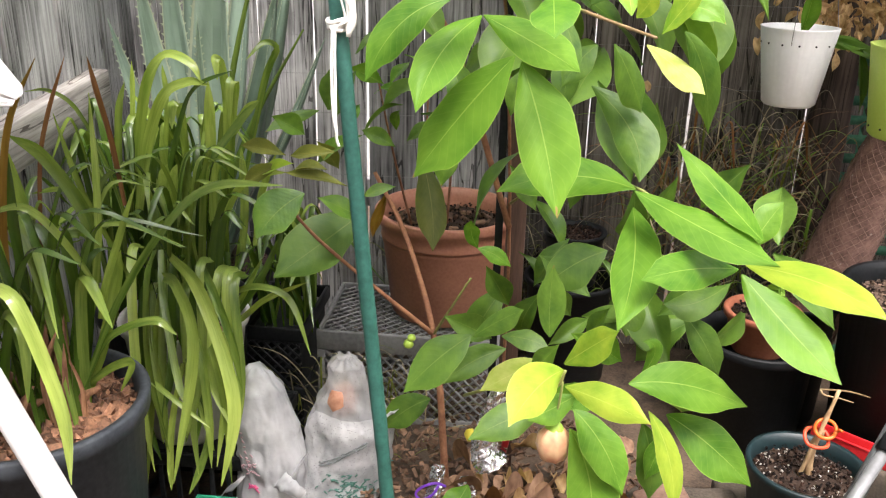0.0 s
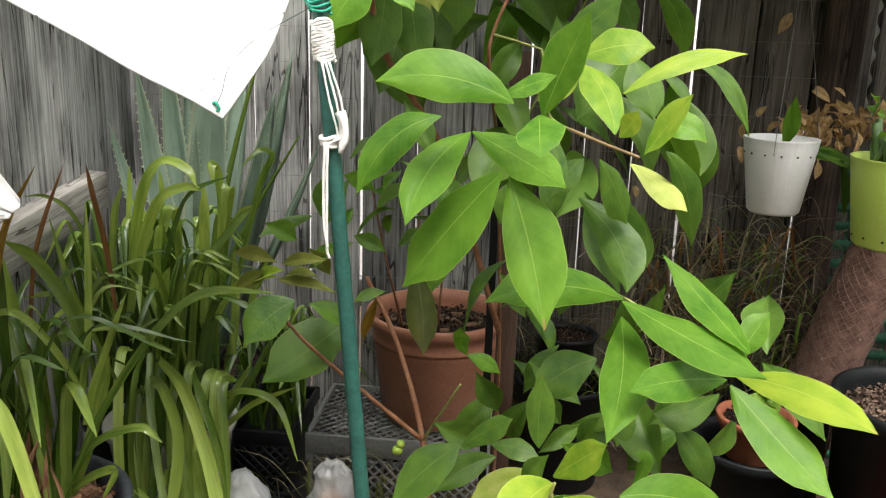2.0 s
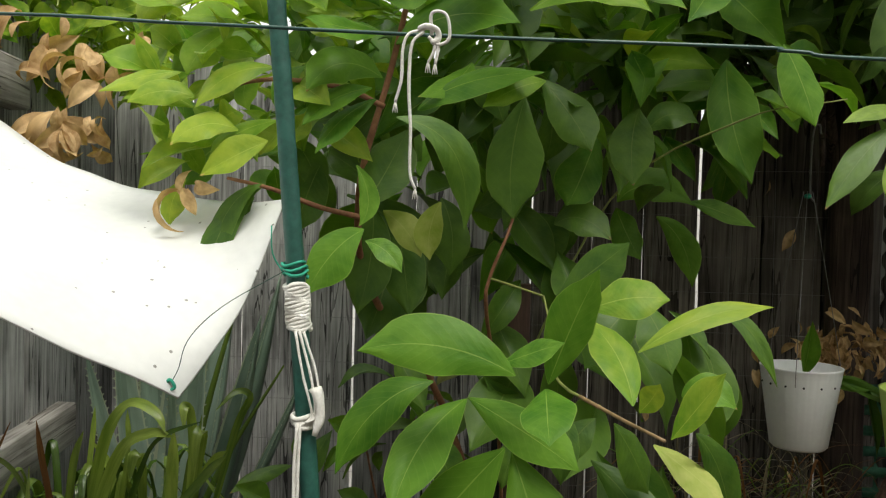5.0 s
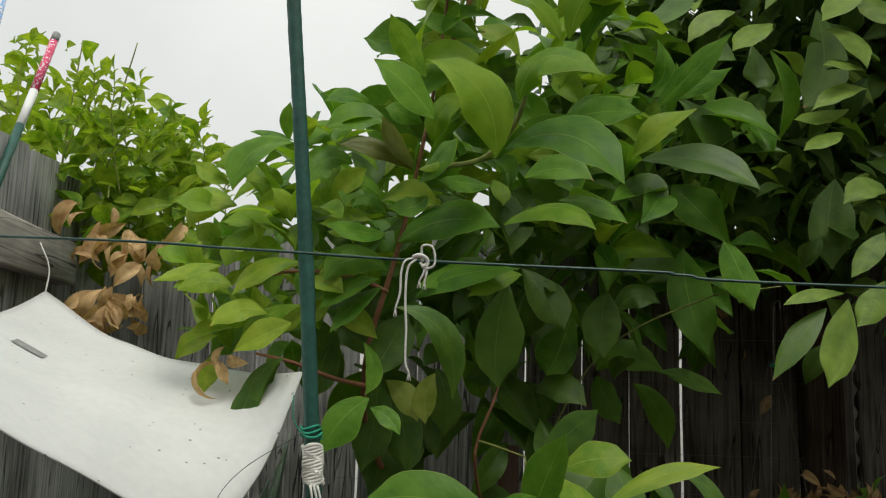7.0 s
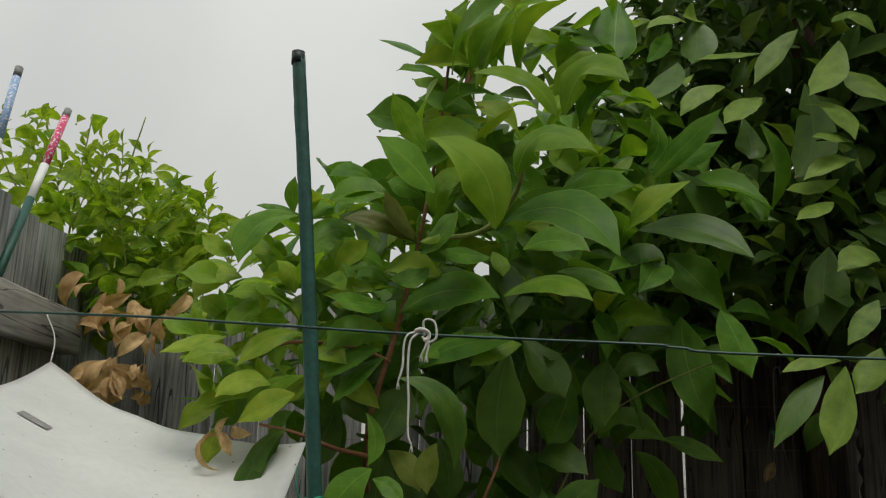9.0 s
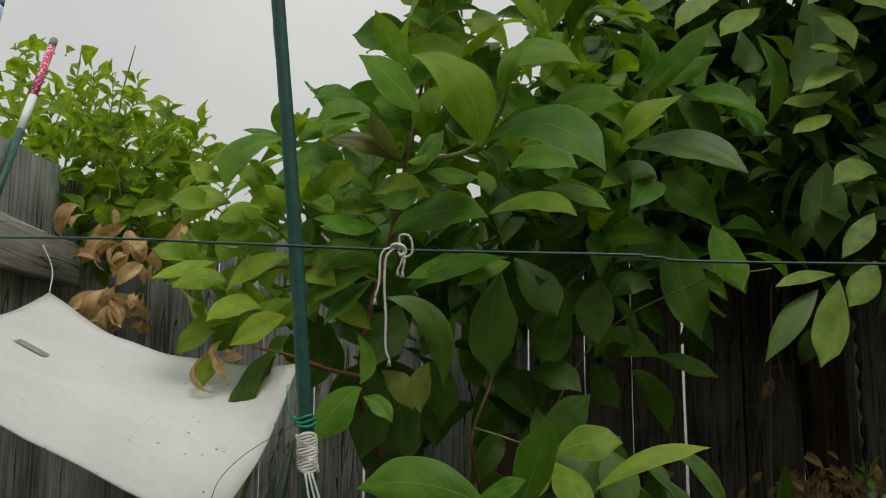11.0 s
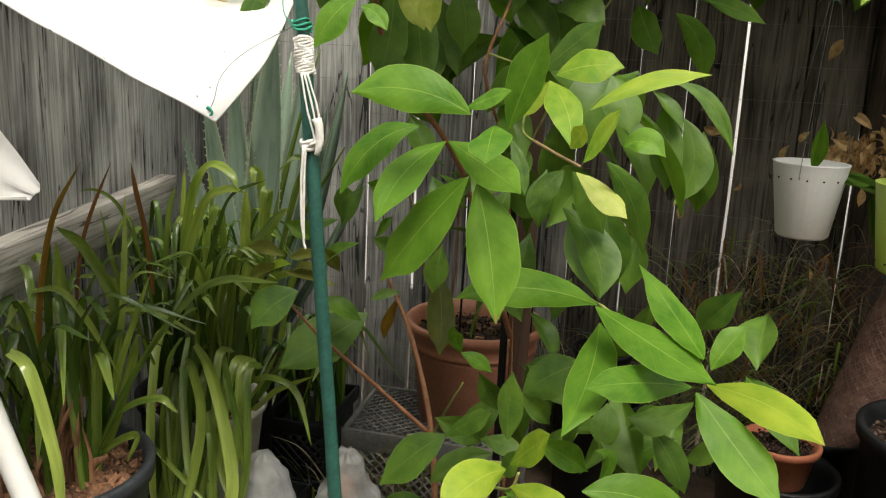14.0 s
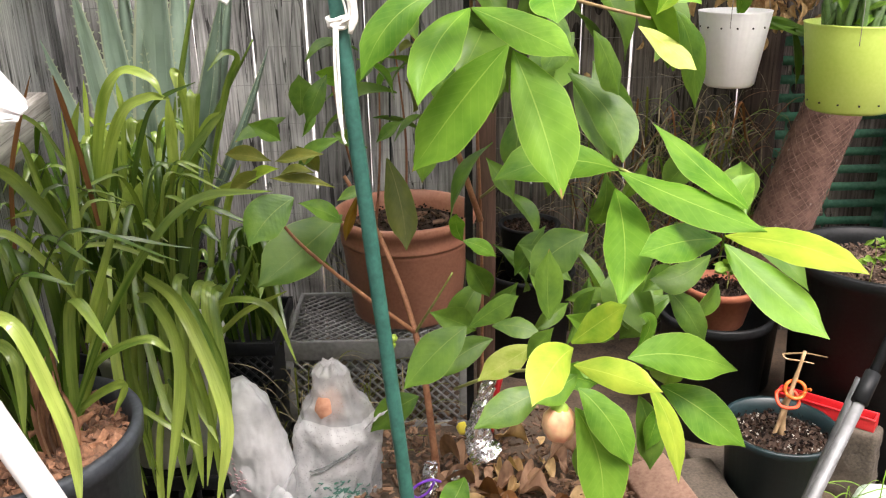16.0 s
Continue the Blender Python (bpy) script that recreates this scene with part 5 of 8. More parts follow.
def scatter_leaves(parent, back, count, box, size, kinds, seed, droop=0.6, ratio=0.36, face=(0, -0.6, 0.8), keep=None):
    """Leaves of a crown at random places in a box, hanging outwards."""
    rng = random.Random(seed)
    for _ in range(count):
        for _ in range(30):
            p = Vector((rng.uniform(*box[0]), rng.uniform(*box[1]), rng.uniform(*box[2])))
            if keep is None or keep(p):
                break
        else:
            continue
        a = rng.uniform(0, 6.283)
        d = Vector((math.cos(a), math.sin(a) - 0.35, rng.uniform(-1.0, 0.9) - droop)).normalized()
        L = size * rng.uniform(0.65, 1.25)
        ob = leaf(parent, p, p + d * L, L * ratio * rng.uniform(0.85, 1.2), rng.choice(kinds), rng.uniform(-40, 40), rng.randrange(5), face, rng)
        ob.matrix_basis = back @ ob.matrix_basis


FLANK = [(1.30, -0.24), (1.52, -0.24), (1.70, -0.15), (1.76, -0.09), (1.82, 0.06), (1.88, 0.14), (2.0, 0.165), (2.09, 0.165), (2.14, 0.24), (2.5, 0.38)]


def in_crown(p):
    """Inside the shrub's sloping west flank, which spreads as it lies further back."""
    k = 1.381 / (p.y - 0.219)
    x, z = 0.312 + (p.x - 0.312) * k, 1.372 + (p.z - 1.372) * k
    for (z0, x0), (z1, x1) in zip(FLANK, FLANK[1:]):
        if z0 <= z <= z1:
            return x > x0 + (x1 - x0) * (z - z0) / (z1 - z0)
    return z < 1.4


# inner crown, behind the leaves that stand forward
# the dark leaf colour here also carries the shade inside the crown
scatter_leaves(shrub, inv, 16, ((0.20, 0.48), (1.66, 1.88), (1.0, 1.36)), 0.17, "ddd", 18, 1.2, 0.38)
scatter_leaves(shrub, inv, 60, ((-0.15, 0.46), (1.62, 1.95), (1.40, 1.78)), 0.15, "dddg", 11, 0.2, 0.35, (0, -0.6, 0.8), in_crown)
scatter_leaves(shrub, inv, 40, ((0.03, 0.26), (1.42, 1.70), (1.78, 2.12)), 0.13, "ggly", 17, -0.5, 0.36, (0, -0.7, 0.7), in_crown)
scatter_leaves(shrub, inv, 110, ((0.04, 0.50), (1.45, 1.90), (1.62, 2.08)), 0.115, "gglly", 12, -0.6, 0.4, (0, -0.7, 0.7), in_crown)
scatter_leaves(shrub, inv, 26, ((-0.16, 0.10), (1.46, 1.66), (1.60, 1.80)), 0.085, "lly", 19, -0.4, 0.42, (0, -0.6, 0.8), in_crown)
scatter_leaves(shrub, inv, 45, ((-0.26, 0.05), (1.52, 1.75), (1.42, 1.68)), 0.08, "lyg", 13, -0.2, 0.4, (0, -0.6, 0.8), in_crown)
scatter_leaves(shrub, inv, 46, ((-0.17, 0.03), (1.40, 1.52), (1.42, 1.64)), 0.075, "yyl", 20, -0.3, 0.42, (0, -0.7, 0.7), in_crown)
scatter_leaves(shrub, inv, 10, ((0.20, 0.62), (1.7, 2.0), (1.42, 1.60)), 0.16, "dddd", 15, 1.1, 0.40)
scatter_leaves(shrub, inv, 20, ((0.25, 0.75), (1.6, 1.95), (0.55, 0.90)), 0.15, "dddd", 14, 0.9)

scatter_leaves(shrub, inv, 14, ((-0.04, 0.28), (1.76, 1.95), (1.30, 1.55)), 0.20, "ddg", 16, 0.9, 0.42)

# ---------------------------------------------------------------- green stake, string, wire
stake = base("garden_stake", (0.17, 1.24, 0), "green plastic-coated garden stake with white string", "plant stake")
SO = Vector((0.17, 1.24, 0))
STAKE_LINE = [(0.172, 1.245, -0.05), (0.125, 1.25, 0.524), (0.060, 1.258, 1.256), (0.031, 1.255, 1.58), (-0.001, 1.25, 1.889)]


def stake_point(z):
    for a, b in zip(STAKE_LINE, STAKE_LINE[1:]):
        if a[2] <= z <= b[2]:
            t = (z - a[2]) / (b[2] - a[2])
            return Vector(a).lerp(Vector(b), t)
    return Vector(STAKE_LINE[-1])


bm = tube([Vector(p) - SO for p in STAKE_LINE], 0.0098, 0.0090, 12, 24, 0.10)
part("rod", bm, STAKE_GREEN, stake)
top = stake_point(1.889)
# added end piece, coloured darker than the rod
part("cap", tube([top - SO - Vector((0, 0, 0.012)), top - SO + Vector((-0.0005, -0.0005, 0.006))], 0.0094, 0.0090, 12, 2), GREEN_PLASTIC, stake, "darker end piece added on the rod")


def wrap(z0, z1, turns, r, thick, material, name, label):
    pts = []
    for k in range(turns * 8 + 1):
        t = k / (turns * 8)
        c = stake_point(z0 + (z1 - z0) * t) - SO
        a = 2 * math.pi * turns * t
        w = 0.0012 * math.sin(k * 2.3)
        pts.append(c + Vector(((r + w) * math.cos(a), (r + w) * math.sin(a), 0.002 * math.sin(k * 1.7))))
    part(name, tube(pts, thick, thick, 6, 2, 0.3), material, stake, label)


wrap(1.245, 1.290, 16, 0.0108, 0.0026, STRING, "string_wrap", "white cotton string wound round it")
wrap(1.297, 1.312, 3, 0.0120, 0.0016, GREEN_TIE, "twine_wrap", "green twine tie")
wrap(1.148, 1.160, 3, 0.0118, 0.0027, STRING, "string_knot", "white string knot")
c = stake_point(1.245) - SO
for k, (dx, dy) in enumerate(((0.010, -0.012), (0.017, -0.010), (0.022, -0.006))):
    d = stake_point(1.155) - SO
    part("string_strand", tube([c + Vector((0.004 * k, -0.014, 0)), c + Vector((dx, dy - 0.006, -0.045)), d + Vector((0.010 + 0.003 * k, -0.013, 0.01)), d + Vector((0.004, -0.014, 0))], 0.0014, 0.0013, 6, 6, 0.4), STRING, stake)
d = stake_point(1.155) - SO
part("string_tuft", tube([d + Vector((0.012, -0.012, 0.035)), d + Vector((0.018, -0.012, 0.012)), d + Vector((0.013, -0.013, -0.012))], 0.006, 0.003, 8, 5, 0.8), STRING, stake)
for k in range(2):
    part("string_end", tube([d + Vector((-0.004 + 0.003 * k, -0.014, 0)), d + Vector((-0.006 + 0.004 * k, -0.016, -0.05)), d + Vector((-0.005 + 0.003 * k, -0.016, -0.10 - 0.02 * k)), d + Vector((-0.001 + 0.002 * k, -0.016, -0.125 - 0.012 * k))], 0.0017, 0.0017, 6, 6, 0.3), STRING, stake)

wire = base("guide_wire", (0.2, 0.97, 1.47), "thin green-coated wire strung across the bed", "wire")
WO = Vector((0.2, 0.97, 1.47))
WIRE_LINE = [(-1.25, 1.14, 1.53), (-0.196, 1.0, 1.495), (0.05, 0.985, 1.484), (0.214, 0.972, 1.474), (0.42, 0.975, 1.468), (0.445, 0.975, 1.4655), (0.61, 0.98, 1.459), (1.75, 1.05, 1.45)]
part("strand", tube([Vector(p) - WO for p in WIRE_LINE], 0.0013, 0.0013, 6, 8), WIRE_GREEN, wire)
for k, (x, y, z) in enumerate(((-1.25, 1.14, 1.53), (1.75, 1.05, 1.45))):
    p = base("wire_post", (x, y, 0), "green metal post that holds the guide wire", "post", "wire posts")
    part("rod", tube([(0, 0, -0.05), (0, 0, 0.8), (0, 0, z + 0.05)], 0.01, 0.01, 8, 2), STAKE_GREEN, p)

knot = base("string_bow", (0.217, 0.967, 1.474), "white string tied in a bow on the wire", "string")
part("loop", tube([(0.004, -0.003, -0.002), (0.004, -0.006, 0.011), (0.013, -0.006, 0.010), (0.015, -0.005, -0.004), (0.008, -0.004, -0.008), (0.002, -0.004, -0.003)], 0.0011, 0.0011, 6, 6, 0.35), STRING, knot)
part("knot", tube([(-0.004, -0.003, 0.002), (0.001, -0.005, 0.003), (0.007, -0.004, 0.001), (0.008, -0.003, -0.004), (0.004, -0.005, -0.007)], 0.0022, 0.0017, 6, 6, 0.5), STRING, knot)
for pts in ([(-0.004, -0.003, 0.001), (-0.011, -0.004, -0.002), (-0.014, -0.004, -0.012), (-0.0145, -0.004, -0.030), (-0.018, -0.004, -0.044)], [(-0.001, -0.004, 0), (-0.008, -0.005, -0.008), (-0.0095, -0.005, -0.030), (-0.008, -0.005, -0.060), (-0.0075, -0.005, -0.088), (-0.004, -0.005, -0.098)], [(0.007, -0.003, -0.003), (0.0055, -0.004, -0.012), (0.002, -0.004, -0.019)], [(0.008, -0.003, -0.003), (0.008, -0.004, -0.012), (0.0065, -0.004, -0.020)]):
    end = part("string_end", tube(pts, 0.00105, 0.0009, 6, 6, 0.35), STRING, knot)
    foot = Vector(pts[-1])
    for dx in (-0.0016, 0.0, 0.0015):
        part("frayed_thread", tube([foot, foot + Vector((dx * 0.6, -0.0005, -0.003)), foot + Vector((dx, 0, -0.0065))], 0.0006, 0.0003, 5, 3), STRING, end)


# ---------------------------------------------------------------- white sheets and pipe
def sheet_bm(c00, c10, c11, c01, sag, n=28, thick=0.0025, crease=0.006, seed=0, belly=(0, 0, 0), slack=0.0):
    """A sagging plastic sheet between four corners, with soft creases."""
    bm = bmesh.new()
    c00, c10, c11, c01 = (Vector(c) for c in (c00, c10, c11, c01))
    layers = []
    for k in (0, 1):
        rows = []
        for i in range(n + 1):
            s = i / n
            row = []
            for j in range(n + 1):
                t = j / n
                p = c00 * (1 - s) * (1 - t) + c10 * s * (1 - t) + c11 * s * t + c01 * (1 - s) * t
                p.z -= sag * 4 * s * (1 - s) * (1 - 0.75 * t) + 0.35 * sag * 4 * t * (1 - t)
                p += Vector(belly) * s ** 4 * 4 * t * (1 - t)
                p.z -= slack * (1 - s) ** 3 * 4 * t * (1 - t)
                p.z += crease * noise.noise((s * 5 + seed, t * 3, 0)) + k * thick
                p.y += 0.5 * crease * noise.noise((s * 4 + seed, t * 4, 8))
                row.append(bm.verts.new(p))
            rows.append(row)
        layers.append(rows)
    lo, hi = layers
    for i in range(n):
        for j in range(n):
            bm.faces.new((lo[i][j], lo[i][j + 1], lo[i + 1][j + 1], lo[i + 1][j]))
            bm.faces.new((hi[i][j], hi[i + 1][j], hi[i + 1][j + 1], hi[i][j + 1]))
    for i in range(n):
        for a in (0, n):
            bm.faces.new((lo[i][a], lo[i + 1][a], hi[i + 1][a], hi[i][a]))
            bm.faces.new((lo[a][i], lo[a][i + 1], hi[a][i + 1], hi[a][i]))
    bmesh.ops.recalc_face_normals(bm, faces=bm.faces)
    return bm


awning = base("plastic_sheet", (-0.25, 1.35, 1.35), "dirty white plastic sheet slung between fence and stake", "sheet")
AO = Vector((-0.25, 1.35, 1.35))
corners = [Vector(c) - AO for c in ((-0.608, 1.765, 1.515), (0.005, 1.39, 1.375), (-0.047, 1.22, 1.178), (-0.36, 0.84, 1.475))]
part("film", sheet_bm(*corners, 0.045, belly=(0.006, 0, 0), slack=0.05), SHEET_WHITE, awning)
film = sheet_bm(*corners, 0.045, belly=(0.006, 0, 0), slack=0.05)
film.verts.ensure_lookup_table()
smear = bmesh.new()
rows = [[smear.verts.new(film.verts[29 * 29 + i * 29 + j].co + Vector((0.003 * noise.noise((i * 3.1, j * 2.7, 5)), 0.002 * noise.noise((i * 2.1, j * 3.3, 9)), 0.0022))) for j in (10, 11)] for i in (5, 6, 7, 8)]
for a, b in zip(rows, rows[1:]):
    smear.faces.new((a[0], b[0], b[1], a[1]))
bmesh.ops.recalc_face_normals(smear, faces=smear.faces)
film.free()
part("stain", smear, surface("grey_stain", (0.17, 0.17, 0.165), (0.36, 0.36, 0.35), 120, 0.9), awning, "grey smear of dirt")
t0 = stake_point(1.303) - AO
tip = Vector((-0.055, 1.222, 1.180)) - AO
part("twine", tube([t0 + Vector((-0.010, -0.006, 0)), Vector((-0.006, 1.225, 1.269)) - AO, Vector((-0.035, 1.215, 1.238)) - AO, Vector((-0.045, 1.214, 1.208)) - AO, tip + Vector((0, -0.004, 0.012))], 0.0005, 0.0005, 5, 8), WIRE_GREEN, awning, "thin dark tie wire")
part("twine_tail", tube([t0 + Vector((-0.010, -0.010, 0)), t0 + Vector((-0.020, -0.012, 0.018)), t0 + Vector((-0.022, -0.010, 0.045))], 0.0009, 0.0007, 5, 5, 0.3), GREEN_TIE, awning, "loose end of green twine")
part("knot", tube([tip + Vector((-0.004, -0.006, 0.012)), tip + Vector((0.002, -0.008, 0.018)), tip + Vector((0.006, -0.006, 0.010)), tip + Vector((-0.002, -0.007, 0.006))], 0.0016, 0.0014, 6, 6, 0.4), GREEN_TIE, awning)
part("tie", tube([corners[0] + Vector((0, 0, -0.003)), corners[0] + Vector((-0.01, 0.02, 0.05)), corners[0] + Vector((-0.04, 0.03, 0.10))], 0.0016, 0.0014, 6, 6, 0.3), STRING, awning)

flap = base("plastic_flap", (-0.4, 1.05, 1.15), "loose corner of a white plastic sheet", "sheet")
FO = Vector((-0.4, 1.05, 1.15))
part("film", sheet_bm(*[Vector(c) - FO for c in ((-0.44, 1.02, 1.52), (-0.231, 1.116, 1.096), (-0.243, 1.105, 1.082), (-0.75, 0.80, 1.06))], 0.02, 20, 0.002, 0.01, 4), SHEET_WHITE, flap)

pipe = base("plastic_pipe", (-0.121, 1.2, 0), "white plastic pipe leaning beside the nursery pot", "pipe")
PO = Vector((-0.121, 1.2, 0))
part("tube", tube([Vector(p) - PO for p in ((-0.121, 1.2, 0.0), (-0.318, 1.2, 0.502), (-0.395, 1.2, 0.697), (-0.513, 1.2, 1.0))], 0.019, 0.019, 20, 4), PIPE_WHITE, pipe)

# ---------------------------------------------------------------- pots
tc = pot("plant_pot", (0.085, 2.45, 0.265), 0.183, 0.145, 0.29, TERRACOTTA, "large terracotta-coloured plastic plant pot on a grey crate", 0.012, 0.03, 0.05, bands=(0.72, 0.76))
chips("bark_flake", tc, (0, 0, 0.245), 0.15, 60, LITTER, 0.022, 5, label="dry flakes on the soil")
black_left = pot("plant_pot", (-0.474, 1.384, 0.10), 0.174, 0.145, 0.45, GREY_POT, "big dusty black nursery pot with strap-leaved orchids", 0.012, 0.035, 0.05)
chips("bark_mulch", black_left, (0, 0, 0.41), 0.155, 900, CHIP, 0.026, 6, label="coarse reddish bark chips")
plinth = base("concrete_block", (-0.474, 1.384, 0.0), "grey concrete block under the nursery pot", "concrete block")
part("block", block(-0.19, 0.19, -0.10, 0.10, -0.02, 0.10, 0.006), CONCRETE, plinth)
white_left = pot("plant_pot", (-0.392, 1.81, 0.245), 0.124, 0.090, 0.26, CREAM_PLASTIC, "cream plastic plant pot with strap-leaved orchids", 0.008, 0.02, 0.03)
chips("bark_mulch", white_left, (0, 0, 0.235), 0.10, 120, CHIP, 0.025, 8, label="reddish bark chips")
pot("plant_pot", (0.44, 2.60, 0.30), 0.085, 0.065, 0.16, BLACK_PLASTIC, "small black plastic plant pot behind the shrub", 0.006, 0.015, 0.02)
pot("plant_pot", (0.44, 2.60, 0.0), 0.13, 0.11, 0.32, BLACK_PLASTIC, "black nursery pot that carries a smaller one", 0.008, 0.02, 0.13, crumbs=0)
pot("plant_pot", (0.885, 2.25, 0.0), 0.138, 0.118, 0.335, BLACK_PLASTIC, "black nursery pot that carries a terracotta pot", 0.01, 0.03, 0.13, crumbs=0)
pot("plant_pot", (0.885, 2.24, 0.300), 0.086, 0.062, 0.108, CLAY, "small terracotta plant pot with a seedling", 0.008, 0.022, 0.02)
black_right = pot("plant_pot", (1.23, 2.13, 0.0), 0.200, 0.17, 0.52, BLACK_PLASTIC, "large black nursery pot of grey potting mix", 0.012, 0.035, 0.05)
chips("coarse_mix", black_right, (0, 0, 0.475), 0.18, 1100, surface("potting_mix", (0.035, 0.022, 0.016), (0.20, 0.130, 0.092), 40, 0.9, 0, 0.3, 200, island=0.45), 0.010, 9, label="coarse woody potting mix")
green_pot = pot("plant_pot", (0.885, 1.80, 0.05), 0.112, 0.090, 0.22, GREEN_PLASTIC, "dark green plastic plant pot with a bare cutting", 0.006, 0.02, 0.035)
chips("perlite", green_pot, (0, 0, 0.189), 0.095, 130, PERLITE, 0.0032, 17, 0.7, label="white perlite grains")
pot("plant_pot", (1.02, 2.48, 0.0), 0.13, 0.11, 0.36, BLACK_PLASTIC, "black nursery pot against the fence", 0.008, 0.02, 0.13, crumbs=0)


def hanging(place, r_top, r_foot, height, material, label, ribs=0, dimples=0, hook_z=1.6):
    thing = base("hanging_pot", place, label, "hanging pot", "hanging pots")
    prof = [(0, 0), (r_foot - 0.006, 0), (r_foot, 0.006), (r_foot + (r_top - r_foot) * 0.9, height * 0.88), (r_top, height - 0.004), (r_top + 0.002, height), (r_top - 0.003, height), (r_top - 0.006, height - 0.03), (0, height - 0.035)]
    bm = lathe(prof, 96)
    for v in bm.verts:
        r = math.hypot(v.co.x, v.co.y)
        if ribs and 0.62 * height < v.co.z < height - 0.002 and r > r_foot:
            k = 1 + 0.012 * math.cos(math.atan2(v.co.y, v.co.x) * ribs)
            v.co.x, v.co.y = v.co.x * k, v.co.y * k
    part("body", bm, material, thing)
    part("soil", lathe([(r_top - 0.008, height - 0.03), (r_top * 0.5, height - 0.022), (0, height - 0.026)], 24, 0.003), SOIL, thing)
    for k in range(14):
        a = 2 * math.pi * k / 14
        r = r_foot + (r_top - r_foot) * 0.83 + 0.0012
        z = height * 0.80 if ribs else height * 0.12
        r = r if ribs else r_foot + (r_top - r_foot) * 0.13 + 0.0015
        h = part("drain_hole", lathe([(0, 0.0008), (0.0022, 0.0008), (0.0022, -0.001)], 8), BLACK_PLASTIC, thing)
        h.matrix_basis = Matrix.Translation((r * math.cos(a), r * math.sin(a), z)) @ Vector((math.cos(a), math.sin(a), 0)).to_track_quat("Z", "Y").to_matrix().to_4x4()
    for k in range(3):
        a = 2 * math.pi * k / 3 + 2.2
        part("hanger_wire", tube([(r_top * 0.98 * math.cos(a), r_top * 0.98 * math.sin(a), height - 0.03), (r_top * 1.02 * math.cos(a), r_top * 1.02 * math.sin(a), height + 0.005), (0.01 * math.cos(a), 0.01 * math.sin(a), hook_z - place[2] - 0.06)], 0.0008, 0.0008, 5, 4), STEEL, thing)
    return thing


white_hang = hanging((0.870, 2.28, 0.900), 0.0815, 0.058, 0.172, WHITE_PLASTIC, "white plastic hanging pot with a leaf cactus", 60, 0, 1.50)
part("hook", tube([(0, 0, 0.535), (0.012, 0, 0.52), (0.004, 0, 0.545), (0.006, 0, 0.66), (0.018, 0, 0.68), (0.022, 0, 0.66)], 0.002, 0.002, 6, 8), STEEL, white_hang, "bent steel hook")
part("bead", lathe([(0, -0.006), (0.007, -0.003), (0.007, 0.003), (0, 0.006)], 10), GREEN_TIE, white_hang).location = (0, 0, 0.53)
hanging((1.085, 2.12, 0.870), 0.112, 0.088, 0.187, LIME_PLASTIC, "lime green hanging pot of succulents", 0, 1, 1.55)




# ---------------------------------------------------------------- plants in the pots
def strap_clump(name, place, spread, count, width, rise, reach, seed, label, kinds=("strap",), heading=None, parent_r=0.08, drop=(0.05, 0.45)):
    thing = base(name, place, label, "orchid plant", "strap-leaved orchids")
    rng = random.Random(seed)
    for k in range(count):
        a = rng.uniform(0, 6.283) if heading is None else rng.gauss(*heading)
        r = spread * math.sqrt(rng.random())
        b = rng.uniform(0, 6.283)
        foot = (r * math.cos(b), r * math.sin(b), -0.02)
        h = rise * rng.uniform(0.7, 1.15)
        part("leaf", strap_bm(arch(foot, a, h, reach * rng.uniform(0.35, 1.1), h * rng.uniform(*drop), rng.uniform(0.15, 0.4)), width * rng.uniform(0.75, 1.2), 0.4, rng.uniform(0, 6)), LEAF[rng.choice(kinds)], thing)
    return thing


def strap_at(thing, pts, width, kind="strap"):
    o = thing.location
    return part("leaf", strap_bm([Vector(p) - o for p in pts], width, 0.35, pts[0][0] * 9 + pts[1][2] * 31, 0.7, None, (0.1, -0.85, 0.55)), LEAF[kind], thing)


def sheaths(thing, count, spread, seed, height=0.16):
    rng = random.Random(seed)
    for _ in range(count):
        a, r = rng.uniform(0, 6.283), spread * math.sqrt(rng.random())
        x, y = r * math.cos(a), r * math.sin(a)
        h = height * rng.uniform(0.5, 1.2)
        part("dry_sheath", tube([(x, y, -0.02), (x + rng.uniform(-0.01, 0.01), y, h * 0.5), (x + rng.uniform(-0.03, 0.03), y + rng.uniform(-0.02, 0.02), h)], 0.013, 0.003, 7, 5, 1.0), SHEATH, thing, "papery brown dry sheath")


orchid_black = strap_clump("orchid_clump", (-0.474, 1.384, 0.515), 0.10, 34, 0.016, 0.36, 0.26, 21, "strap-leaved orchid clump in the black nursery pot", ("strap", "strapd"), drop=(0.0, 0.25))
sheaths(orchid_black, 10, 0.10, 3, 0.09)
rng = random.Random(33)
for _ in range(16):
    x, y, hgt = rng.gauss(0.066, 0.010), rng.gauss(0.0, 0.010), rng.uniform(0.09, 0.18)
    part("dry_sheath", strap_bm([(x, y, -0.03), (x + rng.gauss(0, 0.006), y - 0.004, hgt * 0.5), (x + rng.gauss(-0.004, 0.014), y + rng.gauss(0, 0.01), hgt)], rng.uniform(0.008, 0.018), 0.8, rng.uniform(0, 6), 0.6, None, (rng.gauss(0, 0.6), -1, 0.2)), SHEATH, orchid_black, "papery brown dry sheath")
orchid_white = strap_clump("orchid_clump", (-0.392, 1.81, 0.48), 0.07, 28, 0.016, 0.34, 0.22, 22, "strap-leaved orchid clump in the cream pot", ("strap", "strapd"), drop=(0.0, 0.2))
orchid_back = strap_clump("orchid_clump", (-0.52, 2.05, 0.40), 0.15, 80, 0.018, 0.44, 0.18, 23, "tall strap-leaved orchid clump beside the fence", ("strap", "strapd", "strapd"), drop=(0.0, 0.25))
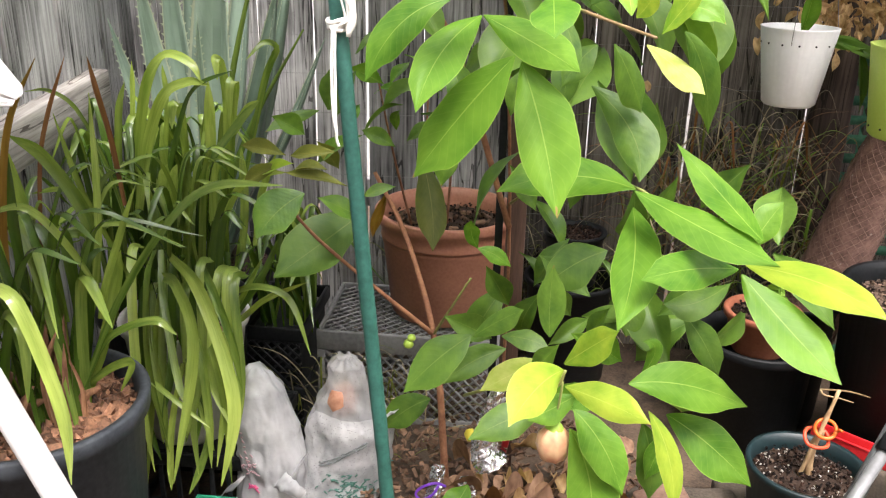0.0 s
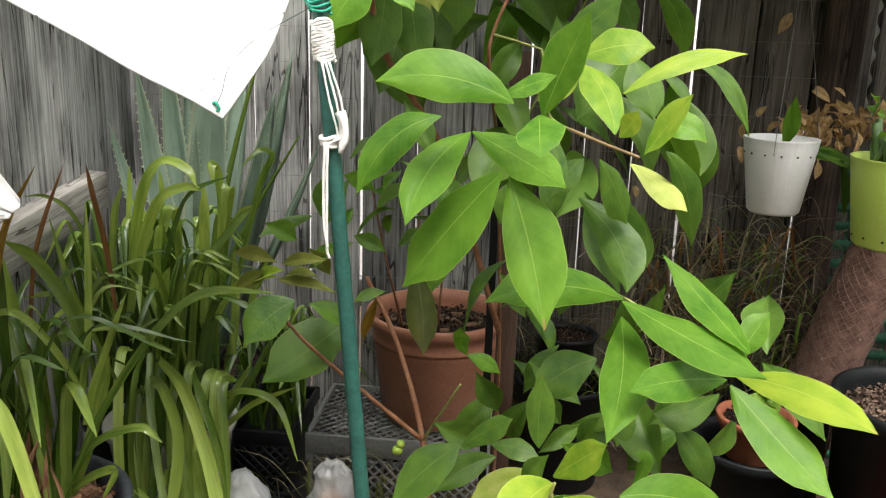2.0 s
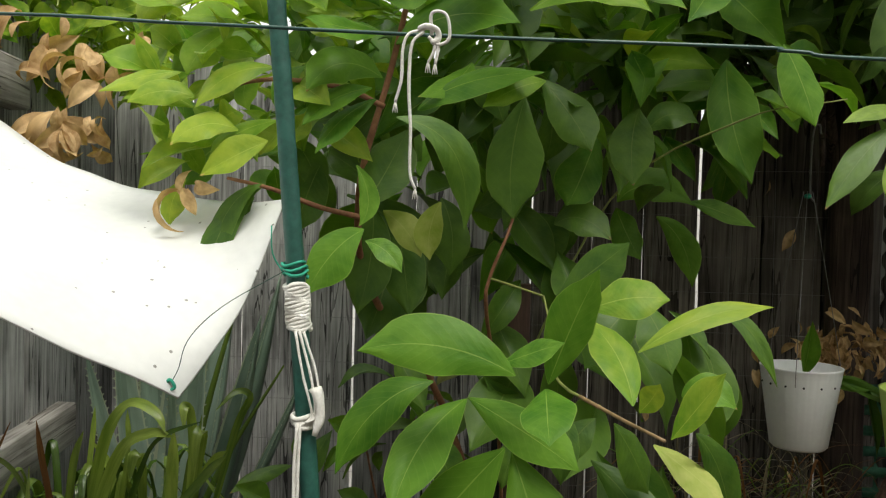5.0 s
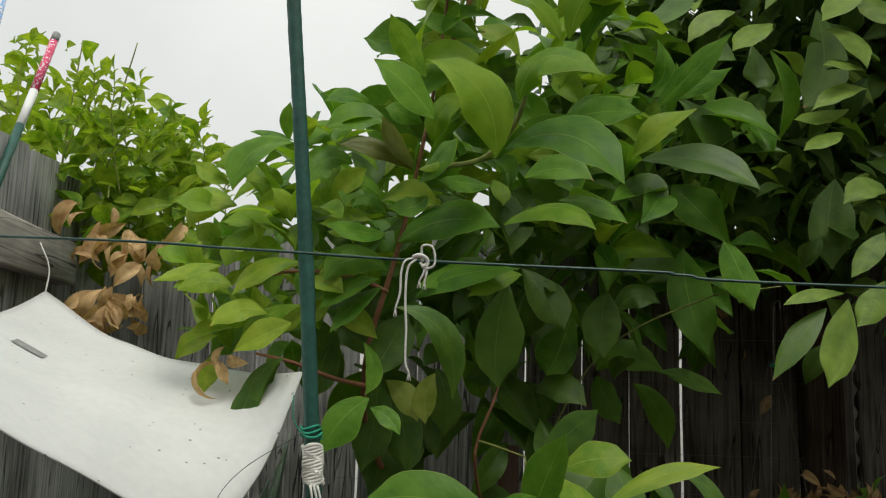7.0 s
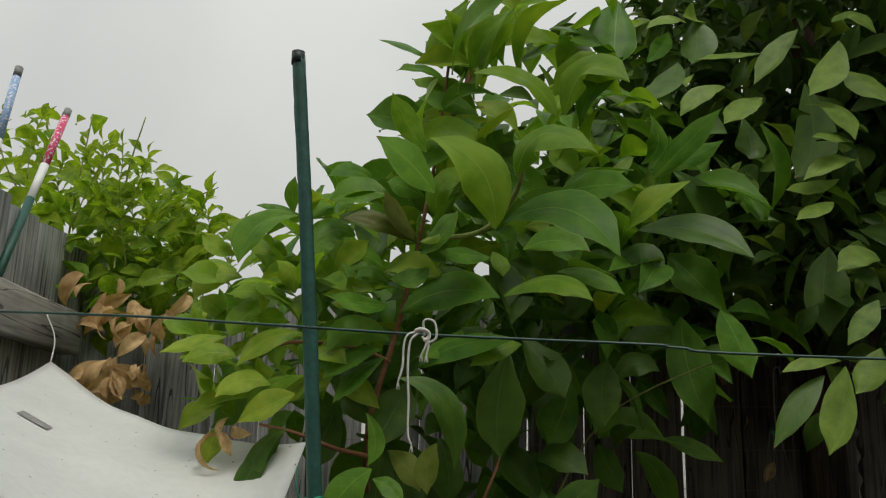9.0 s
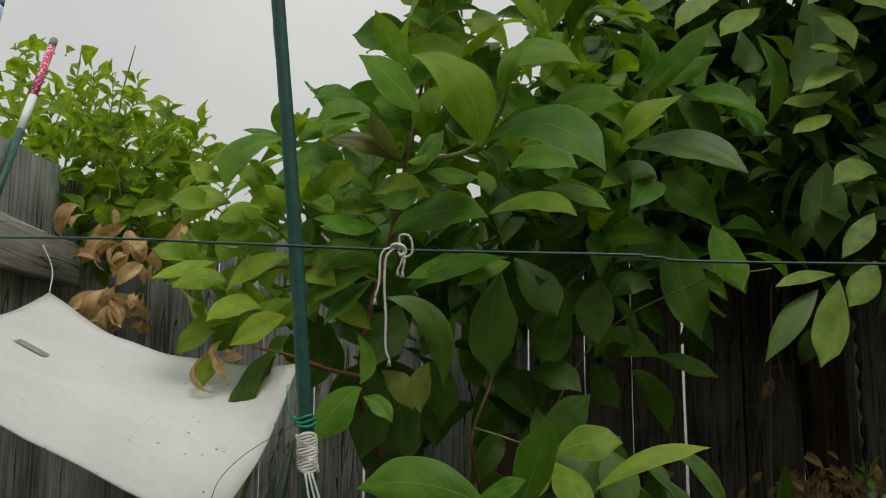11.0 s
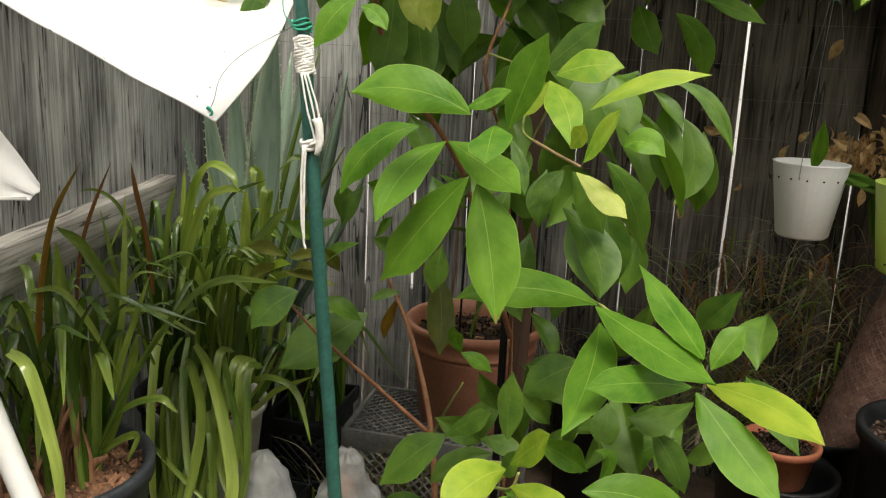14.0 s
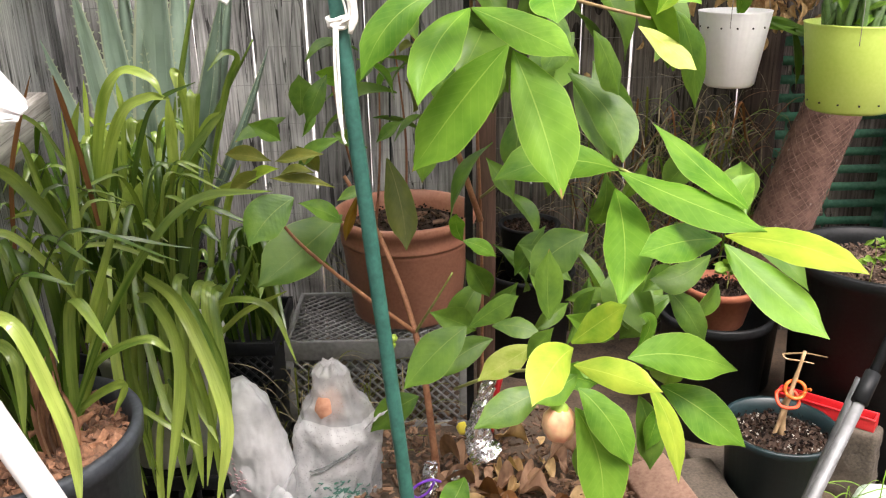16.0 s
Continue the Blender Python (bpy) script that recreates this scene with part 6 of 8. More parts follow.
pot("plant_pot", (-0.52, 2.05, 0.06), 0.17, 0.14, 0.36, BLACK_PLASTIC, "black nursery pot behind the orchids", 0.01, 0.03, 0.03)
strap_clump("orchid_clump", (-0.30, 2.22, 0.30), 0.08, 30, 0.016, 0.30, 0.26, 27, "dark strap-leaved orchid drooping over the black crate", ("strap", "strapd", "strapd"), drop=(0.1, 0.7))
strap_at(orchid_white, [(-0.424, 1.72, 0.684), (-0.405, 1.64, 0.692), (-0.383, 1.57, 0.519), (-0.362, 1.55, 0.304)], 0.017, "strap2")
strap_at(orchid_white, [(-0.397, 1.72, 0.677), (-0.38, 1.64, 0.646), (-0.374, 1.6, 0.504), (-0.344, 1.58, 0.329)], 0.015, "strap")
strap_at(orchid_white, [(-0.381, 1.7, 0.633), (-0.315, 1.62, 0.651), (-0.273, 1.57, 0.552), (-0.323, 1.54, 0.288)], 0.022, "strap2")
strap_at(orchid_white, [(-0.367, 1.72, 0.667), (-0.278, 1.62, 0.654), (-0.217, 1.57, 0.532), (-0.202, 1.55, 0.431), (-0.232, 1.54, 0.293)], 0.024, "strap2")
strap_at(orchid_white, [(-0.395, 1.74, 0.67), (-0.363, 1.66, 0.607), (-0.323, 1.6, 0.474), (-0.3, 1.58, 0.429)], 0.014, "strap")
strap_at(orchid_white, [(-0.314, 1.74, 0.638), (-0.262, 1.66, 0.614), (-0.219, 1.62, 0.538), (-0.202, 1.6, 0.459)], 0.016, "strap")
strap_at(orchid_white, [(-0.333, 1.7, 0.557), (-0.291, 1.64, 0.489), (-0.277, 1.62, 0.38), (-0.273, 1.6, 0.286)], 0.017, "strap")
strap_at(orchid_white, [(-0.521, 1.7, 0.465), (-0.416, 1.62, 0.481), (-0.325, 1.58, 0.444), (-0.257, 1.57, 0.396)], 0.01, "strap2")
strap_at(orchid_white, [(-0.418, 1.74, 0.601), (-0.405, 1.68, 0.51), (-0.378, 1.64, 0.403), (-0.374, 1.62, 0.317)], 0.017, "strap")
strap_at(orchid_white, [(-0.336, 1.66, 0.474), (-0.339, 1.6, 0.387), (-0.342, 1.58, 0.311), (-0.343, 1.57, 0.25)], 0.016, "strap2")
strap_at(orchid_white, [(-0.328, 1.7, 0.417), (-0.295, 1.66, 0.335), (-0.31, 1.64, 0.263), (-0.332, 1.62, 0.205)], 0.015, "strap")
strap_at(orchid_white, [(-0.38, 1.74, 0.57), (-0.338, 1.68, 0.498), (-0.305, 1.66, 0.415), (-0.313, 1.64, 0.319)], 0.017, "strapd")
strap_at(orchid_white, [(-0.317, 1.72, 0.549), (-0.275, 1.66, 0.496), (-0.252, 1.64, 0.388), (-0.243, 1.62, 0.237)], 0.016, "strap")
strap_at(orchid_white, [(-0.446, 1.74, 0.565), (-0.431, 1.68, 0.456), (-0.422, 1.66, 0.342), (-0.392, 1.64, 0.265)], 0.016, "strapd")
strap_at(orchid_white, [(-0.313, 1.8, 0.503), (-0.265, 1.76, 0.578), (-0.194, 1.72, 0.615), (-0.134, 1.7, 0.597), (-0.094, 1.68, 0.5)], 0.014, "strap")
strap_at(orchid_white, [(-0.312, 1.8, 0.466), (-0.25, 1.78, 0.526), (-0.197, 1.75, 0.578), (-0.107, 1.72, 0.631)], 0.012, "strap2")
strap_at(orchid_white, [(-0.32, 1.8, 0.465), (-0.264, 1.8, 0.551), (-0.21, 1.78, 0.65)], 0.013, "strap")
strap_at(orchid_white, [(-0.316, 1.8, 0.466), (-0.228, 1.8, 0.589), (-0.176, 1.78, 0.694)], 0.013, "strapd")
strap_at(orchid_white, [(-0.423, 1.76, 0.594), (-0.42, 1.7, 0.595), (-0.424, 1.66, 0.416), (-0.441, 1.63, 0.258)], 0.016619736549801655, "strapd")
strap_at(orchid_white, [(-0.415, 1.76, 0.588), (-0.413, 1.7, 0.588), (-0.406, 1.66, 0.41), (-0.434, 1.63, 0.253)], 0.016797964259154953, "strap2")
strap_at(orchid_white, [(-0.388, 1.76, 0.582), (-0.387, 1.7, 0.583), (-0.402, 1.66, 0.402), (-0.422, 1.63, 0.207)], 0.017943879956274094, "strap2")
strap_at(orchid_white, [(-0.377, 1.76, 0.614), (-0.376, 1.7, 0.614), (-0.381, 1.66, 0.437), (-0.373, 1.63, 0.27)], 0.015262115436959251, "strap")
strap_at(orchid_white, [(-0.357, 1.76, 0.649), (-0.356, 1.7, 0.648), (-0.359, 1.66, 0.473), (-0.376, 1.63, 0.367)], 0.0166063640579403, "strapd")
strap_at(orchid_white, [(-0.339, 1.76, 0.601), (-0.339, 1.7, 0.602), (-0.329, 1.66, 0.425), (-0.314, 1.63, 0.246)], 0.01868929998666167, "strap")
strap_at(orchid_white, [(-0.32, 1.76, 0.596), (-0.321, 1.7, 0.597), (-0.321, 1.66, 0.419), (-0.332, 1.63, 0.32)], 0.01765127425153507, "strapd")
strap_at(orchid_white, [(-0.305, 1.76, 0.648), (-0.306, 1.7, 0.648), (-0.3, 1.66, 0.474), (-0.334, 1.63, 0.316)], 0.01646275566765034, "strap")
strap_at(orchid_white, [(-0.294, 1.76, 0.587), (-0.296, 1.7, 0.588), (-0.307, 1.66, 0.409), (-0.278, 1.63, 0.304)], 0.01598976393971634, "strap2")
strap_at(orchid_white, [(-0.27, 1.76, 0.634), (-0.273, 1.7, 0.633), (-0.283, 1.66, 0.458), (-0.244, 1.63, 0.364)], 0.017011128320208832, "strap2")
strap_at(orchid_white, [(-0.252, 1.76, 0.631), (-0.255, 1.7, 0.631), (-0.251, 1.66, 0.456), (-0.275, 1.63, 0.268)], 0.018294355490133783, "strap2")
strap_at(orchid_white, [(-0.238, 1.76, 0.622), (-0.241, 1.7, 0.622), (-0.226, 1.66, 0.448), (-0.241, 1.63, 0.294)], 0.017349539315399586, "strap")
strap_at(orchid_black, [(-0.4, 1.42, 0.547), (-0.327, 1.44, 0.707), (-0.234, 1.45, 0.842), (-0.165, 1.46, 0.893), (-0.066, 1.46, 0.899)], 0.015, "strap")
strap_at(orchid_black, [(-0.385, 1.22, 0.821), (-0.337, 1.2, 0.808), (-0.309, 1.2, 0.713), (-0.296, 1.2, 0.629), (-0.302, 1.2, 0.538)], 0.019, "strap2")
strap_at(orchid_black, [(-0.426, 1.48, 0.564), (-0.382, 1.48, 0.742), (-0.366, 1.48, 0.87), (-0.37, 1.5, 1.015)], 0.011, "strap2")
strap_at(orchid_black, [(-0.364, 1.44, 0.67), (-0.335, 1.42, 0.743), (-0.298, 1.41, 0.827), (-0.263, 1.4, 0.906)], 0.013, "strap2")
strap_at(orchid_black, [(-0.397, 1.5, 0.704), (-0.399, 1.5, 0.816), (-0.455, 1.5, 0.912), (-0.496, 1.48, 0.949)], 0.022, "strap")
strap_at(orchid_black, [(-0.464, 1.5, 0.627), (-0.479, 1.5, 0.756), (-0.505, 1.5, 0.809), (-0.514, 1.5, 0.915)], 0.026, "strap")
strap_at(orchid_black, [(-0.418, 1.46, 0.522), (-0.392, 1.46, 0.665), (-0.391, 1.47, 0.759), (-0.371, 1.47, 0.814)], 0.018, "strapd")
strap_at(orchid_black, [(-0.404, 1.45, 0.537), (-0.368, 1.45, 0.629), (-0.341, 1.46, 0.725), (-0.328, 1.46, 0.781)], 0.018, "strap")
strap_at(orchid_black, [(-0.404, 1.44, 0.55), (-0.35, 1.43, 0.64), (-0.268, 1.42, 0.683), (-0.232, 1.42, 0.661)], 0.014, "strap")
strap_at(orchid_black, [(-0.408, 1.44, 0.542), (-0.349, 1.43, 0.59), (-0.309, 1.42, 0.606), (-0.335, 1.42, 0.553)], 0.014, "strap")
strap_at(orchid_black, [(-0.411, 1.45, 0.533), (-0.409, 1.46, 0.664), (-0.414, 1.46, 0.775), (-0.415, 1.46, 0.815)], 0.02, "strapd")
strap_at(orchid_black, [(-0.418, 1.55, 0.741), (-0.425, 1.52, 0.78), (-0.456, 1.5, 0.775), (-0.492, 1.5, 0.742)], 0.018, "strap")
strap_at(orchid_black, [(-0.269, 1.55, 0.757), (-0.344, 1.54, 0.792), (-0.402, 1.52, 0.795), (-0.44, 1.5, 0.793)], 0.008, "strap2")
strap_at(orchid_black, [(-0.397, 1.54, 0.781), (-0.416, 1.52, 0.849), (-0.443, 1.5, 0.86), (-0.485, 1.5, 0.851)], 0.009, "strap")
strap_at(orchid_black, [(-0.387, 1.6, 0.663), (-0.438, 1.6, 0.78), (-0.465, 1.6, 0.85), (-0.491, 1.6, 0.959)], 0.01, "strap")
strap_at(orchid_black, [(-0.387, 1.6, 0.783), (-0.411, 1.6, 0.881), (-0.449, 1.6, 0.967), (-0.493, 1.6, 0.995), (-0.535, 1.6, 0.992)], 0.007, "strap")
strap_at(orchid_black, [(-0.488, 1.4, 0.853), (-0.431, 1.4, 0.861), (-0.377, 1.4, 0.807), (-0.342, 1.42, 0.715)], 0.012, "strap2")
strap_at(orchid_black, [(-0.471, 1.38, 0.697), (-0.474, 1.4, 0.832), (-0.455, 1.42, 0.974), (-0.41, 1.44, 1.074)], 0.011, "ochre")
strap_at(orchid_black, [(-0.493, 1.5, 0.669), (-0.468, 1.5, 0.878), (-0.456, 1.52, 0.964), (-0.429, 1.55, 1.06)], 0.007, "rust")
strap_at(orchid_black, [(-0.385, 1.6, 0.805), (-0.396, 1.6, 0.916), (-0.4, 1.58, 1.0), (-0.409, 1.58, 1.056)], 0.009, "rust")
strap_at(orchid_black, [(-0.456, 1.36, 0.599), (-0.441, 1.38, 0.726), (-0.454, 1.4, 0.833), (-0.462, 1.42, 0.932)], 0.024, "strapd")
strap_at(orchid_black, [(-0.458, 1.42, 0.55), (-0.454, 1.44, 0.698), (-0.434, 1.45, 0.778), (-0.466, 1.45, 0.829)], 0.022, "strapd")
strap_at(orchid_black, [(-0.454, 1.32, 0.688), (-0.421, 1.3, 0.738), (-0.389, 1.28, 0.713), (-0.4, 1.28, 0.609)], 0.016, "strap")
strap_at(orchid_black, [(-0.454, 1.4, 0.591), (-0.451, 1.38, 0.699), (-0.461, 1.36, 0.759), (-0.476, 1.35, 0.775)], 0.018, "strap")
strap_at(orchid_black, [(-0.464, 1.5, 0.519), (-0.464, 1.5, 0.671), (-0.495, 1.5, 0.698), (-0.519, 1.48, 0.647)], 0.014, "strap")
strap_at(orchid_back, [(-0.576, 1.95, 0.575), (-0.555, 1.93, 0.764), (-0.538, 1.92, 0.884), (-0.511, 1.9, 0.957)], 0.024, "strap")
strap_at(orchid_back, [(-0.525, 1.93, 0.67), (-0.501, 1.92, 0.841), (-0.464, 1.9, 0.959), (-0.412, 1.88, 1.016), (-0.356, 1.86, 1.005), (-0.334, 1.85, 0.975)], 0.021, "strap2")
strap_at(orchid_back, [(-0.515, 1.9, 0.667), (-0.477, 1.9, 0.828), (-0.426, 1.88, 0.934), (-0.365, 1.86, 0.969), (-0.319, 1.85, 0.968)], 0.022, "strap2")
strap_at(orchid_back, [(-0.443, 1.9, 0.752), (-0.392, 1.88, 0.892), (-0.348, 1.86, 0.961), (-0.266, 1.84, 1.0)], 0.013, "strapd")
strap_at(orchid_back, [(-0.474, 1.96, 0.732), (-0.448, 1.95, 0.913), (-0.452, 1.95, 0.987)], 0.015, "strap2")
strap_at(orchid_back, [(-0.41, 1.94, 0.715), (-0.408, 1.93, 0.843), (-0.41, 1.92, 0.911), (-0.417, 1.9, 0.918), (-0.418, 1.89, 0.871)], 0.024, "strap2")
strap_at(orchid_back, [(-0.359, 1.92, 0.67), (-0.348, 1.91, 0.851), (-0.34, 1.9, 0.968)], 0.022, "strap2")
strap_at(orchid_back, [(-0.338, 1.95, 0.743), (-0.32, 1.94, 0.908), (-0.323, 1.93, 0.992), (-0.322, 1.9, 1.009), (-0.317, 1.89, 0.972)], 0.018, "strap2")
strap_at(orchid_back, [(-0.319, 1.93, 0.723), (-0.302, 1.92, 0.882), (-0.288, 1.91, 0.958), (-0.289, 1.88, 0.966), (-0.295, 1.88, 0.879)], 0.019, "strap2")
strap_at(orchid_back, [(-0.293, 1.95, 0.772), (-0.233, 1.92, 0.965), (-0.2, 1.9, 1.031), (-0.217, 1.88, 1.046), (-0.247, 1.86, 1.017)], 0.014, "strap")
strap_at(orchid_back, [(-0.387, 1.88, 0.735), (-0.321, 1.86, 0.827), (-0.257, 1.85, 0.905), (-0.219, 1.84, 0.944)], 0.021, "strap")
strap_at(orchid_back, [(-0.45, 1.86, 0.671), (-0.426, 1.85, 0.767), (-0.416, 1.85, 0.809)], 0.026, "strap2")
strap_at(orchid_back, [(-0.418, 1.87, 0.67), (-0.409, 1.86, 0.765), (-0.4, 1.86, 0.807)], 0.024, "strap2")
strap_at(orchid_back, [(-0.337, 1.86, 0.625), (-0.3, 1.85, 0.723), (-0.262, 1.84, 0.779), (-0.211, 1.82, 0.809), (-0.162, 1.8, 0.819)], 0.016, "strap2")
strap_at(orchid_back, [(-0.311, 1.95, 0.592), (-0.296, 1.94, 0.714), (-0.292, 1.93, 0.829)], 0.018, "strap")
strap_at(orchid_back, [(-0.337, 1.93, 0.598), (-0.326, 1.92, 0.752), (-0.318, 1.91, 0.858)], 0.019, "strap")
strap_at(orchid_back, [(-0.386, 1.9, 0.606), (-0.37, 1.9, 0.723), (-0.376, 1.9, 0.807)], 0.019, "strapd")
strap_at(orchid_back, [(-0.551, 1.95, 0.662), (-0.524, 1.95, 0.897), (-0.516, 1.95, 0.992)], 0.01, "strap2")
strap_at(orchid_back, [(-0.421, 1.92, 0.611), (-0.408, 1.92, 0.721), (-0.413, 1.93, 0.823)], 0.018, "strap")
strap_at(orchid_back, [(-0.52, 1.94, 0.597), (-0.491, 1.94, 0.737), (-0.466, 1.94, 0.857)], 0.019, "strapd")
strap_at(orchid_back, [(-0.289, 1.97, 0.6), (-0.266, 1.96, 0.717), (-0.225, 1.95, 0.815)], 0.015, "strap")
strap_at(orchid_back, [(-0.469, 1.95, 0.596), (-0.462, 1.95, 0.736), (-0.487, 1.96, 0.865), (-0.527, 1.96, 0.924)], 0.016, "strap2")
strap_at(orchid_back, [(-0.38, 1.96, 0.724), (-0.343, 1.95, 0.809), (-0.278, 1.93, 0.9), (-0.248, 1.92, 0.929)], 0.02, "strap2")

agave = base("agave", (-0.60, 2.45, 0.35), "blue-green agave rosette with toothed leaf edges", "agave")


def agave_leaf(root, tip, width, facing):
    """A thick channelled blade from its root to its tip, with teeth along both edges."""
    bm = bmesh.new()
    uv = bm.loops.layers.uv.new("leaf")
    n, marks, rows = 18, {}, []
    root, tip = Vector(root), Vector(tip)
    along = (tip - root).normalized()
    face = (Vector(facing) - along * Vector(facing).dot(along)).normalized()
    side = along.cross(face)
    size = (tip - root).length
    for i in range(n + 1):
        t = i / n
        half = max(width / 2 * (0.80 + 0.55 * t - 1.34 * t ** 2.8), 0.001)
        c = root + along * size * t - face * 0.05 * size * math.sin(math.pi * t) * 0.6
        row = []
        for k, (x, d) in enumerate(((-1, 0.75), (-0.55, 0.12), (0, -0.42), (0.55, 0.12), (1, 0.75), (0.5, -0.20), (-0.5, -0.20))):
            v = bm.verts.new(c + side * x * half + face * d * half)
            marks[v] = ((x + 1) / 2 if k < 5 else 0.2, t)
            row.append(v)
        rows.append(row)
    for a, b in zip(rows, rows[1:]):
        for k in range(7):
            f = bm.faces.new((a[k], a[(k + 1) % 7], b[(k + 1) % 7], b[k]))
            for loop in f.loops:
                loop[uv].uv = marks[loop.vert]
    bm.faces.new(rows[0][::-1])
    bm.faces.new(rows[-1])
    for i in range(1, n - 1):
        for e, o in ((0, -side), (4, side)):
            for s in (0.0, 0.5):
                p = rows[i][e].co.lerp(rows[i + 1][e].co, s)
                bm.faces.new((bm.verts.new(p - along * 0.0035), bm.verts.new(p + along * 0.0035), bm.verts.new(p + o * 0.006 + along * 0.003)))
    return bm


part("leaf", agave_leaf((-0.0, -0.032, 0.02), (-0.057, -0.15, 0.826), 0.077, (0.77, -1, 0.3)), LEAF["agave"], agave)
part("leaf", agave_leaf((0.002, -0.014, 0.02), (-0.034, -0.03, 0.908), 0.080, (0.22, -1, 0.25)), LEAF["agave"], agave)
part("leaf", agave_leaf((0.026, -0.041, 0.02), (0.15, -0.15, 1.014), 0.125, (0.0, -1, 0.25)), LEAF["agave"], agave)
part("leaf", agave_leaf((-0.023, 0.022, 0.02), (-0.025, 0.1, 0.902), 0.075, (-0.44, -1, 0.2)), LEAF["agave"], agave)
part("leaf", agave_leaf((0.024, 0.022, 0.02), (0.142, 0.1, 0.964), 0.092, (-0.66, -1, 0.2)), LEAF["agave"], agave)
part("leaf", agave_leaf((0.059, -0.023, 0.02), (0.279, -0.11, 0.779), 0.099, (-1.1, -1, 0.3)), LEAF["agave"], agave)
part("leaf", agave_leaf((0.05, 0.014, 0.02), (0.279, 0.05, 0.873), 0.092, (-1.54, -0.8, 0.3)), LEAF["agave"], agave)
part("leaf", agave_leaf((0.053, -0.068, 0.02), (0.128, -0.25, 0.713), 0.037, (0.66, -1, 0.2)), LEAF["agave"], agave)
part("leaf", agave_leaf((-0.03, 0.0, 0.02), (-0.237, 0.05, 0.662), 0.058, (1.1, -1, 0.4)), LEAF["agave"], agave)
part("leaf", agave_leaf((0.055, 0.022, 0.02), (0.327, 0.15, 0.622), 0.050, (-1.32, -0.7, 0.4)), LEAF["agave"], agave)
part("leaf", agave_leaf((-0.005, 0.067, 0.02), (0.001, 0.3, 0.904), 0.092, (0.0, -1, 0.2)), LEAF["agave"], agave)
for pts in ([(0.06, -0.1, 0.1), (0.2, -0.16, 0.42), (0.36, -0.2, 0.68)], [(0.05, -0.05, 0.2), (0.16, -0.1, 0.6), (0.26, -0.12, 0.92)]):
    part("leaf", tube(pts, 0.012, 0.002, 8, 6), LEAF["strap"], agave, "narrow dark green spear leaf")
pot("plant_pot", (-0.60, 2.45, 0.0), 0.19, 0.16, 0.37, BLACK_PLASTIC, "black pot that holds the agave", 0.01, 0.03, 0.03)

sapling = base("potted_sapling", (0.085, 2.45, 0.50), "slender leafy sapling in the terracotta pot", "sapling")
for pts in ([(0, 0, 0), (0.01, -0.02, 0.25), (-0.01, -0.05, 0.5)], [(-0.09, -0.03, 0), (-0.13, -0.10, 0.22), (-0.15, -0.2, 0.42)], [(-0.08, 0, 0), (-0.06, -0.02, 0.2), (-0.05, -0.04, 0.45)]):
    part("stem", tube(pts, 0.004, 0.002, 6, 6), BARK, sapling)
scatter_leaves(sapling, Matrix(), 16, ((-0.20, 0.10), (-0.22, 0.02), (0.26, 0.52)), 0.12, "dgdo", 31, 0.1, 0.28)
for x in (-0.035, 0.16):
    part("stick", tube([(x, -0.05, -0.04), (x + 0.01, -0.06, 0.4)], 0.0035, 0.0025, 6, 2), BLACK_PLASTIC, sapling)

cactus = base("leaf_cactus", (0.870, 2.28, 1.045), "flat-stemmed leaf cactus in the white hanging pot", "cactus")
for a, b, w, k in (((0, -0.01, 0), (0.01, -0.03, 0.125), 0.028, "g"), ((0.03, 0, 0), (0.15, -0.03, -0.01), 0.03, "d"), ((0.05, 0, 0.01), (0.20, -0.06, -0.05), 0.03, "d"), ((0.12, -0.03, 0.0), (0.14, -0.05, -0.15), 0.03, "d")):
    leaf(cactus, a, b, w, k, 0, 2, (0, -1, 0.2))

succulent = base("succulent", (1.085, 2.12, 1.035), "clump of plump green succulent stems in the lime pot", "succulent")
rng = random.Random(5)
for _ in range(46):
    a, r = rng.uniform(0, 6.283), 0.09 * math.sqrt(rng.random())
    x, y, h = r * math.cos(a), r * math.sin(a), rng.uniform(0.04, 0.10)
    part("stem", tube([(x, y, -0.01), (x + rng.uniform(-0.02, 0.02), y + rng.uniform(-0.02, 0.02), h)], 0.006, 0.008, 7, 3, 0.1), SUCCULENT, succulent)
scatter_leaves(succulent, Matrix(), 30, ((-0.09, 0.09), (-0.09, 0.05), (0.03, 0.14)), 0.05, "gdb", 41, -0.4, 0.35)

seedling = base("seedling", (0.90, 2.23, 0.390), "small bright green seedling in the terracotta pot", "seedling")
part("stem", tube([(0, 0, -0.01), (0.002, 0, 0.04), (0, 0, 0.08)], 0.002, 0.0015, 6, 4), TWIG, seedling)
scatter_leaves(seedling, Matrix(), 12, ((-0.012, 0.012), (-0.012, 0.012), (0.03, 0.085)), 0.045, "b", 42, -0.5, 0.5)
weed = base("seedling", (1.16, 2.05, 0.49), "two pale green weeds in the potting mix", "seedling")
for x, h in ((0, 0.10), (0.04, 0.06)):
    part("stem", tube([(x, 0, -0.01), (x + 0.004, 0, h * 0.6), (x, 0, h)], 0.0018, 0.001, 6, 4), TWIG, weed)
scatter_leaves(weed, Matrix(), 26, ((-0.01, 0.055), (-0.01, 0.01), (0.02, 0.10)), 0.03, "b", 43, -0.3, 0.35)

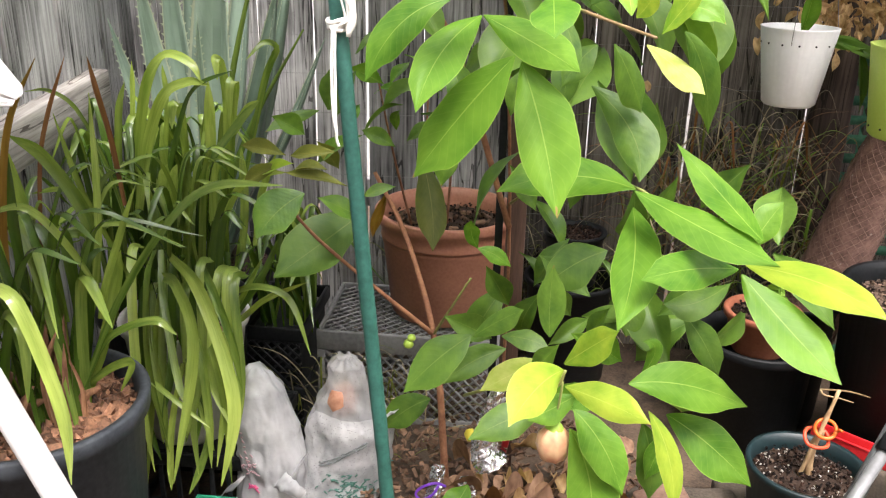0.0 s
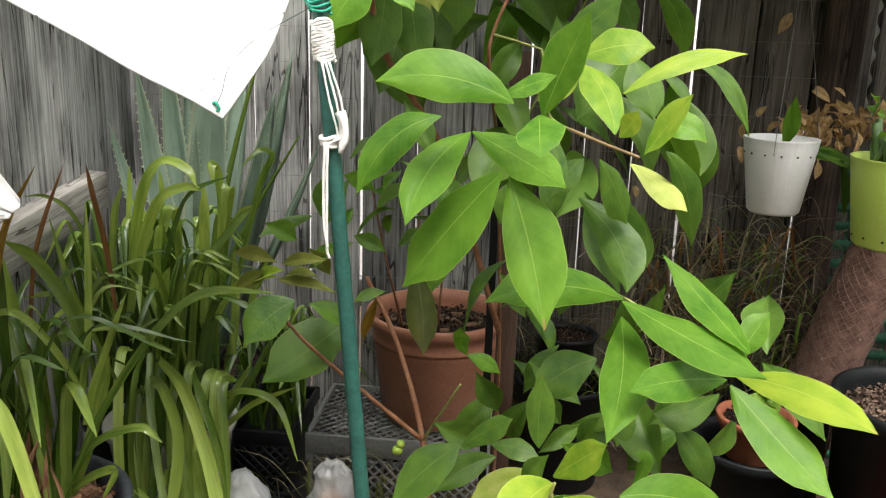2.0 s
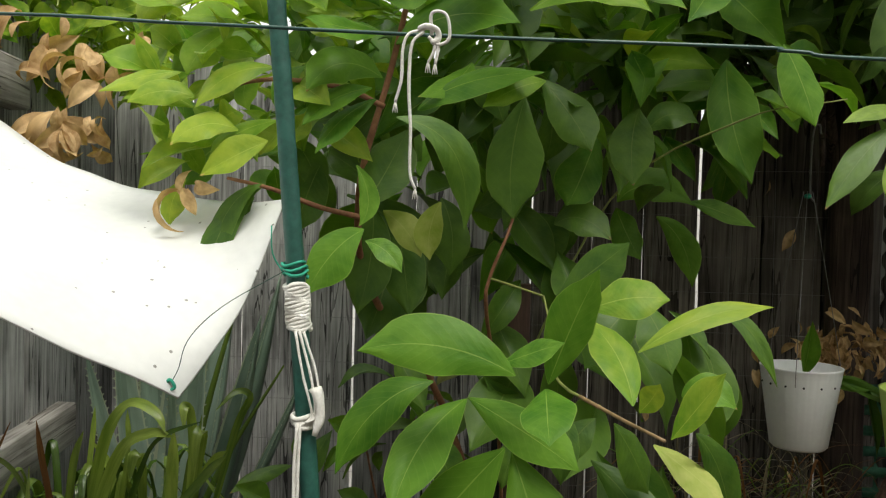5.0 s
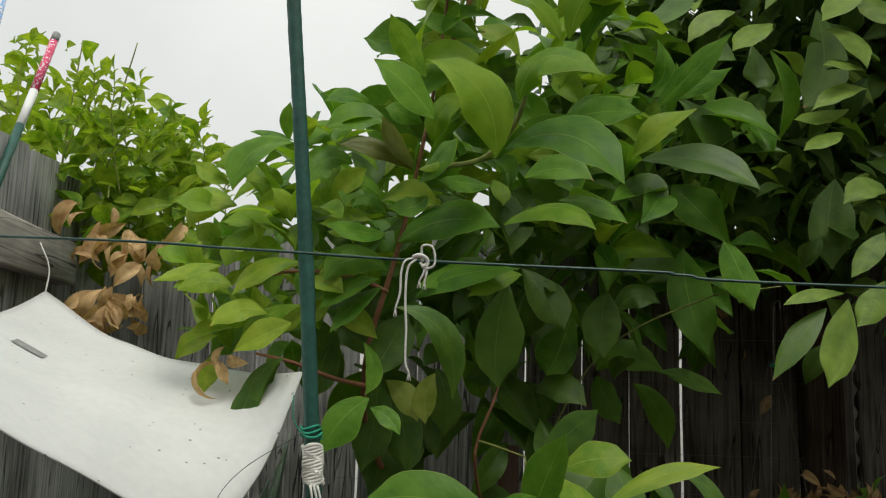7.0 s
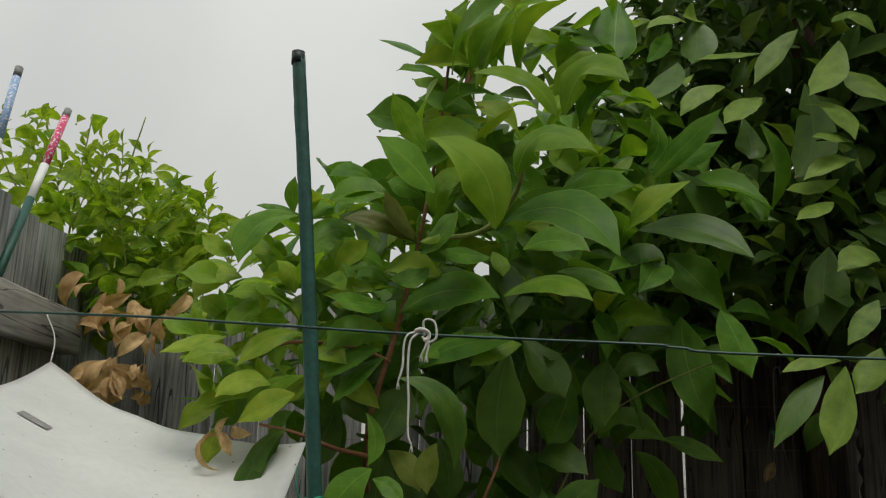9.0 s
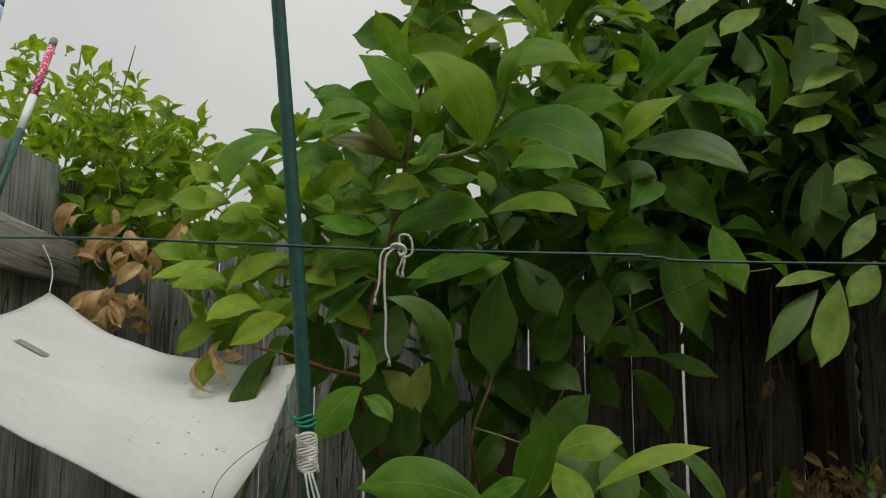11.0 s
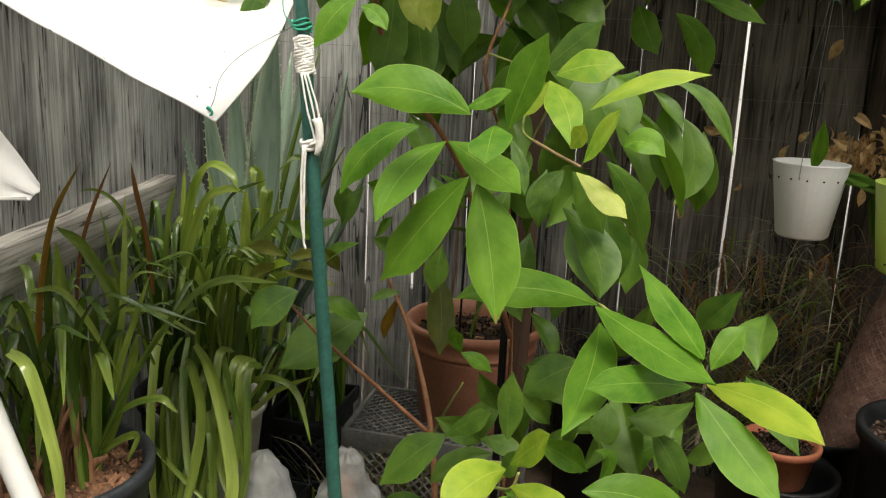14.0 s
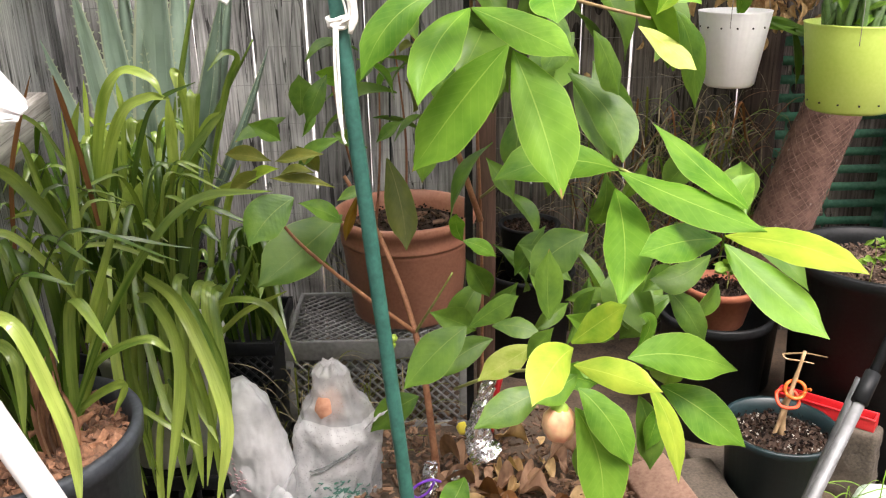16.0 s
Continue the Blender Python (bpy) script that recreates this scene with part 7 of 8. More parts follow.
cutting = base("bare_cutting", (0.885, 1.80, 0.235), "bare dry cutting tied with red twist ties", "cutting")
part("stick", tube([(-0.02, 0, -0.03), (0.01, 0, 0.10), (0.035, 0.01, 0.20)], 0.005, 0.004, 7, 5, 0.3), BAMBOO, cutting)
part("stick", tube([(0.01, 0.01, -0.03), (0.008, 0.012, 0.06), (0.02, 0.01, 0.11)], 0.009, 0.006, 7, 5, 0.6), BAMBOO, cutting)
ORANGE_TIE = surface("orange_tie", (0.62, 0.10, 0.012), (0.78, 0.18, 0.03), 30, 0.5)
for c, tilt, turn, r, tone, label in (((0.006, -0.004, 0.098), 28, 10, 0.024, RED_TIE, "red twist tie"), ((0.020, -0.002, 0.118), 52, -24, 0.019, ORANGE_TIE, "orange twist tie")):
    ring = [(r * math.cos(a), r * math.sin(a), 0.003 * math.sin(3 * a)) for a in (2 * math.pi * i / 12 for i in range(13))]
    tie = part("twist_tie", tube(ring, 0.0038, 0.0038, 7, 3), tone, cutting, label)
    tie.matrix_basis = pose(*c, tilt, 0, turn)
    part("tie_end", tube([(r, 0, 0), (r + 0.006, 0.004, 0.006), (r + 0.010, 0.002, 0.014)], 0.0034, 0.003, 6, 3), tone, tie)

# ---------------------------------------------------------------- crates, bags, small things
crate = base("milk_crate", (0.005, 2.41, -0.01), "grey plastic lattice crate under the terracotta pot", "crate")
W, D, H = 0.48, 0.33, 0.273
for z0, z1 in ((0, 0.03), (H - 0.055, H)):
    for x0, x1, y0, y1 in ((-W / 2, W / 2, -D / 2, -D / 2 + 0.012), (-W / 2, W / 2, D / 2 - 0.012, D / 2), (-W / 2, -W / 2 + 0.012, -D / 2 + 0.012, D / 2 - 0.012), (W / 2 - 0.012, W / 2, -D / 2 + 0.012, D / 2 - 0.012)):
        part("band", block(x0, x1, y0, y1, z0, z1, 0.003), CRATE_GREY, crate)
for x in (-W / 2 + 0.001, W / 2 - 0.023):
    for y in (-D / 2 + 0.001, D / 2 - 0.023):
        part("corner_post", block(x, x + 0.022, y, y + 0.022, 0.03, H - 0.055, 0.003), CRATE_GREY, crate)


def lattice(w, h, step, r, flat):
    """Crossing diagonal bars that fill a w by h panel in the plane y = 0 (flat: z = 0)."""
    bm = bmesh.new()
    k = -h
    while k < w:
        for sign in (1, -1):
            x0, x1, z0, z1 = k, k + h, 0.0, h
            if x0 < 0:
                z0, x0 = -x0, 0.0
            if x1 > w:
                z1, x1 = h - (x1 - w), w
            if x1 - x0 > 0.005:
                a, b = (x0, z0 if sign > 0 else h - z0), (x1, z1 if sign > 0 else h - z1)
                if flat:
                    tube([(a[0], a[1], 0.001 * sign), (b[0], b[1], 0.001 * sign)], r, r, 4, 1, 0, bm)
                else:
                    tube([(a[0], 0.001 * sign, a[1]), (b[0], 0.001 * sign, b[1])], r, r, 4, 1, 0, bm)
        k += step
    return bm


part("lattice_front", lattice(W - 0.03, H - 0.08, 0.028, 0.0035, False), CRATE_GREY, crate).location = (-W / 2 + 0.015, -D / 2 + 0.006, 0.028)
part("lattice_top", lattice(W - 0.024, D - 0.024, 0.03, 0.0032, True), CRATE_GREY, crate).location = (-W / 2 + 0.012, -D / 2 + 0.012, H - 0.012)
side = part("lattice_side", lattice(D - 0.03, H - 0.08, 0.028, 0.0035, False), CRATE_GREY, crate)
side.matrix_basis = pose(-W / 2 + 0.006, -D / 2 + 0.015, 0.028, 0, 0, 90)

low_crate = base("black_crate", (-0.376, 1.83, 0.0), "low black plastic crate under the cream pot", "crate")
for z0, z1 in ((0, 0.02), (0.10, 0.13), (0.215, 0.245)):
    for x0, x1, y0, y1 in ((-0.17, 0.17, -0.14, -0.13), (-0.17, 0.17, 0.13, 0.14), (-0.17, -0.16, -0.13, 0.13), (0.16, 0.17, -0.13, 0.13)):
        part("band", block(x0, x1, y0, y1, z0, z1, 0.002), BLACK_PLASTIC, low_crate)
for k in range(9):
    part("slat", block(-0.16 + k * 0.036, -0.15 + k * 0.036, -0.138, -0.132, 0.02, 0.215, 0.001), BLACK_PLASTIC, low_crate)
part("lid", block(-0.158, 0.158, -0.128, 0.128, 0.232, 0.2445, 0.002), BLACK_PLASTIC, low_crate)

tall_crate = base("black_crate", (-0.275, 2.22, 0.0), "tall black plastic lattice crate beside the grey one", "crate")
for z0, z1 in ((0, 0.025), (0.165, 0.185), (0.31, 0.345)):
    for x0, x1, y0, y1 in ((-0.115, 0.055, -0.14, -0.13), (-0.115, 0.055, 0.13, 0.14), (-0.115, -0.105, -0.13, 0.13), (0.045, 0.055, -0.13, 0.13)):
        part("band", block(x0, x1, y0, y1, z0, z1, 0.002), BLACK_PLASTIC, tall_crate)
part("lattice_front", lattice(0.15, 0.285, 0.026, 0.003, False), BLACK_PLASTIC, tall_crate).location = (-0.105, -0.135, 0.025)
# solid black block added behind the lattice, filling the crate
part("crate_fill", block(-0.103, 0.043, -0.125, 0.125, 0.0, 0.30, 0.004), BLACK_PLASTIC, tall_crate, "black block filling the crate")

tray = base("green_tray", (-0.26, 1.58, 0.10), "small green plastic basket on a stone", "basket")
for x0, x1, y0, y1 in ((-0.06, 0.06, -0.05, -0.044), (-0.06, 0.06, 0.044, 0.05), (-0.06, -0.054, -0.044, 0.044), (0.054, 0.06, -0.044, 0.044)):
    part("band", block(x0, x1, y0, y1, 0.07, 0.10, 0.002), GREEN_TRAY, tray)
for k in range(7):
    part("slat", block(-0.056 + k * 0.017, -0.050 + k * 0.017, -0.049, -0.045, 0.0, 0.07, 0.001), GREEN_TRAY, tray)
part("floor", lattice(0.11, 0.09, 0.018, 0.002, True), GREEN_TRAY, tray).location = (-0.055, -0.045, 0.085)
stone = base("paver", (-0.26, 1.60, 0.0), "grey concrete paver under the green basket", "paver", "concrete pavers")
part("slab", block(-0.11, 0.11, -0.09, 0.09, -0.02, 0.10, 0.008), CONCRETE, stone)


def bag_bm(w, d, h, seed, outline, folds, z0=0.0, z1=1.0):
    """A stuffed thin bag with the outline given as (height, width) shares, crumpled into flat facets with sharp creases."""
    bm = bmesh.new()
    n, seg, rows = 72, 128, []
    for i in range(n + 1):
        t = z0 + (z1 - z0) * i / n
        for (t0, r0), (t1, r1) in zip(outline, outline[1:]):
            if t0 <= t <= t1:
                k = (t - t0) / (t1 - t0)
                r = r0 + (r1 - r0) * k * k * (3 - 2 * k)
        row = []
        for k in range(seg):
            a = 2 * math.pi * k / seg
            c, s = math.cos(a), math.sin(a)
            q = Vector((c * r * folds + seed, s * r * folds, t * 2.1 * folds))
            dent = noise.voronoi(q * 0.75)[0]
            facet = min(dent[1] - dent[0], 0.5)
            small = noise.voronoi(q * 1.9 + Vector((5, 0, 3)))[0]
            f = 0.88 + 0.10 * noise.noise((c * 1.1 + seed, s * 1.1, t * 2.0)) + 0.24 * (0.32 - facet) + 0.10 * (0.28 - min(small[1] - small[0], 0.5)) + 0.02 * noise.noise(q * 5)
            row.append(bm.verts.new((w / 2 * r * f * c + w * 0.10 * math.sin(t * 2.6 + seed), d / 2 * r * f * s, h * t + 0.010 * noise.noise((c * 2, s * 2 + seed, t * 5)))))
        rows.append(row)
    for a, b in zip(rows, rows[1:]):
        for k in range(seg):
            bm.faces.new((a[k], a[(k + 1) % seg], b[(k + 1) % seg], b[k]))
    if z1 >= 1:
        bm.faces.new(rows[-1])
    if z0 <= 0:
        bm.faces.new(rows[0][::-1])
    return bm


def bag_ear(x, y, z, dx, dz, width, seed):
    """A limp handle of the bag: a creased double strip that sticks out."""
    bm = bmesh.new()
    rows = []
    for i in range(13):
        t = i / 12
        c = Vector((x + dx * t, y - 0.02 * math.sin(2.6 * t), z + dz * t + 0.015 * math.sin(3 * t)))
        half = width * (1 - 0.55 * t) / 2
        rows.append([bm.verts.new(c + Vector((s * half * (dz != 0) * 0.6, 0.012 * noise.noise((t * 4 + seed, s * 3, 0)) + q * 0.002, s * half * 0.8))) for q in (0, 1) for s in (-1, -0.4, 0.2, 1)])
    for a, b in zip(rows, rows[1:]):
        for k in (0, 1, 2):
            bm.faces.new((a[k], a[k + 1], b[k + 1], b[k]))
            bm.faces.new((a[k + 5], a[k + 4], b[k + 4], b[k + 5]))
        bm.faces.new((a[0], b[0], b[4], a[4]))
        bm.faces.new((a[3], a[7], b[7], b[3]))
    return bm


PINK_INK = surface("pink_ink", (0.50, 0.03, 0.16), (0.68, 0.12, 0.26), 60, 0.5)
FADED_INK = surface("faded_ink", (0.34, 0.20, 0.22), (0.52, 0.36, 0.37), 60, 0.5)
GREEN_INK = surface("green_ink", (0.015, 0.09, 0.065), (0.07, 0.20, 0.16), 90, 0.5)
DAMP_INK = surface("damp_ink", (0.10, 0.12, 0.12), (0.22, 0.24, 0.24), 90, 0.5)


def print_marks(film, spots, material, seed, label):
    """Short printed strokes laid on the film where it faces the yard: (x, z, width, turn)."""
    rng = random.Random(seed)
    mesh = film.data
    face = sorted((v.co for v in mesh.vertices if v.co.y < 0), key=lambda c: c.z)
    bm = bmesh.new()
    for x, z, w, turn in spots:
        pts = []
        for k in range(5):
            u = k / 4 - 0.5
            q = Vector((x + w * u * math.cos(turn), 0, z + w * u * math.sin(turn) + rng.uniform(-0.0015, 0.0015)))
            near = min(face, key=lambda c: (c.x - q.x) ** 2 + (c.z - q.z) ** 2)
            pts.append((q.x, near.y - 0.003, q.z))
        tube(pts, 0.0016, 0.0011, 4, 2, 0.4, bm)
    part("print", bm, material, film, label)["kind"] = "stuff"


bag_a = base("plastic_bag", (-0.205, 1.72, 0.12), "crumpled white plastic shopping bag with pink print", "plastic bag", "plastic bags")
film_a = part("film", bag_bm(0.150, 0.115, 0.325, 1.3, ((0, 1.15), (0.3, 1.05), (0.6, 0.95), (0.85, 0.72), (0.96, 0.46), (1.0, 0.22)), 1.3), BAG, bag_a)
part("handle", bag_ear(0.04, -0.05, 0.10, 0.05, -0.03, 0.05, 1), BAG, bag_a)
part("handle", bag_ear(-0.045, -0.05, 0.08, -0.035, -0.03, 0.05, 4), BAG, bag_a)
rng = random.Random(8)
print_marks(film_a, [(-0.035 + 0.0022 * k, 0.20 - 0.011 * k, 0.006, rng.uniform(-0.8, 0.8)) for k in range(9)] + [(-0.02 + rng.gauss(0, 0.010), 0.12 + rng.gauss(0, 0.018), 0.008, rng.uniform(-1, 1)) for k in range(20)], FADED_INK, 3, "faded pink printed marks")
print_marks(film_a, [(-0.012 + rng.gauss(0, 0.007), 0.075 + rng.gauss(0, 0.004), 0.009, rng.uniform(-1.2, 1.2)) for k in range(12)], PINK_INK, 5, "bright pink printed mark")
B_SHAPE = ((0, 1.2), (0.3, 1.05), (0.55, 1.0), (0.70, 0.80), (0.82, 0.56), (0.94, 0.44), (1.0, 0.2))
bag_b = base("plastic_bag", (-0.055, 1.75, 0.12), "damp knotted plastic bag with dark green print", "plastic bag", "plastic bags")
film_b = part("film", bag_bm(0.185, 0.13, 0.345, 6.2, B_SHAPE, 1.4, 0.0, 0.66), BAG_DAMP, bag_b)
part("clear_top", bag_bm(0.185, 0.13, 0.345, 6.2, B_SHAPE, 1.4, 0.66, 1.0), BAG_CLEAR, bag_b, "clear damp top of the bag")
part("contents", lathe([(0, 0), (0.028, 0.004), (0.034, 0.03), (0.022, 0.055), (0, 0.06)], 16, 0.012, 3), surface("brown_contents", (0.28, 0.12, 0.07), (0.46, 0.24, 0.15), 60, 0.7), bag_b, "brown fruit seen through the film").location = (0.005, -0.008, 0.225)
part("handle", bag_ear(0.07, -0.03, 0.20, 0.05, 0.05, 0.03, 2), BAG, bag_b)
part("handle", bag_ear(-0.07, -0.05, 0.13, -0.02, -0.06, 0.05, 7), BAG, bag_b)
print_marks(film_b, [(-0.03 + 0.010 * k, 0.130 + 0.006 * k + 0.001 * (k % 2), 0.013, 0.55) for k in range(10)] + [(-0.03 + 0.010 * k, 0.124 + 0.006 * k, 0.011, 0.55) for k in range(10)], DAMP_INK, 6, "grey printed line")
print_marks(film_b, [(0.03 + rng.gauss(0, 0.026), 0.075 + rng.gauss(0, 0.017), rng.uniform(0.006, 0.014), rng.uniform(-0.7, 0.9)) for k in range(80)], GREEN_INK, 4, "dark green printed picture")

brown_stake = base("wooden_stake", (0.275, 1.95, 0.0), "dark stained wooden stake beside the shrub", "plant stake")
part("bar", block(-0.020, 0.020, -0.010, 0.010, -0.05, 1.25, 0.002), STAKE_WOOD, brown_stake)
iron_stake = base("iron_stake", (0.24, 1.955, 0.0), "thin black iron stake", "plant stake")
part("bar", block(-0.008, 0.008, -0.006, 0.006, -0.05, 1.25, 0.001), BLACK_PLASTIC, iron_stake)

fruit = base("garcinia_fruit", (0.352, 1.37, 0.573), "blushing peach-coloured fruit hanging among the leaves", "fruit")
part("flesh", lathe([(0, -0.048), (0.010, -0.047), (0.021, -0.040), (0.026, -0.026), (0.024, -0.008), (0.014, 0.005), (0.006, 0.010), (0, 0.010)], 28, 0.004, 2), FRUIT, fruit)
part("calyx", lathe([(0.014, 0.006), (0.011, 0.013), (0.004, 0.018), (0, 0.02)], 10, 0.006, 4), LIME_BUD, fruit)
part("stalk", tube([(0, 0, 0.015), (0.004, 0, 0.05), (0.006, -0.003, 0.085)], 0.002, 0.002, 6, 4), TWIG, fruit)
lemon = base("yellow_fruit", (0.215, 1.66, 0.365), "small yellow fruit on a foil-wrapped twig", "fruit")
part("flesh", lathe([(0, -0.012), (0.009, -0.009), (0.013, 0), (0.009, 0.009), (0.003, 0.013), (0, 0.013)], 18, 0.003, 1), YELLOW, lemon)
part("twig", tube([(0, 0, 0.0), (0.03, 0, 0.03), (0.06, 0.01, 0.08)], 0.006, 0.004, 7, 4, 0.4), STEEL, lemon)
bud = base("flower_bud", (0.075, 1.80, 0.475), "lime green flower buds on the stem", "bud")
for x, z, r in ((0, 0, 0.011), (0.006, 0.014, 0.009)):
    part("bud", lathe([(0, -r), (r * 0.8, -r * 0.5), (r, 0), (r * 0.7, r * 0.7), (0, r)], 14, 0.002), LIME_BUD, bud).location = (x, 0, z)


def foil(points, r0, r1, seed):
    """Kitchen foil pressed round a branch: sharp small creases."""
    at = Vector(points[-1])
    thing = base("foil_wrap", at, "crinkled kitchen foil wrapped round a branch", "foil", "foil wraps")
    bm = tube([Vector(p) - at for p in points], r0, r1, 30, 12)
    for v in bm.verts:
        q = v.co * 55 + Vector((seed, 0, 0))
        v.co += Vector((noise.noise(q), noise.noise(q + Vector((7, 0, 0))), noise.noise(q + Vector((0, 7, 0))))) * 0.006 + Vector((noise.noise(q * 3), noise.noise(q * 3 + Vector((3, 0, 0))), 0)) * 0.0035
    part("foil", bm, FOIL, thing, smooth=False)


foil([(0.262, 1.62, 0.495), (0.250, 1.62, 0.43), (0.243, 1.62, 0.365), (0.262, 1.61, 0.335)], 0.011, 0.032, 3)
foil([(0.150, 1.70, 0.262), (0.148, 1.69, 0.215), (0.145, 1.68, 0.165)], 0.012, 0.020, 8)
foil([(0.200, 1.70, 0.235), (0.212, 1.70, 0.205), (0.218, 1.70, 0.165)], 0.009, 0.016, 5)
ribbon = base("purple_ribbon", (0.155, 1.66, 0.245), "purple plastic ribbon tied to the stem", "ribbon")
part("loop", tube([(0.015, 0, 0.0), (-0.005, -0.01, 0.012), (-0.030, -0.012, 0.002), (-0.042, -0.01, -0.016), (-0.030, -0.012, -0.028), (-0.008, -0.012, -0.012), (0.002, -0.012, 0.008)], 0.0028, 0.0028, 6, 6), PURPLE, ribbon)

tray_red = base("red_tray", (1.068, 1.978, 0.182), "narrow red plastic tray on a paving block", "tray")
tray_red.rotation_euler = (0, 0, radians(-39))
part("floor", block(-0.105, 0.105, -0.016, 0.016, 0, 0.004, 0.001), RED, tray_red)
for x0, x1, y0, y1 in ((-0.11, 0.11, -0.020, -0.016), (-0.11, 0.11, 0.016, 0.020), (-0.11, -0.105, -0.016, 0.016), (0.105, 0.11, -0.016, 0.016)):
    part("side", block(x0, x1, y0, y1, 0, 0.032, 0.0012), RED, tray_red)
part("rim", block(-0.112, 0.112, -0.0225, -0.020, 0.028, 0.033, 0.001), RED, tray_red)
step = base("paver", (1.068, 1.978, 0.0), "rough tan concrete paving block", "paver", "concrete pavers")
step.rotation_euler = (0, 0, radians(-39))
bm = block(-0.125, 0.125, -0.03, 0.03, -0.02, 0.182, 0.012)
bmesh.ops.subdivide_edges(bm, edges=[e for e in bm.edges if e.calc_length() > 0.03], cuts=8, use_grid_fill=True)
for v in bm.verts:
    if v.co.z < 0.175:
        v.co += Vector((noise.noise(v.co * 30), noise.noise(v.co * 22), noise.noise(v.co * 26))) * 0.009
part("slab", bm, CONCRETE, step)
bowl = base("plastic_bowl", (1.125, 1.79, 0.04), "pale green plastic bowl lying upside down", "bowl")
part("shell", lathe([(0, 0.062), (0.03, 0.060), (0.052, 0.045), (0.062, 0.012), (0.066, 0.0), (0.060, 0.002), (0.05, 0.04), (0, 0.056)], 32), surface("pale_green_plastic", (0.42, 0.55, 0.42), (0.6, 0.7, 0.58), 12, 0.4), bowl)
for k, (x, y, w, d, h, rz) in enumerate(((0.66, 1.78, 0.24, 0.16, 0.15, 4), (0.60, 1.50, 0.22, 0.28, 0.10, -3), (0.95, 1.58, 0.42, 0.30, 0.05, 2), (0.90, 1.90, 0.26, 0.30, 0.05, -2), (1.42, 1.75, 0.40, 0.40, 0.045, 1))):
    pv = base("paver", (x, y, 0), "rough tan concrete paving block", "paver", "concrete pavers")
    bm = block(-w / 2, w / 2, -d / 2, d / 2, -0.04, h, 0.010)
    bmesh.ops.subdivide_edges(bm, edges=[e for e in bm.edges if e.calc_length() > 0.1], cuts=6, use_grid_fill=True)
    for v in bm.verts:
        v.co += Vector((noise.noise(v.co * 30), noise.noise(v.co * 30 + Vector((9, 0, 0))), 0.6 * noise.noise(v.co * 25))) * 0.005
    part("slab", bm, CONCRETE, pv)
    pv.rotation_euler = (0, 0, radians(rz))
brick = base("brick", (0.62, 1.66, 0.16), "weathered red brick on the bed's edge", "brick")
part("clay", block(-0.05, 0.05, -0.10, 0.10, 0, 0.06, 0.006), BRICK, brick).rotation_euler = (radians(4), radians(-14), radians(12))

leg = base("tripod_leg", (0.79, 1.45, 0.0), "silver tripod leg with a black joint", "tripod")
LO = Vector((0.782, 1.45, 0.0))
part("tube", tube([Vector((0.70, 1.37, 0.24)) - LO, Vector((0.899, 1.55, 0.483)) - LO], 0.0102, 0.0102, 16, 2), ALU, leg)
part("brace", tube([Vector((0.762, 1.541, 0.03)) - LO, Vector((0.844, 1.58, 0.249)) - LO, Vector((0.929, 1.62, 0.477)) - LO], 0.0085, 0.0085, 12, 2), ALU_DULL, leg, "dull grey brace")
part("foot", tube([Vector((0.55, 1.235, 0.03)) - LO, Vector((0.70, 1.37, 0.24)) - LO], 0.009, 0.011, 12, 2), ALU, leg)
part("joint", tube([Vector((0.889, 1.541, 0.474)) - LO, Vector((0.922, 1.571, 0.515)) - LO], 0.0145, 0.0135, 12, 2), BLACK_PLASTIC, leg)
part("strut", tube([Vector((0.92, 1.57, 0.51)) - LO, Vector((1.25, 1.87, 0.92)) - LO], 0.009, 0.009, 12, 2), BLACK_PLASTIC, leg)

trunk = base("tree_trunk", (1.0, 2.47, 0.0), "leaning tree trunk wrapped in rusty chicken wire", "tree trunk")
TL = [(0.02, 0.0, -0.05), (0.09, 0.0, 0.35), (0.19, 0.0, 0.72), (0.33, 0.0, 1.1), (0.55, 0.02, 1.7), (0.7, 0.05, 2.3)]
TRUNK_BARK = surface("pinkish_bark", (0.080, 0.042, 0.034), (0.26, 0.150, 0.118), 26, 0.9, 0, 0.9, 120, (1, 1, 1), speck=((0.34, 0.27, 0.24), 30, 0.10))
part("bole", tube(TL, 0.080, 0.065, 24, 8, 0.06), TRUNK_BARK, trunk)
bm = bmesh.new()
line = curve(TL, 8)
for s in range(20):
    for sign in (1, -1):
        pts = []
        for i in range(0, 37):
            q = line[i]
            a = 2 * math.pi * s / 20 + sign * i * 0.62
            r = 0.083 + 0.003 * math.sin(i * 3 + s) - 0.015 * i / 48
            pts.append(q + Vector((r * math.cos(a), r * math.sin(a), 0)))
        tube(curve(pts, 3), 0.0008, 0.0008, 3, 1, 0, bm)
part("chicken_wire", bm, surface("rusty_wire", (0.15, 0.075, 0.055), (0.34, 0.21, 0.165), 40, 0.8, 0.1), trunk, "rusty hexagonal chicken wire")

barrel = base("teal_barrel", (1.72, 2.50, 0.0), "teal plastic barrel beside the trunk", "barrel")
part("body", lathe([(0, 0), (0.24, 0), (0.26, 0.02), (0.265, 0.3), (0.272, 0.32), (0.265, 0.34), (0.262, 0.8), (0.25, 0.86), (0.2, 0.88), (0, 0.88)], 40), TEAL, barrel)


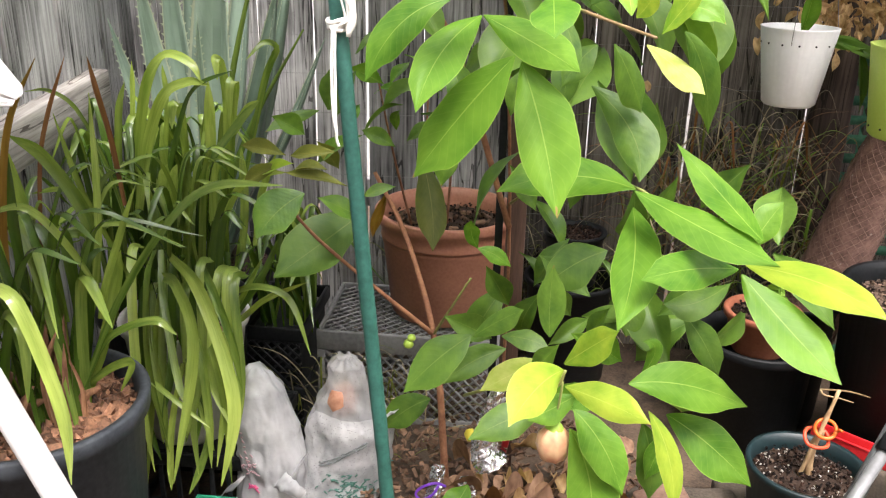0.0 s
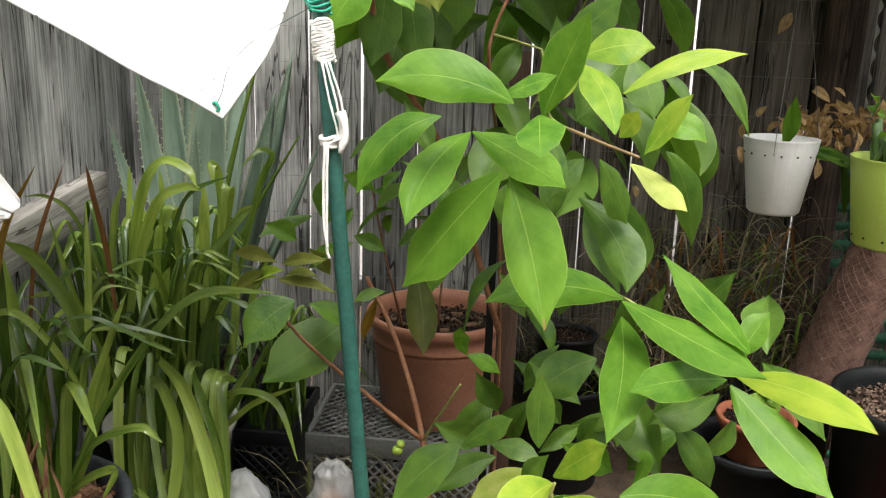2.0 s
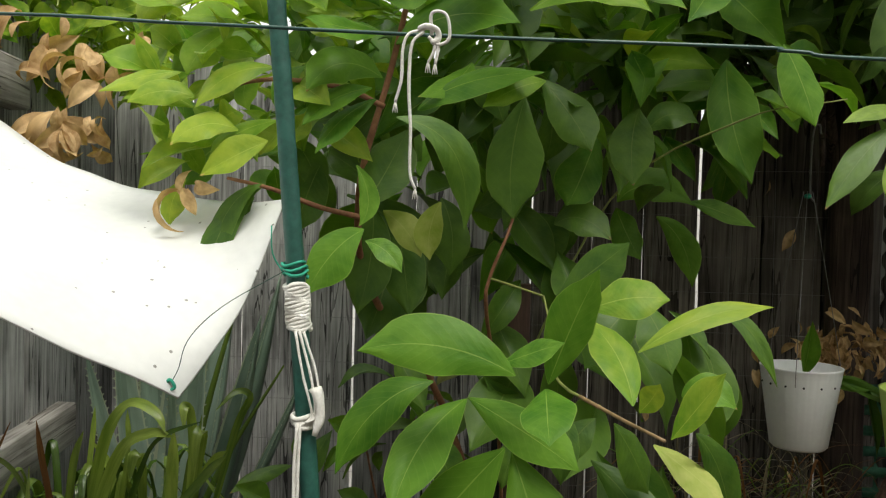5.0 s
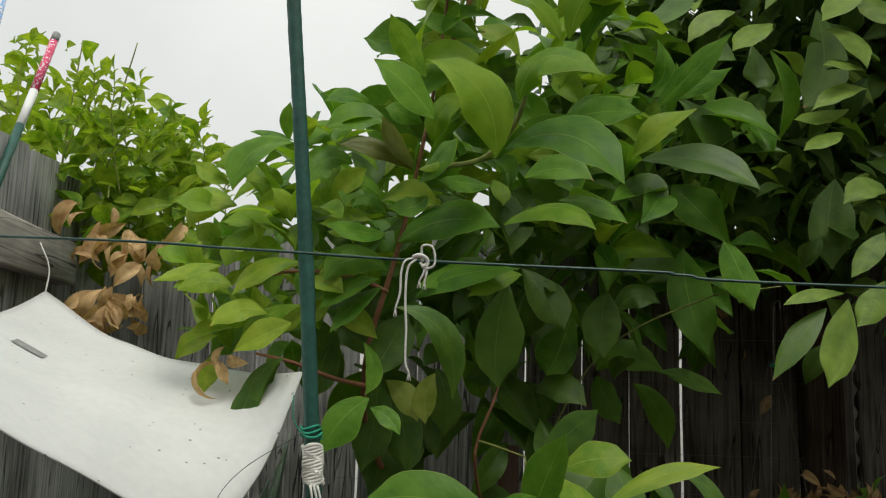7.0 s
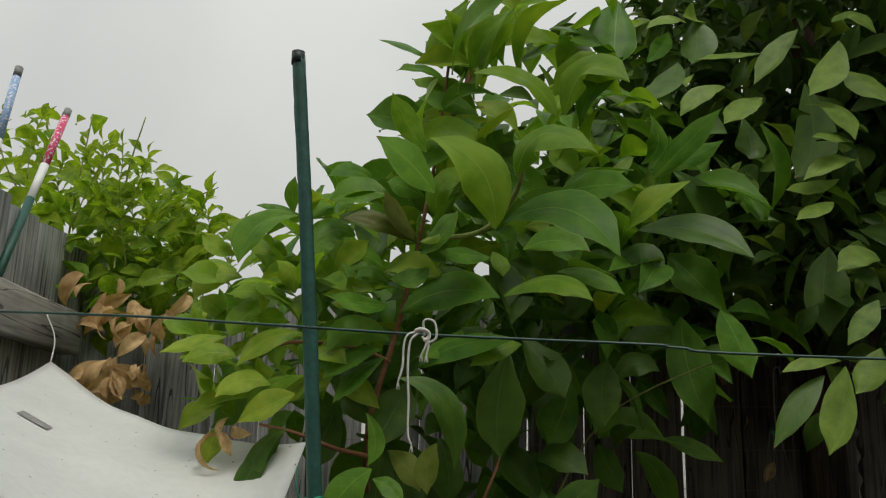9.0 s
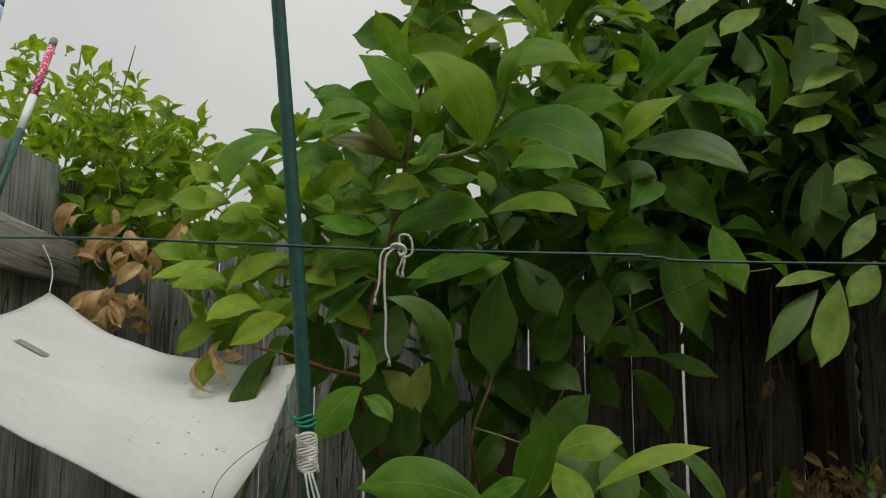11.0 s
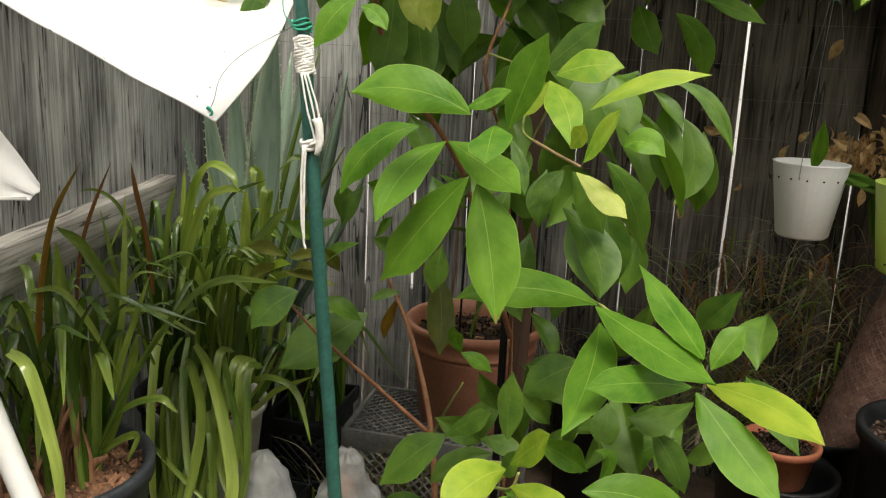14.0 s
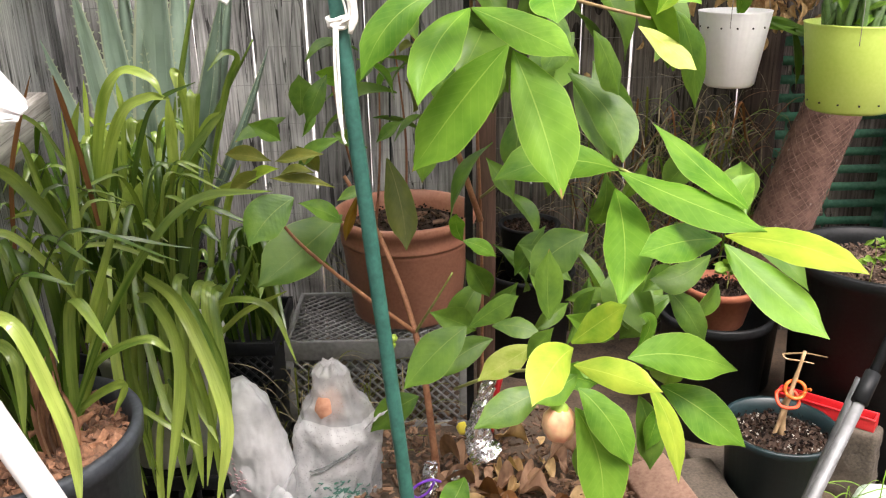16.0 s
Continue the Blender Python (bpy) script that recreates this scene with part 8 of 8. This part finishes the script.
def dry_thatch(name, place, count, box, seed, label, width=0.004, size=0.22, mats=(DRY_STALK,), category="dry stalks"):
    """A tangle of thin dry stalks and blades, one mesh for each tone."""
    rng = random.Random(seed)
    thing = base(name, place, label, category, "", "stuff")
    for mt in mats:
        bm = bmesh.new()
        for _ in range(count // len(mats)):
            p = Vector((rng.uniform(*box[0]), rng.uniform(*box[1]), rng.uniform(*box[2])))
            a = rng.uniform(0, 6.283)
            L = size * rng.uniform(0.5, 1.4)
            q = p + Vector((math.cos(a) * L * 0.5, math.sin(a) * L * 0.15, L * rng.uniform(0.2, 0.7)))
            e = q + Vector((math.cos(a) * L * 0.5, math.sin(a) * L * 0.1, -L * rng.uniform(-0.2, 0.5)))
            strap_bm([p, q, e], width * rng.uniform(0.5, 1.4), 0.3, rng.uniform(0, 6), 0.4, bm)
        part("blades", bm, mt, thing)["kind"] = "stuff"
    return thing


dry_thatch("dry_brush", (0.9, 2.68, 0.0), 600, ((-0.32, 0.24), (-0.16, 0.07), (0.10, 0.72)), 51, "tangle of dry stalks and vines along the fence", 0.006, 0.20, (DRY_STALK, DRY_STALK, LEAF["bright"], LEAF["rust"], LEAF["o"]))
dry_thatch("dry_brush", (0.2, 2.70, 0.0), 260, ((-0.35, 0.4), (-0.06, 0.06), (0.05, 0.4)), 52, "dry grass at the foot of the fence", 0.004, 0.18, (DRY_STALK, LEAF["o"]))
dry_thatch("dry_brush", (-0.1, 2.1, 0.0), 120, ((-0.15, 0.2), (-0.1, 0.1), (0.0, 0.2)), 53, "withered grass beside the crate", 0.004, 0.16, (DRY_STALK, LEAF["o"]))
dry_thatch("grass_tuft", (1.06, 1.70, 0.05), 70, ((-0.08, 0.14), (-0.1, 0.1), (0.0, 0.02)), 54, "thin pale green grass blades in front of the pots", 0.004, 0.16, (LEAF["bright"],), "grass")


def dry_bunch(name, place, count, size, spread, seed, label, kind="w"):
    thing = base(name, place, label, "dry leaves")
    rng = random.Random(seed)
    for _ in range(count):
        p = Vector((rng.gauss(0, spread[0]), rng.gauss(0, spread[1]), rng.gauss(0, spread[2])))
        d = Vector((rng.gauss(0, 0.5), rng.gauss(-0.2, 0.4), rng.gauss(-0.9, 0.4))).normalized()
        L = size * rng.uniform(0.6, 1.3)
        leaf(thing, p, p + d * L, L * 0.42, kind, rng.uniform(-60, 60), rng.choice((3, 4, 5, 6, 6)), (0, -1, 0.3), rng)
    return thing


dry_bunch("dry_leaves", (-0.505, 1.79, 1.50), 18, 0.066, (0.016, 0.015, 0.025), 61, "bunch of curled tan dead leaves on the vine")
dry_bunch("dry_leaves", (-0.475, 1.86, 1.62), 14, 0.066, (0.03, 0.02, 0.02), 62, "curled tan dead leaves under the vine")
dry_bunch("dry_leaves", (-0.55, 1.86, 1.64), 12, 0.066, (0.025, 0.02, 0.03), 63, "tan dead leaves along the fence top")
dry_bunch("dry_leaves", (-0.445, 1.82, 1.51), 6, 0.045, (0.012, 0.012, 0.02), 64, "small bunch of dead leaves")
dry_bunch("dry_leaves", (1.10, 2.58, 1.08), 150, 0.042, (0.10, 0.035, 0.036), 65, "heap of brown dead leaves behind the hanging pots", "w")
dry_bunch("dry_leaves", (-0.122, 1.40, 1.393), 5, 0.04, (0.015, 0.01, 0.012), 66, "withered leaf tips on the shrub")

mulch = chips("leaf_litter", None, (0.30, 1.72, 0.184), 0.32, 1500, LITTER, 0.016, 71, 0.2)
tagged(mulch, "fallen brown leaves and bark mulch on the bed", "leaf litter", "", "stuff")
litter = base("fallen_leaves", (0.32, 1.66, 0.185), "large fallen brown leaves lying on the bed", "dry leaves", "", "stuff")
rng = random.Random(72)
for _ in range(75):
    p = Vector((abs(rng.gauss(0, 0.20)) - 0.13, rng.gauss(0.02, 0.11), rng.uniform(0.0, 0.012)))
    a, L = rng.uniform(0, 6.283), 0.058 * rng.uniform(0.5, 1.5)
    leaf(litter, p, p + Vector((math.cos(a) * L, math.sin(a) * L, rng.uniform(-0.006, 0.012))), L * rng.uniform(0.3, 0.5), "w" if rng.random() < 0.28 else "brown" if rng.random() < 0.75 else "rust", rng.uniform(-25, 25), rng.choice((4, 4, 7, 7, 8)), (0, -0.1, 1), rng)
dry_bunch("dry_leaves", (0.30, 1.62, 0.20), 11, 0.085, (0.13, 0.08, 0.006), 72, "large curled brown leaf lying on the bed")


# ---------------------------------------------------------------- trees above the fence
def crown_part(parent, back, name, count, box, size, kinds, seed, droop, ratio, keep=None):
    """The far leaves of a crown, joined."""
    rng = random.Random(seed)
    for kind in kinds:
        bm = bmesh.new()
        for _ in range(count // len(kinds)):
            for _ in range(30):
                p = Vector((rng.uniform(*box[0]), rng.uniform(*box[1]), rng.uniform(*box[2])))
                if keep is None or keep(p):
                    break
            else:
                continue
            a = rng.uniform(0, 6.283)
            d = Vector((math.cos(a), math.sin(a) - 0.2, rng.uniform(-1, 0.8) - droop)).normalized()
            L = size * rng.uniform(0.6, 1.2)
            leaf_bm(rng.uniform(0.1, 0.6), 0.2, 0.02, 0, 0.42, rng.randrange(9), bm, back @ leaf_pose(p, p + d * L, L * ratio, rng.uniform(-50, 50), (0, -0.6, 0.8)), 6, 4)
        part(name, bm, LEAF[kind], parent)["kind"] = "stuff"


tree = base("shade_tree", (1.25, 3.1, 0.0), "dark leafy tree hanging over the fence", "tree")
tb = Matrix.Translation((-1.25, -3.1, 0))
part("trunk", tube([(0.45, 0.1, -0.05), (0.35, 0.05, 1.2), (0.05, -0.2, 2.2), (-0.3, -0.6, 3.0)], 0.08, 0.04, 12, 8, 0.2), TRUNK_BARK, tree)
for pts in ([(-0.08, -0.15, 1.6), (-0.35, -0.6, 2.0), (-0.6, -1.0, 2.05)], [(-0.1, -0.2, 1.8), (0.05, -0.7, 2.05), (0.05, -1.1, 1.8)], [(-0.15, -0.3, 2.2), (-0.5, -0.7, 2.5), (-0.8, -0.9, 2.6)], [(-0.05, -0.1, 1.3), (-0.25, -0.5, 1.75), (-0.33, -0.75, 1.5)], [(-0.15, -0.3, 2.2), (0.1, -0.8, 2.4), (0.3, -1.2, 2.3)]):
    part("limb", tube(pts, 0.02, 0.005, 8, 8, 0.2), POST_WOOD, tree)
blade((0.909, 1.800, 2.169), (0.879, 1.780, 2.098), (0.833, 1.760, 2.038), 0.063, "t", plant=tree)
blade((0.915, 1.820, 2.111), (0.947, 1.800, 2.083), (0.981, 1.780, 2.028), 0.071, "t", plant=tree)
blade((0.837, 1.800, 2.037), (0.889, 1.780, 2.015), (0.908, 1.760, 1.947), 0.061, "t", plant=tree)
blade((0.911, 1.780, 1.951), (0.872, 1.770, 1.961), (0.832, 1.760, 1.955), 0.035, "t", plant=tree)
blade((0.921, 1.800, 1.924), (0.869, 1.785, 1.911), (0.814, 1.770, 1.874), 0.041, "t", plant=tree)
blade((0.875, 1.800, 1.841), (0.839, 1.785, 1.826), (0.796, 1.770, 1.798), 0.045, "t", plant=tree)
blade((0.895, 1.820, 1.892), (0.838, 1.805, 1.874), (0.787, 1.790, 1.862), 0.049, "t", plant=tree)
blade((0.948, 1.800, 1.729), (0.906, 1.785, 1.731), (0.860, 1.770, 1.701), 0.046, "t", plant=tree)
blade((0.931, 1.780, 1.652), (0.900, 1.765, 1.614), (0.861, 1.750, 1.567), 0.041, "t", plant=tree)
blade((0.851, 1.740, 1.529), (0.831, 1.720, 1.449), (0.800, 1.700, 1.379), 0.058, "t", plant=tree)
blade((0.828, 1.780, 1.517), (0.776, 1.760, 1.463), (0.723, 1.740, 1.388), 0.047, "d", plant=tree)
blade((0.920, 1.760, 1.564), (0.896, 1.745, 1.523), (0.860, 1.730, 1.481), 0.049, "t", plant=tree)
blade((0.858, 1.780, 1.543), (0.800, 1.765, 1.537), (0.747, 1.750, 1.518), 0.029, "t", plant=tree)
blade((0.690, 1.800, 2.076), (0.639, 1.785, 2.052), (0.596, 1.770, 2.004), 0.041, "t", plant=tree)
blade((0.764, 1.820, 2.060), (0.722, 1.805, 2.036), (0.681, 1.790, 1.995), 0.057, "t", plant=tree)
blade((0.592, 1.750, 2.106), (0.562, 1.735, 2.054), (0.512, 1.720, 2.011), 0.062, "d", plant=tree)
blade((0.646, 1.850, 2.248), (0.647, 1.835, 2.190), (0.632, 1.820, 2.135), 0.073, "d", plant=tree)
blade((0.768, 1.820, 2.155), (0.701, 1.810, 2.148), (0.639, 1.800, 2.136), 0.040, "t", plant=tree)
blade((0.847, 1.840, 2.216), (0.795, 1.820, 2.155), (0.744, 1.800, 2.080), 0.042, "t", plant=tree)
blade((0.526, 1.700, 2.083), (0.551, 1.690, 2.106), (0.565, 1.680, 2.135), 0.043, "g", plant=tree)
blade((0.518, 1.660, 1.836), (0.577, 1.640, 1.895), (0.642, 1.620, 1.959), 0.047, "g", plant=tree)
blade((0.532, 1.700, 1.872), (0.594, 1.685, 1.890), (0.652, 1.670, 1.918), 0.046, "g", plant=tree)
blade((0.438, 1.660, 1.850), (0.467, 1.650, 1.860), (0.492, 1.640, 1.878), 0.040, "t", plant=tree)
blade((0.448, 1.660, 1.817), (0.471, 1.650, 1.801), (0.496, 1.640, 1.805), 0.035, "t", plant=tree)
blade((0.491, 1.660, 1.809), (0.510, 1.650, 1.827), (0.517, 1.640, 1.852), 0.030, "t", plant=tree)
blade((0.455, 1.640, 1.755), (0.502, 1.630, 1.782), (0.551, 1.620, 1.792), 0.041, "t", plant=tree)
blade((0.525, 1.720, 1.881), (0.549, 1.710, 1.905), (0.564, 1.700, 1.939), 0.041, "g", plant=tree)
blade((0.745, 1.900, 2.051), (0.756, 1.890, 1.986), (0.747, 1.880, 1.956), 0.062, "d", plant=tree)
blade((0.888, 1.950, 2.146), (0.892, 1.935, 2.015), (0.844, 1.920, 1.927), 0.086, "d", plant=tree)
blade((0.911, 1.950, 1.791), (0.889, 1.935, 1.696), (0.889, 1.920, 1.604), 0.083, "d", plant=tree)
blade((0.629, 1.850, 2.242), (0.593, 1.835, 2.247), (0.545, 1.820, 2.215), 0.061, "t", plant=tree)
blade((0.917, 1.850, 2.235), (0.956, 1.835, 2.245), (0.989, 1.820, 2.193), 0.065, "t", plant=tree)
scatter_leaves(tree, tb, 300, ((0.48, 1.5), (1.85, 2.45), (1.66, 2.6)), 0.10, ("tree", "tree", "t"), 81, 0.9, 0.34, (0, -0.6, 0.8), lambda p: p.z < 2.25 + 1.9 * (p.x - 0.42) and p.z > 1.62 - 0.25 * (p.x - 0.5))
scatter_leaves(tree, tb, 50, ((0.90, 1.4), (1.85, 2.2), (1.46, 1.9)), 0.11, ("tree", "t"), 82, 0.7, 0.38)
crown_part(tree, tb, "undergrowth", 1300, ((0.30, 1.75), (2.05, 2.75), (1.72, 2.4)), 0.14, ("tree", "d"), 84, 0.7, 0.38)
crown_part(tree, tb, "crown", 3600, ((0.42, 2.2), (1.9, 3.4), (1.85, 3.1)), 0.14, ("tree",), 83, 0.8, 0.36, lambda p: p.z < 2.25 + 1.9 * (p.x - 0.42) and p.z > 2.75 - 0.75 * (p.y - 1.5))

# two leaf masses added above view, to keep sky light off the right side
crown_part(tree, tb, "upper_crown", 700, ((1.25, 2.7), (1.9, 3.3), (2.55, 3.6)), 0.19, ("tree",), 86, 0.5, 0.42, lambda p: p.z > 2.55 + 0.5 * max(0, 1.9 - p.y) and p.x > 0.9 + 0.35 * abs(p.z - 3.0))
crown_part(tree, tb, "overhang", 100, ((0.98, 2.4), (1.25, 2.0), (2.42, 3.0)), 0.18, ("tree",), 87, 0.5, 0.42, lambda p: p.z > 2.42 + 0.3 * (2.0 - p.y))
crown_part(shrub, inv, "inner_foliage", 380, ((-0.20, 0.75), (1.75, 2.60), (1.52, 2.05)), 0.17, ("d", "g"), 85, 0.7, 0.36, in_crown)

def off_gap(p):
    return p.x < 0.30 - 0.40 * (p.y - 0.22)


vine = base("fence_vine", (-0.9, 2.4, 1.6), "light green leafy vine growing over the fence top", "vine")
vb = Matrix.Translation((0.9, -2.4, -1.6))
VSTEMS = [[(-1.05, 2.5, 1.75), (-0.95, 2.35, 2.0), (-0.9, 2.3, 2.25)], [(-0.85, 2.45, 1.8), (-0.78, 2.3, 2.05), (-0.72, 2.25, 2.22)], [(-0.75, 2.4, 1.85), (-0.62, 2.3, 1.98), (-0.5, 2.25, 2.02)], [(-0.95, 2.45, 1.8), (-1.1, 2.3, 2.05), (-1.15, 2.25, 2.2)], [(-0.8, 2.3, 1.85), (-0.68, 2.1, 1.82), (-0.6, 1.95, 1.74)]]
for pts in VSTEMS:
    part("stem", tube([Vector(p) + Vector((0.9, -2.4, -1.6)) for p in pts], 0.004, 0.0015, 6, 6), TWIG, vine)
scatter_leaves(vine, vb, 110, ((-1.3, -0.42), (1.95, 2.5), (1.70, 2.32)), 0.10, ("vine",), 91, -0.2, 0.46, (0, -0.6, 0.8), lambda p: off_gap(p) and p.z < 1.95 + 0.6 * (p.y - 1.9) and p.z < 2.23 - 0.80 * max(0, p.x + 0.95) + 0.12 * noise.noise((p.x * 9, p.y * 4, 1)))
crown_part(vine, vb, "overhang", 380, ((-0.84, -0.15), (1.98, 2.65), (1.64, 2.0)), 0.085, ("vine",), 93, 0.0, 0.46, lambda p: off_gap(p) and p.z < 2.0 - 0.35 * (p.x + 0.5))
crown_part(vine, vb, "foliage", 420, ((-1.7, -0.3), (2.3, 3.2), (1.7, 2.45)), 0.09, ("vine",), 92, -0.1, 0.46, lambda p: off_gap(p) and p.z < 2.30 - 0.85 * max(0, p.x + 1.0) + 0.15 * noise.noise((p.x * 8, p.y * 4, 2)))

rng = random.Random(97)
for k in range(26):
    x = rng.uniform(-1.1, -0.42)
    foot = Vector((x, rng.uniform(2.0, 2.35), 2.05 - 0.62 * max(0, x + 0.92) + rng.uniform(-0.10, 0.0)))
    tip = foot + Vector((rng.uniform(-0.06, 0.12), rng.uniform(-0.10, 0.02), rng.uniform(0.10, 0.2)))
    mid = foot.lerp(tip, 0.5) + Vector((rng.uniform(-0.02, 0.02), 0, 0.01))
    o = Vector((-0.9, 2.4, 1.6))
    part("stem", tube([foot - o, mid - o, tip - o], 0.0018, 0.0008, 5, 5), TWIG, vine)
    line = curve([foot, mid, tip], 6)
    for i in range(3, 13):
        side = 1 if i % 2 else -1
        ahead = (line[min(i + 1, 12)] - line[i - 1]).normalized()
        d = (ahead * 0.7 + Vector((side * 0.9, rng.uniform(-0.6, 0.1), 0))).normalized() if i < 12 else ahead
        L = rng.uniform(0.026, 0.045)
        ob = leaf(vine, line[i], line[i] + d * L, L * 0.42, "vine", rng.uniform(-40, 40), rng.randrange(4), (0, -0.7, 0.7), rng)
        ob.matrix_basis = vb @ ob.matrix_basis
for k, (a, b, label, tone) in enumerate((((-0.683, 1.70, 1.728), (-0.726, 1.90, 2.093), "red and white striped stick with a green end", (0.6, 0.03, 0.12)), ((-0.770, 1.70, 1.74), (-0.789, 1.80, 2.151), "blue and white striped stick", (0.25, 0.4, 0.65)))):
    rod = base("painted_stick", a, label, "stick", "painted sticks")
    a, b = Vector((0, 0, 0)), Vector(b) - Vector(a)
    low = a - (b - a) * 0.35
    for s0, s1, mt, nm in ((-0.35, 0.32, STAKE_GREEN, "green_end"), (0.32, 0.56, WHITE_PLASTIC, "white_band"), (0.56, 0.94, surface("painted_stick_colour", tone, tuple(min(1, c * 1.2 + 0.05) for c in tone), 60, 0.5, speck=((0.75, 0.72, 0.8), 170, 0.38)), "painted_band"), (0.94, 1.0, CRATE_GREY, "cap")):
        part(nm, tube([a.lerp(b, s0), a.lerp(b, s1)], 0.0085, 0.0085, 12, 1), mt, rod)

# pale backdrop added beyond the fence, and unseen walls added round the yard
for x, z in ((0.93, 1.49), (1.0, 1.36), (0.62, 0.86), (0.88, 1.62), (0.70, 0.60), (0.98, 0.72), (0.78, 0.95), (1.04, 0.88), (0.84, 0.48), (0.66, 1.10), (0.92, 0.58)):
    dry_bunch("dry_leaves", (x, 2.785, z), 1, 0.06, (0.001, 0.001, 0.001), int(x * 100), "single dead leaf caught on the wire mesh")
sticks = base("dry_sticks", (1.03, 2.04, 0.24), "dry brown twigs leaning between the pots", "twigs")
part("twig", tube([(-0.07, -0.04, 0.09), (0.0, -0.02, 0.078), (0.09, -0.02, 0.055)], 0.0022, 0.0014, 6, 4, 0.3), TWIG_BROWN, sticks)
part("twig", tube([(-0.07, -0.04, 0.09), (-0.062, -0.045, 0.080), (-0.03, -0.045, 0.074), (0.0, -0.05, 0.068)], 0.0021, 0.0012, 6, 4, 0.3), BAMBOO, sticks)
handle = base("garden_fork", (0.275, 1.88, 0.15), "bright red garden tool standing behind the stem", "garden tool")
part("grip", tube([(0.0, 0.02, 0.02), (0.012, 0, 0.10), (0.020, 0, 0.17), (0.032, 0.005, 0.215)], 0.008, 0.007, 8, 6), RED, handle)
# added white surface that makes the gaps between the boards look bright
beyond = tagged(new("gap_backdrop"), "pale backdrop added to brighten the fence gaps", "wall", "", "structure")
part("plaster", block(-6, 6, 4.6, 4.75, -0.1, 1.85, 0.01), surface("white_plaster", (0.70, 0.69, 0.66), (0.82, 0.81, 0.79), 5, 0.9, 0, 0.2), beyond)
# unseen tall wall, added to cut off the low sky in the south
yard = tagged(new("south_sky_blocker"), "unseen pale wall added to block low southern skylight", "wall", "", "structure")
STUCCO = surface("stucco", (0.30, 0.27, 0.24), (0.42, 0.39, 0.35), 6, 0.95, 0, 0.5, 120)
part("stucco", block(-6, 6, -2.9, -2.7, -0.1, 4.6, 0.01), STUCCO, yard)
# unseen wall added to keep low light out from the east
side_wall = tagged(new("unseen_east_wall"), "unseen board wall added to close the east side", "fence", "", "structure")
part("boards", block(2.95, 2.99, -2.7, 3.2, -0.1, 1.8, 0.005), BROWN_SHADED_WOOD, side_wall)
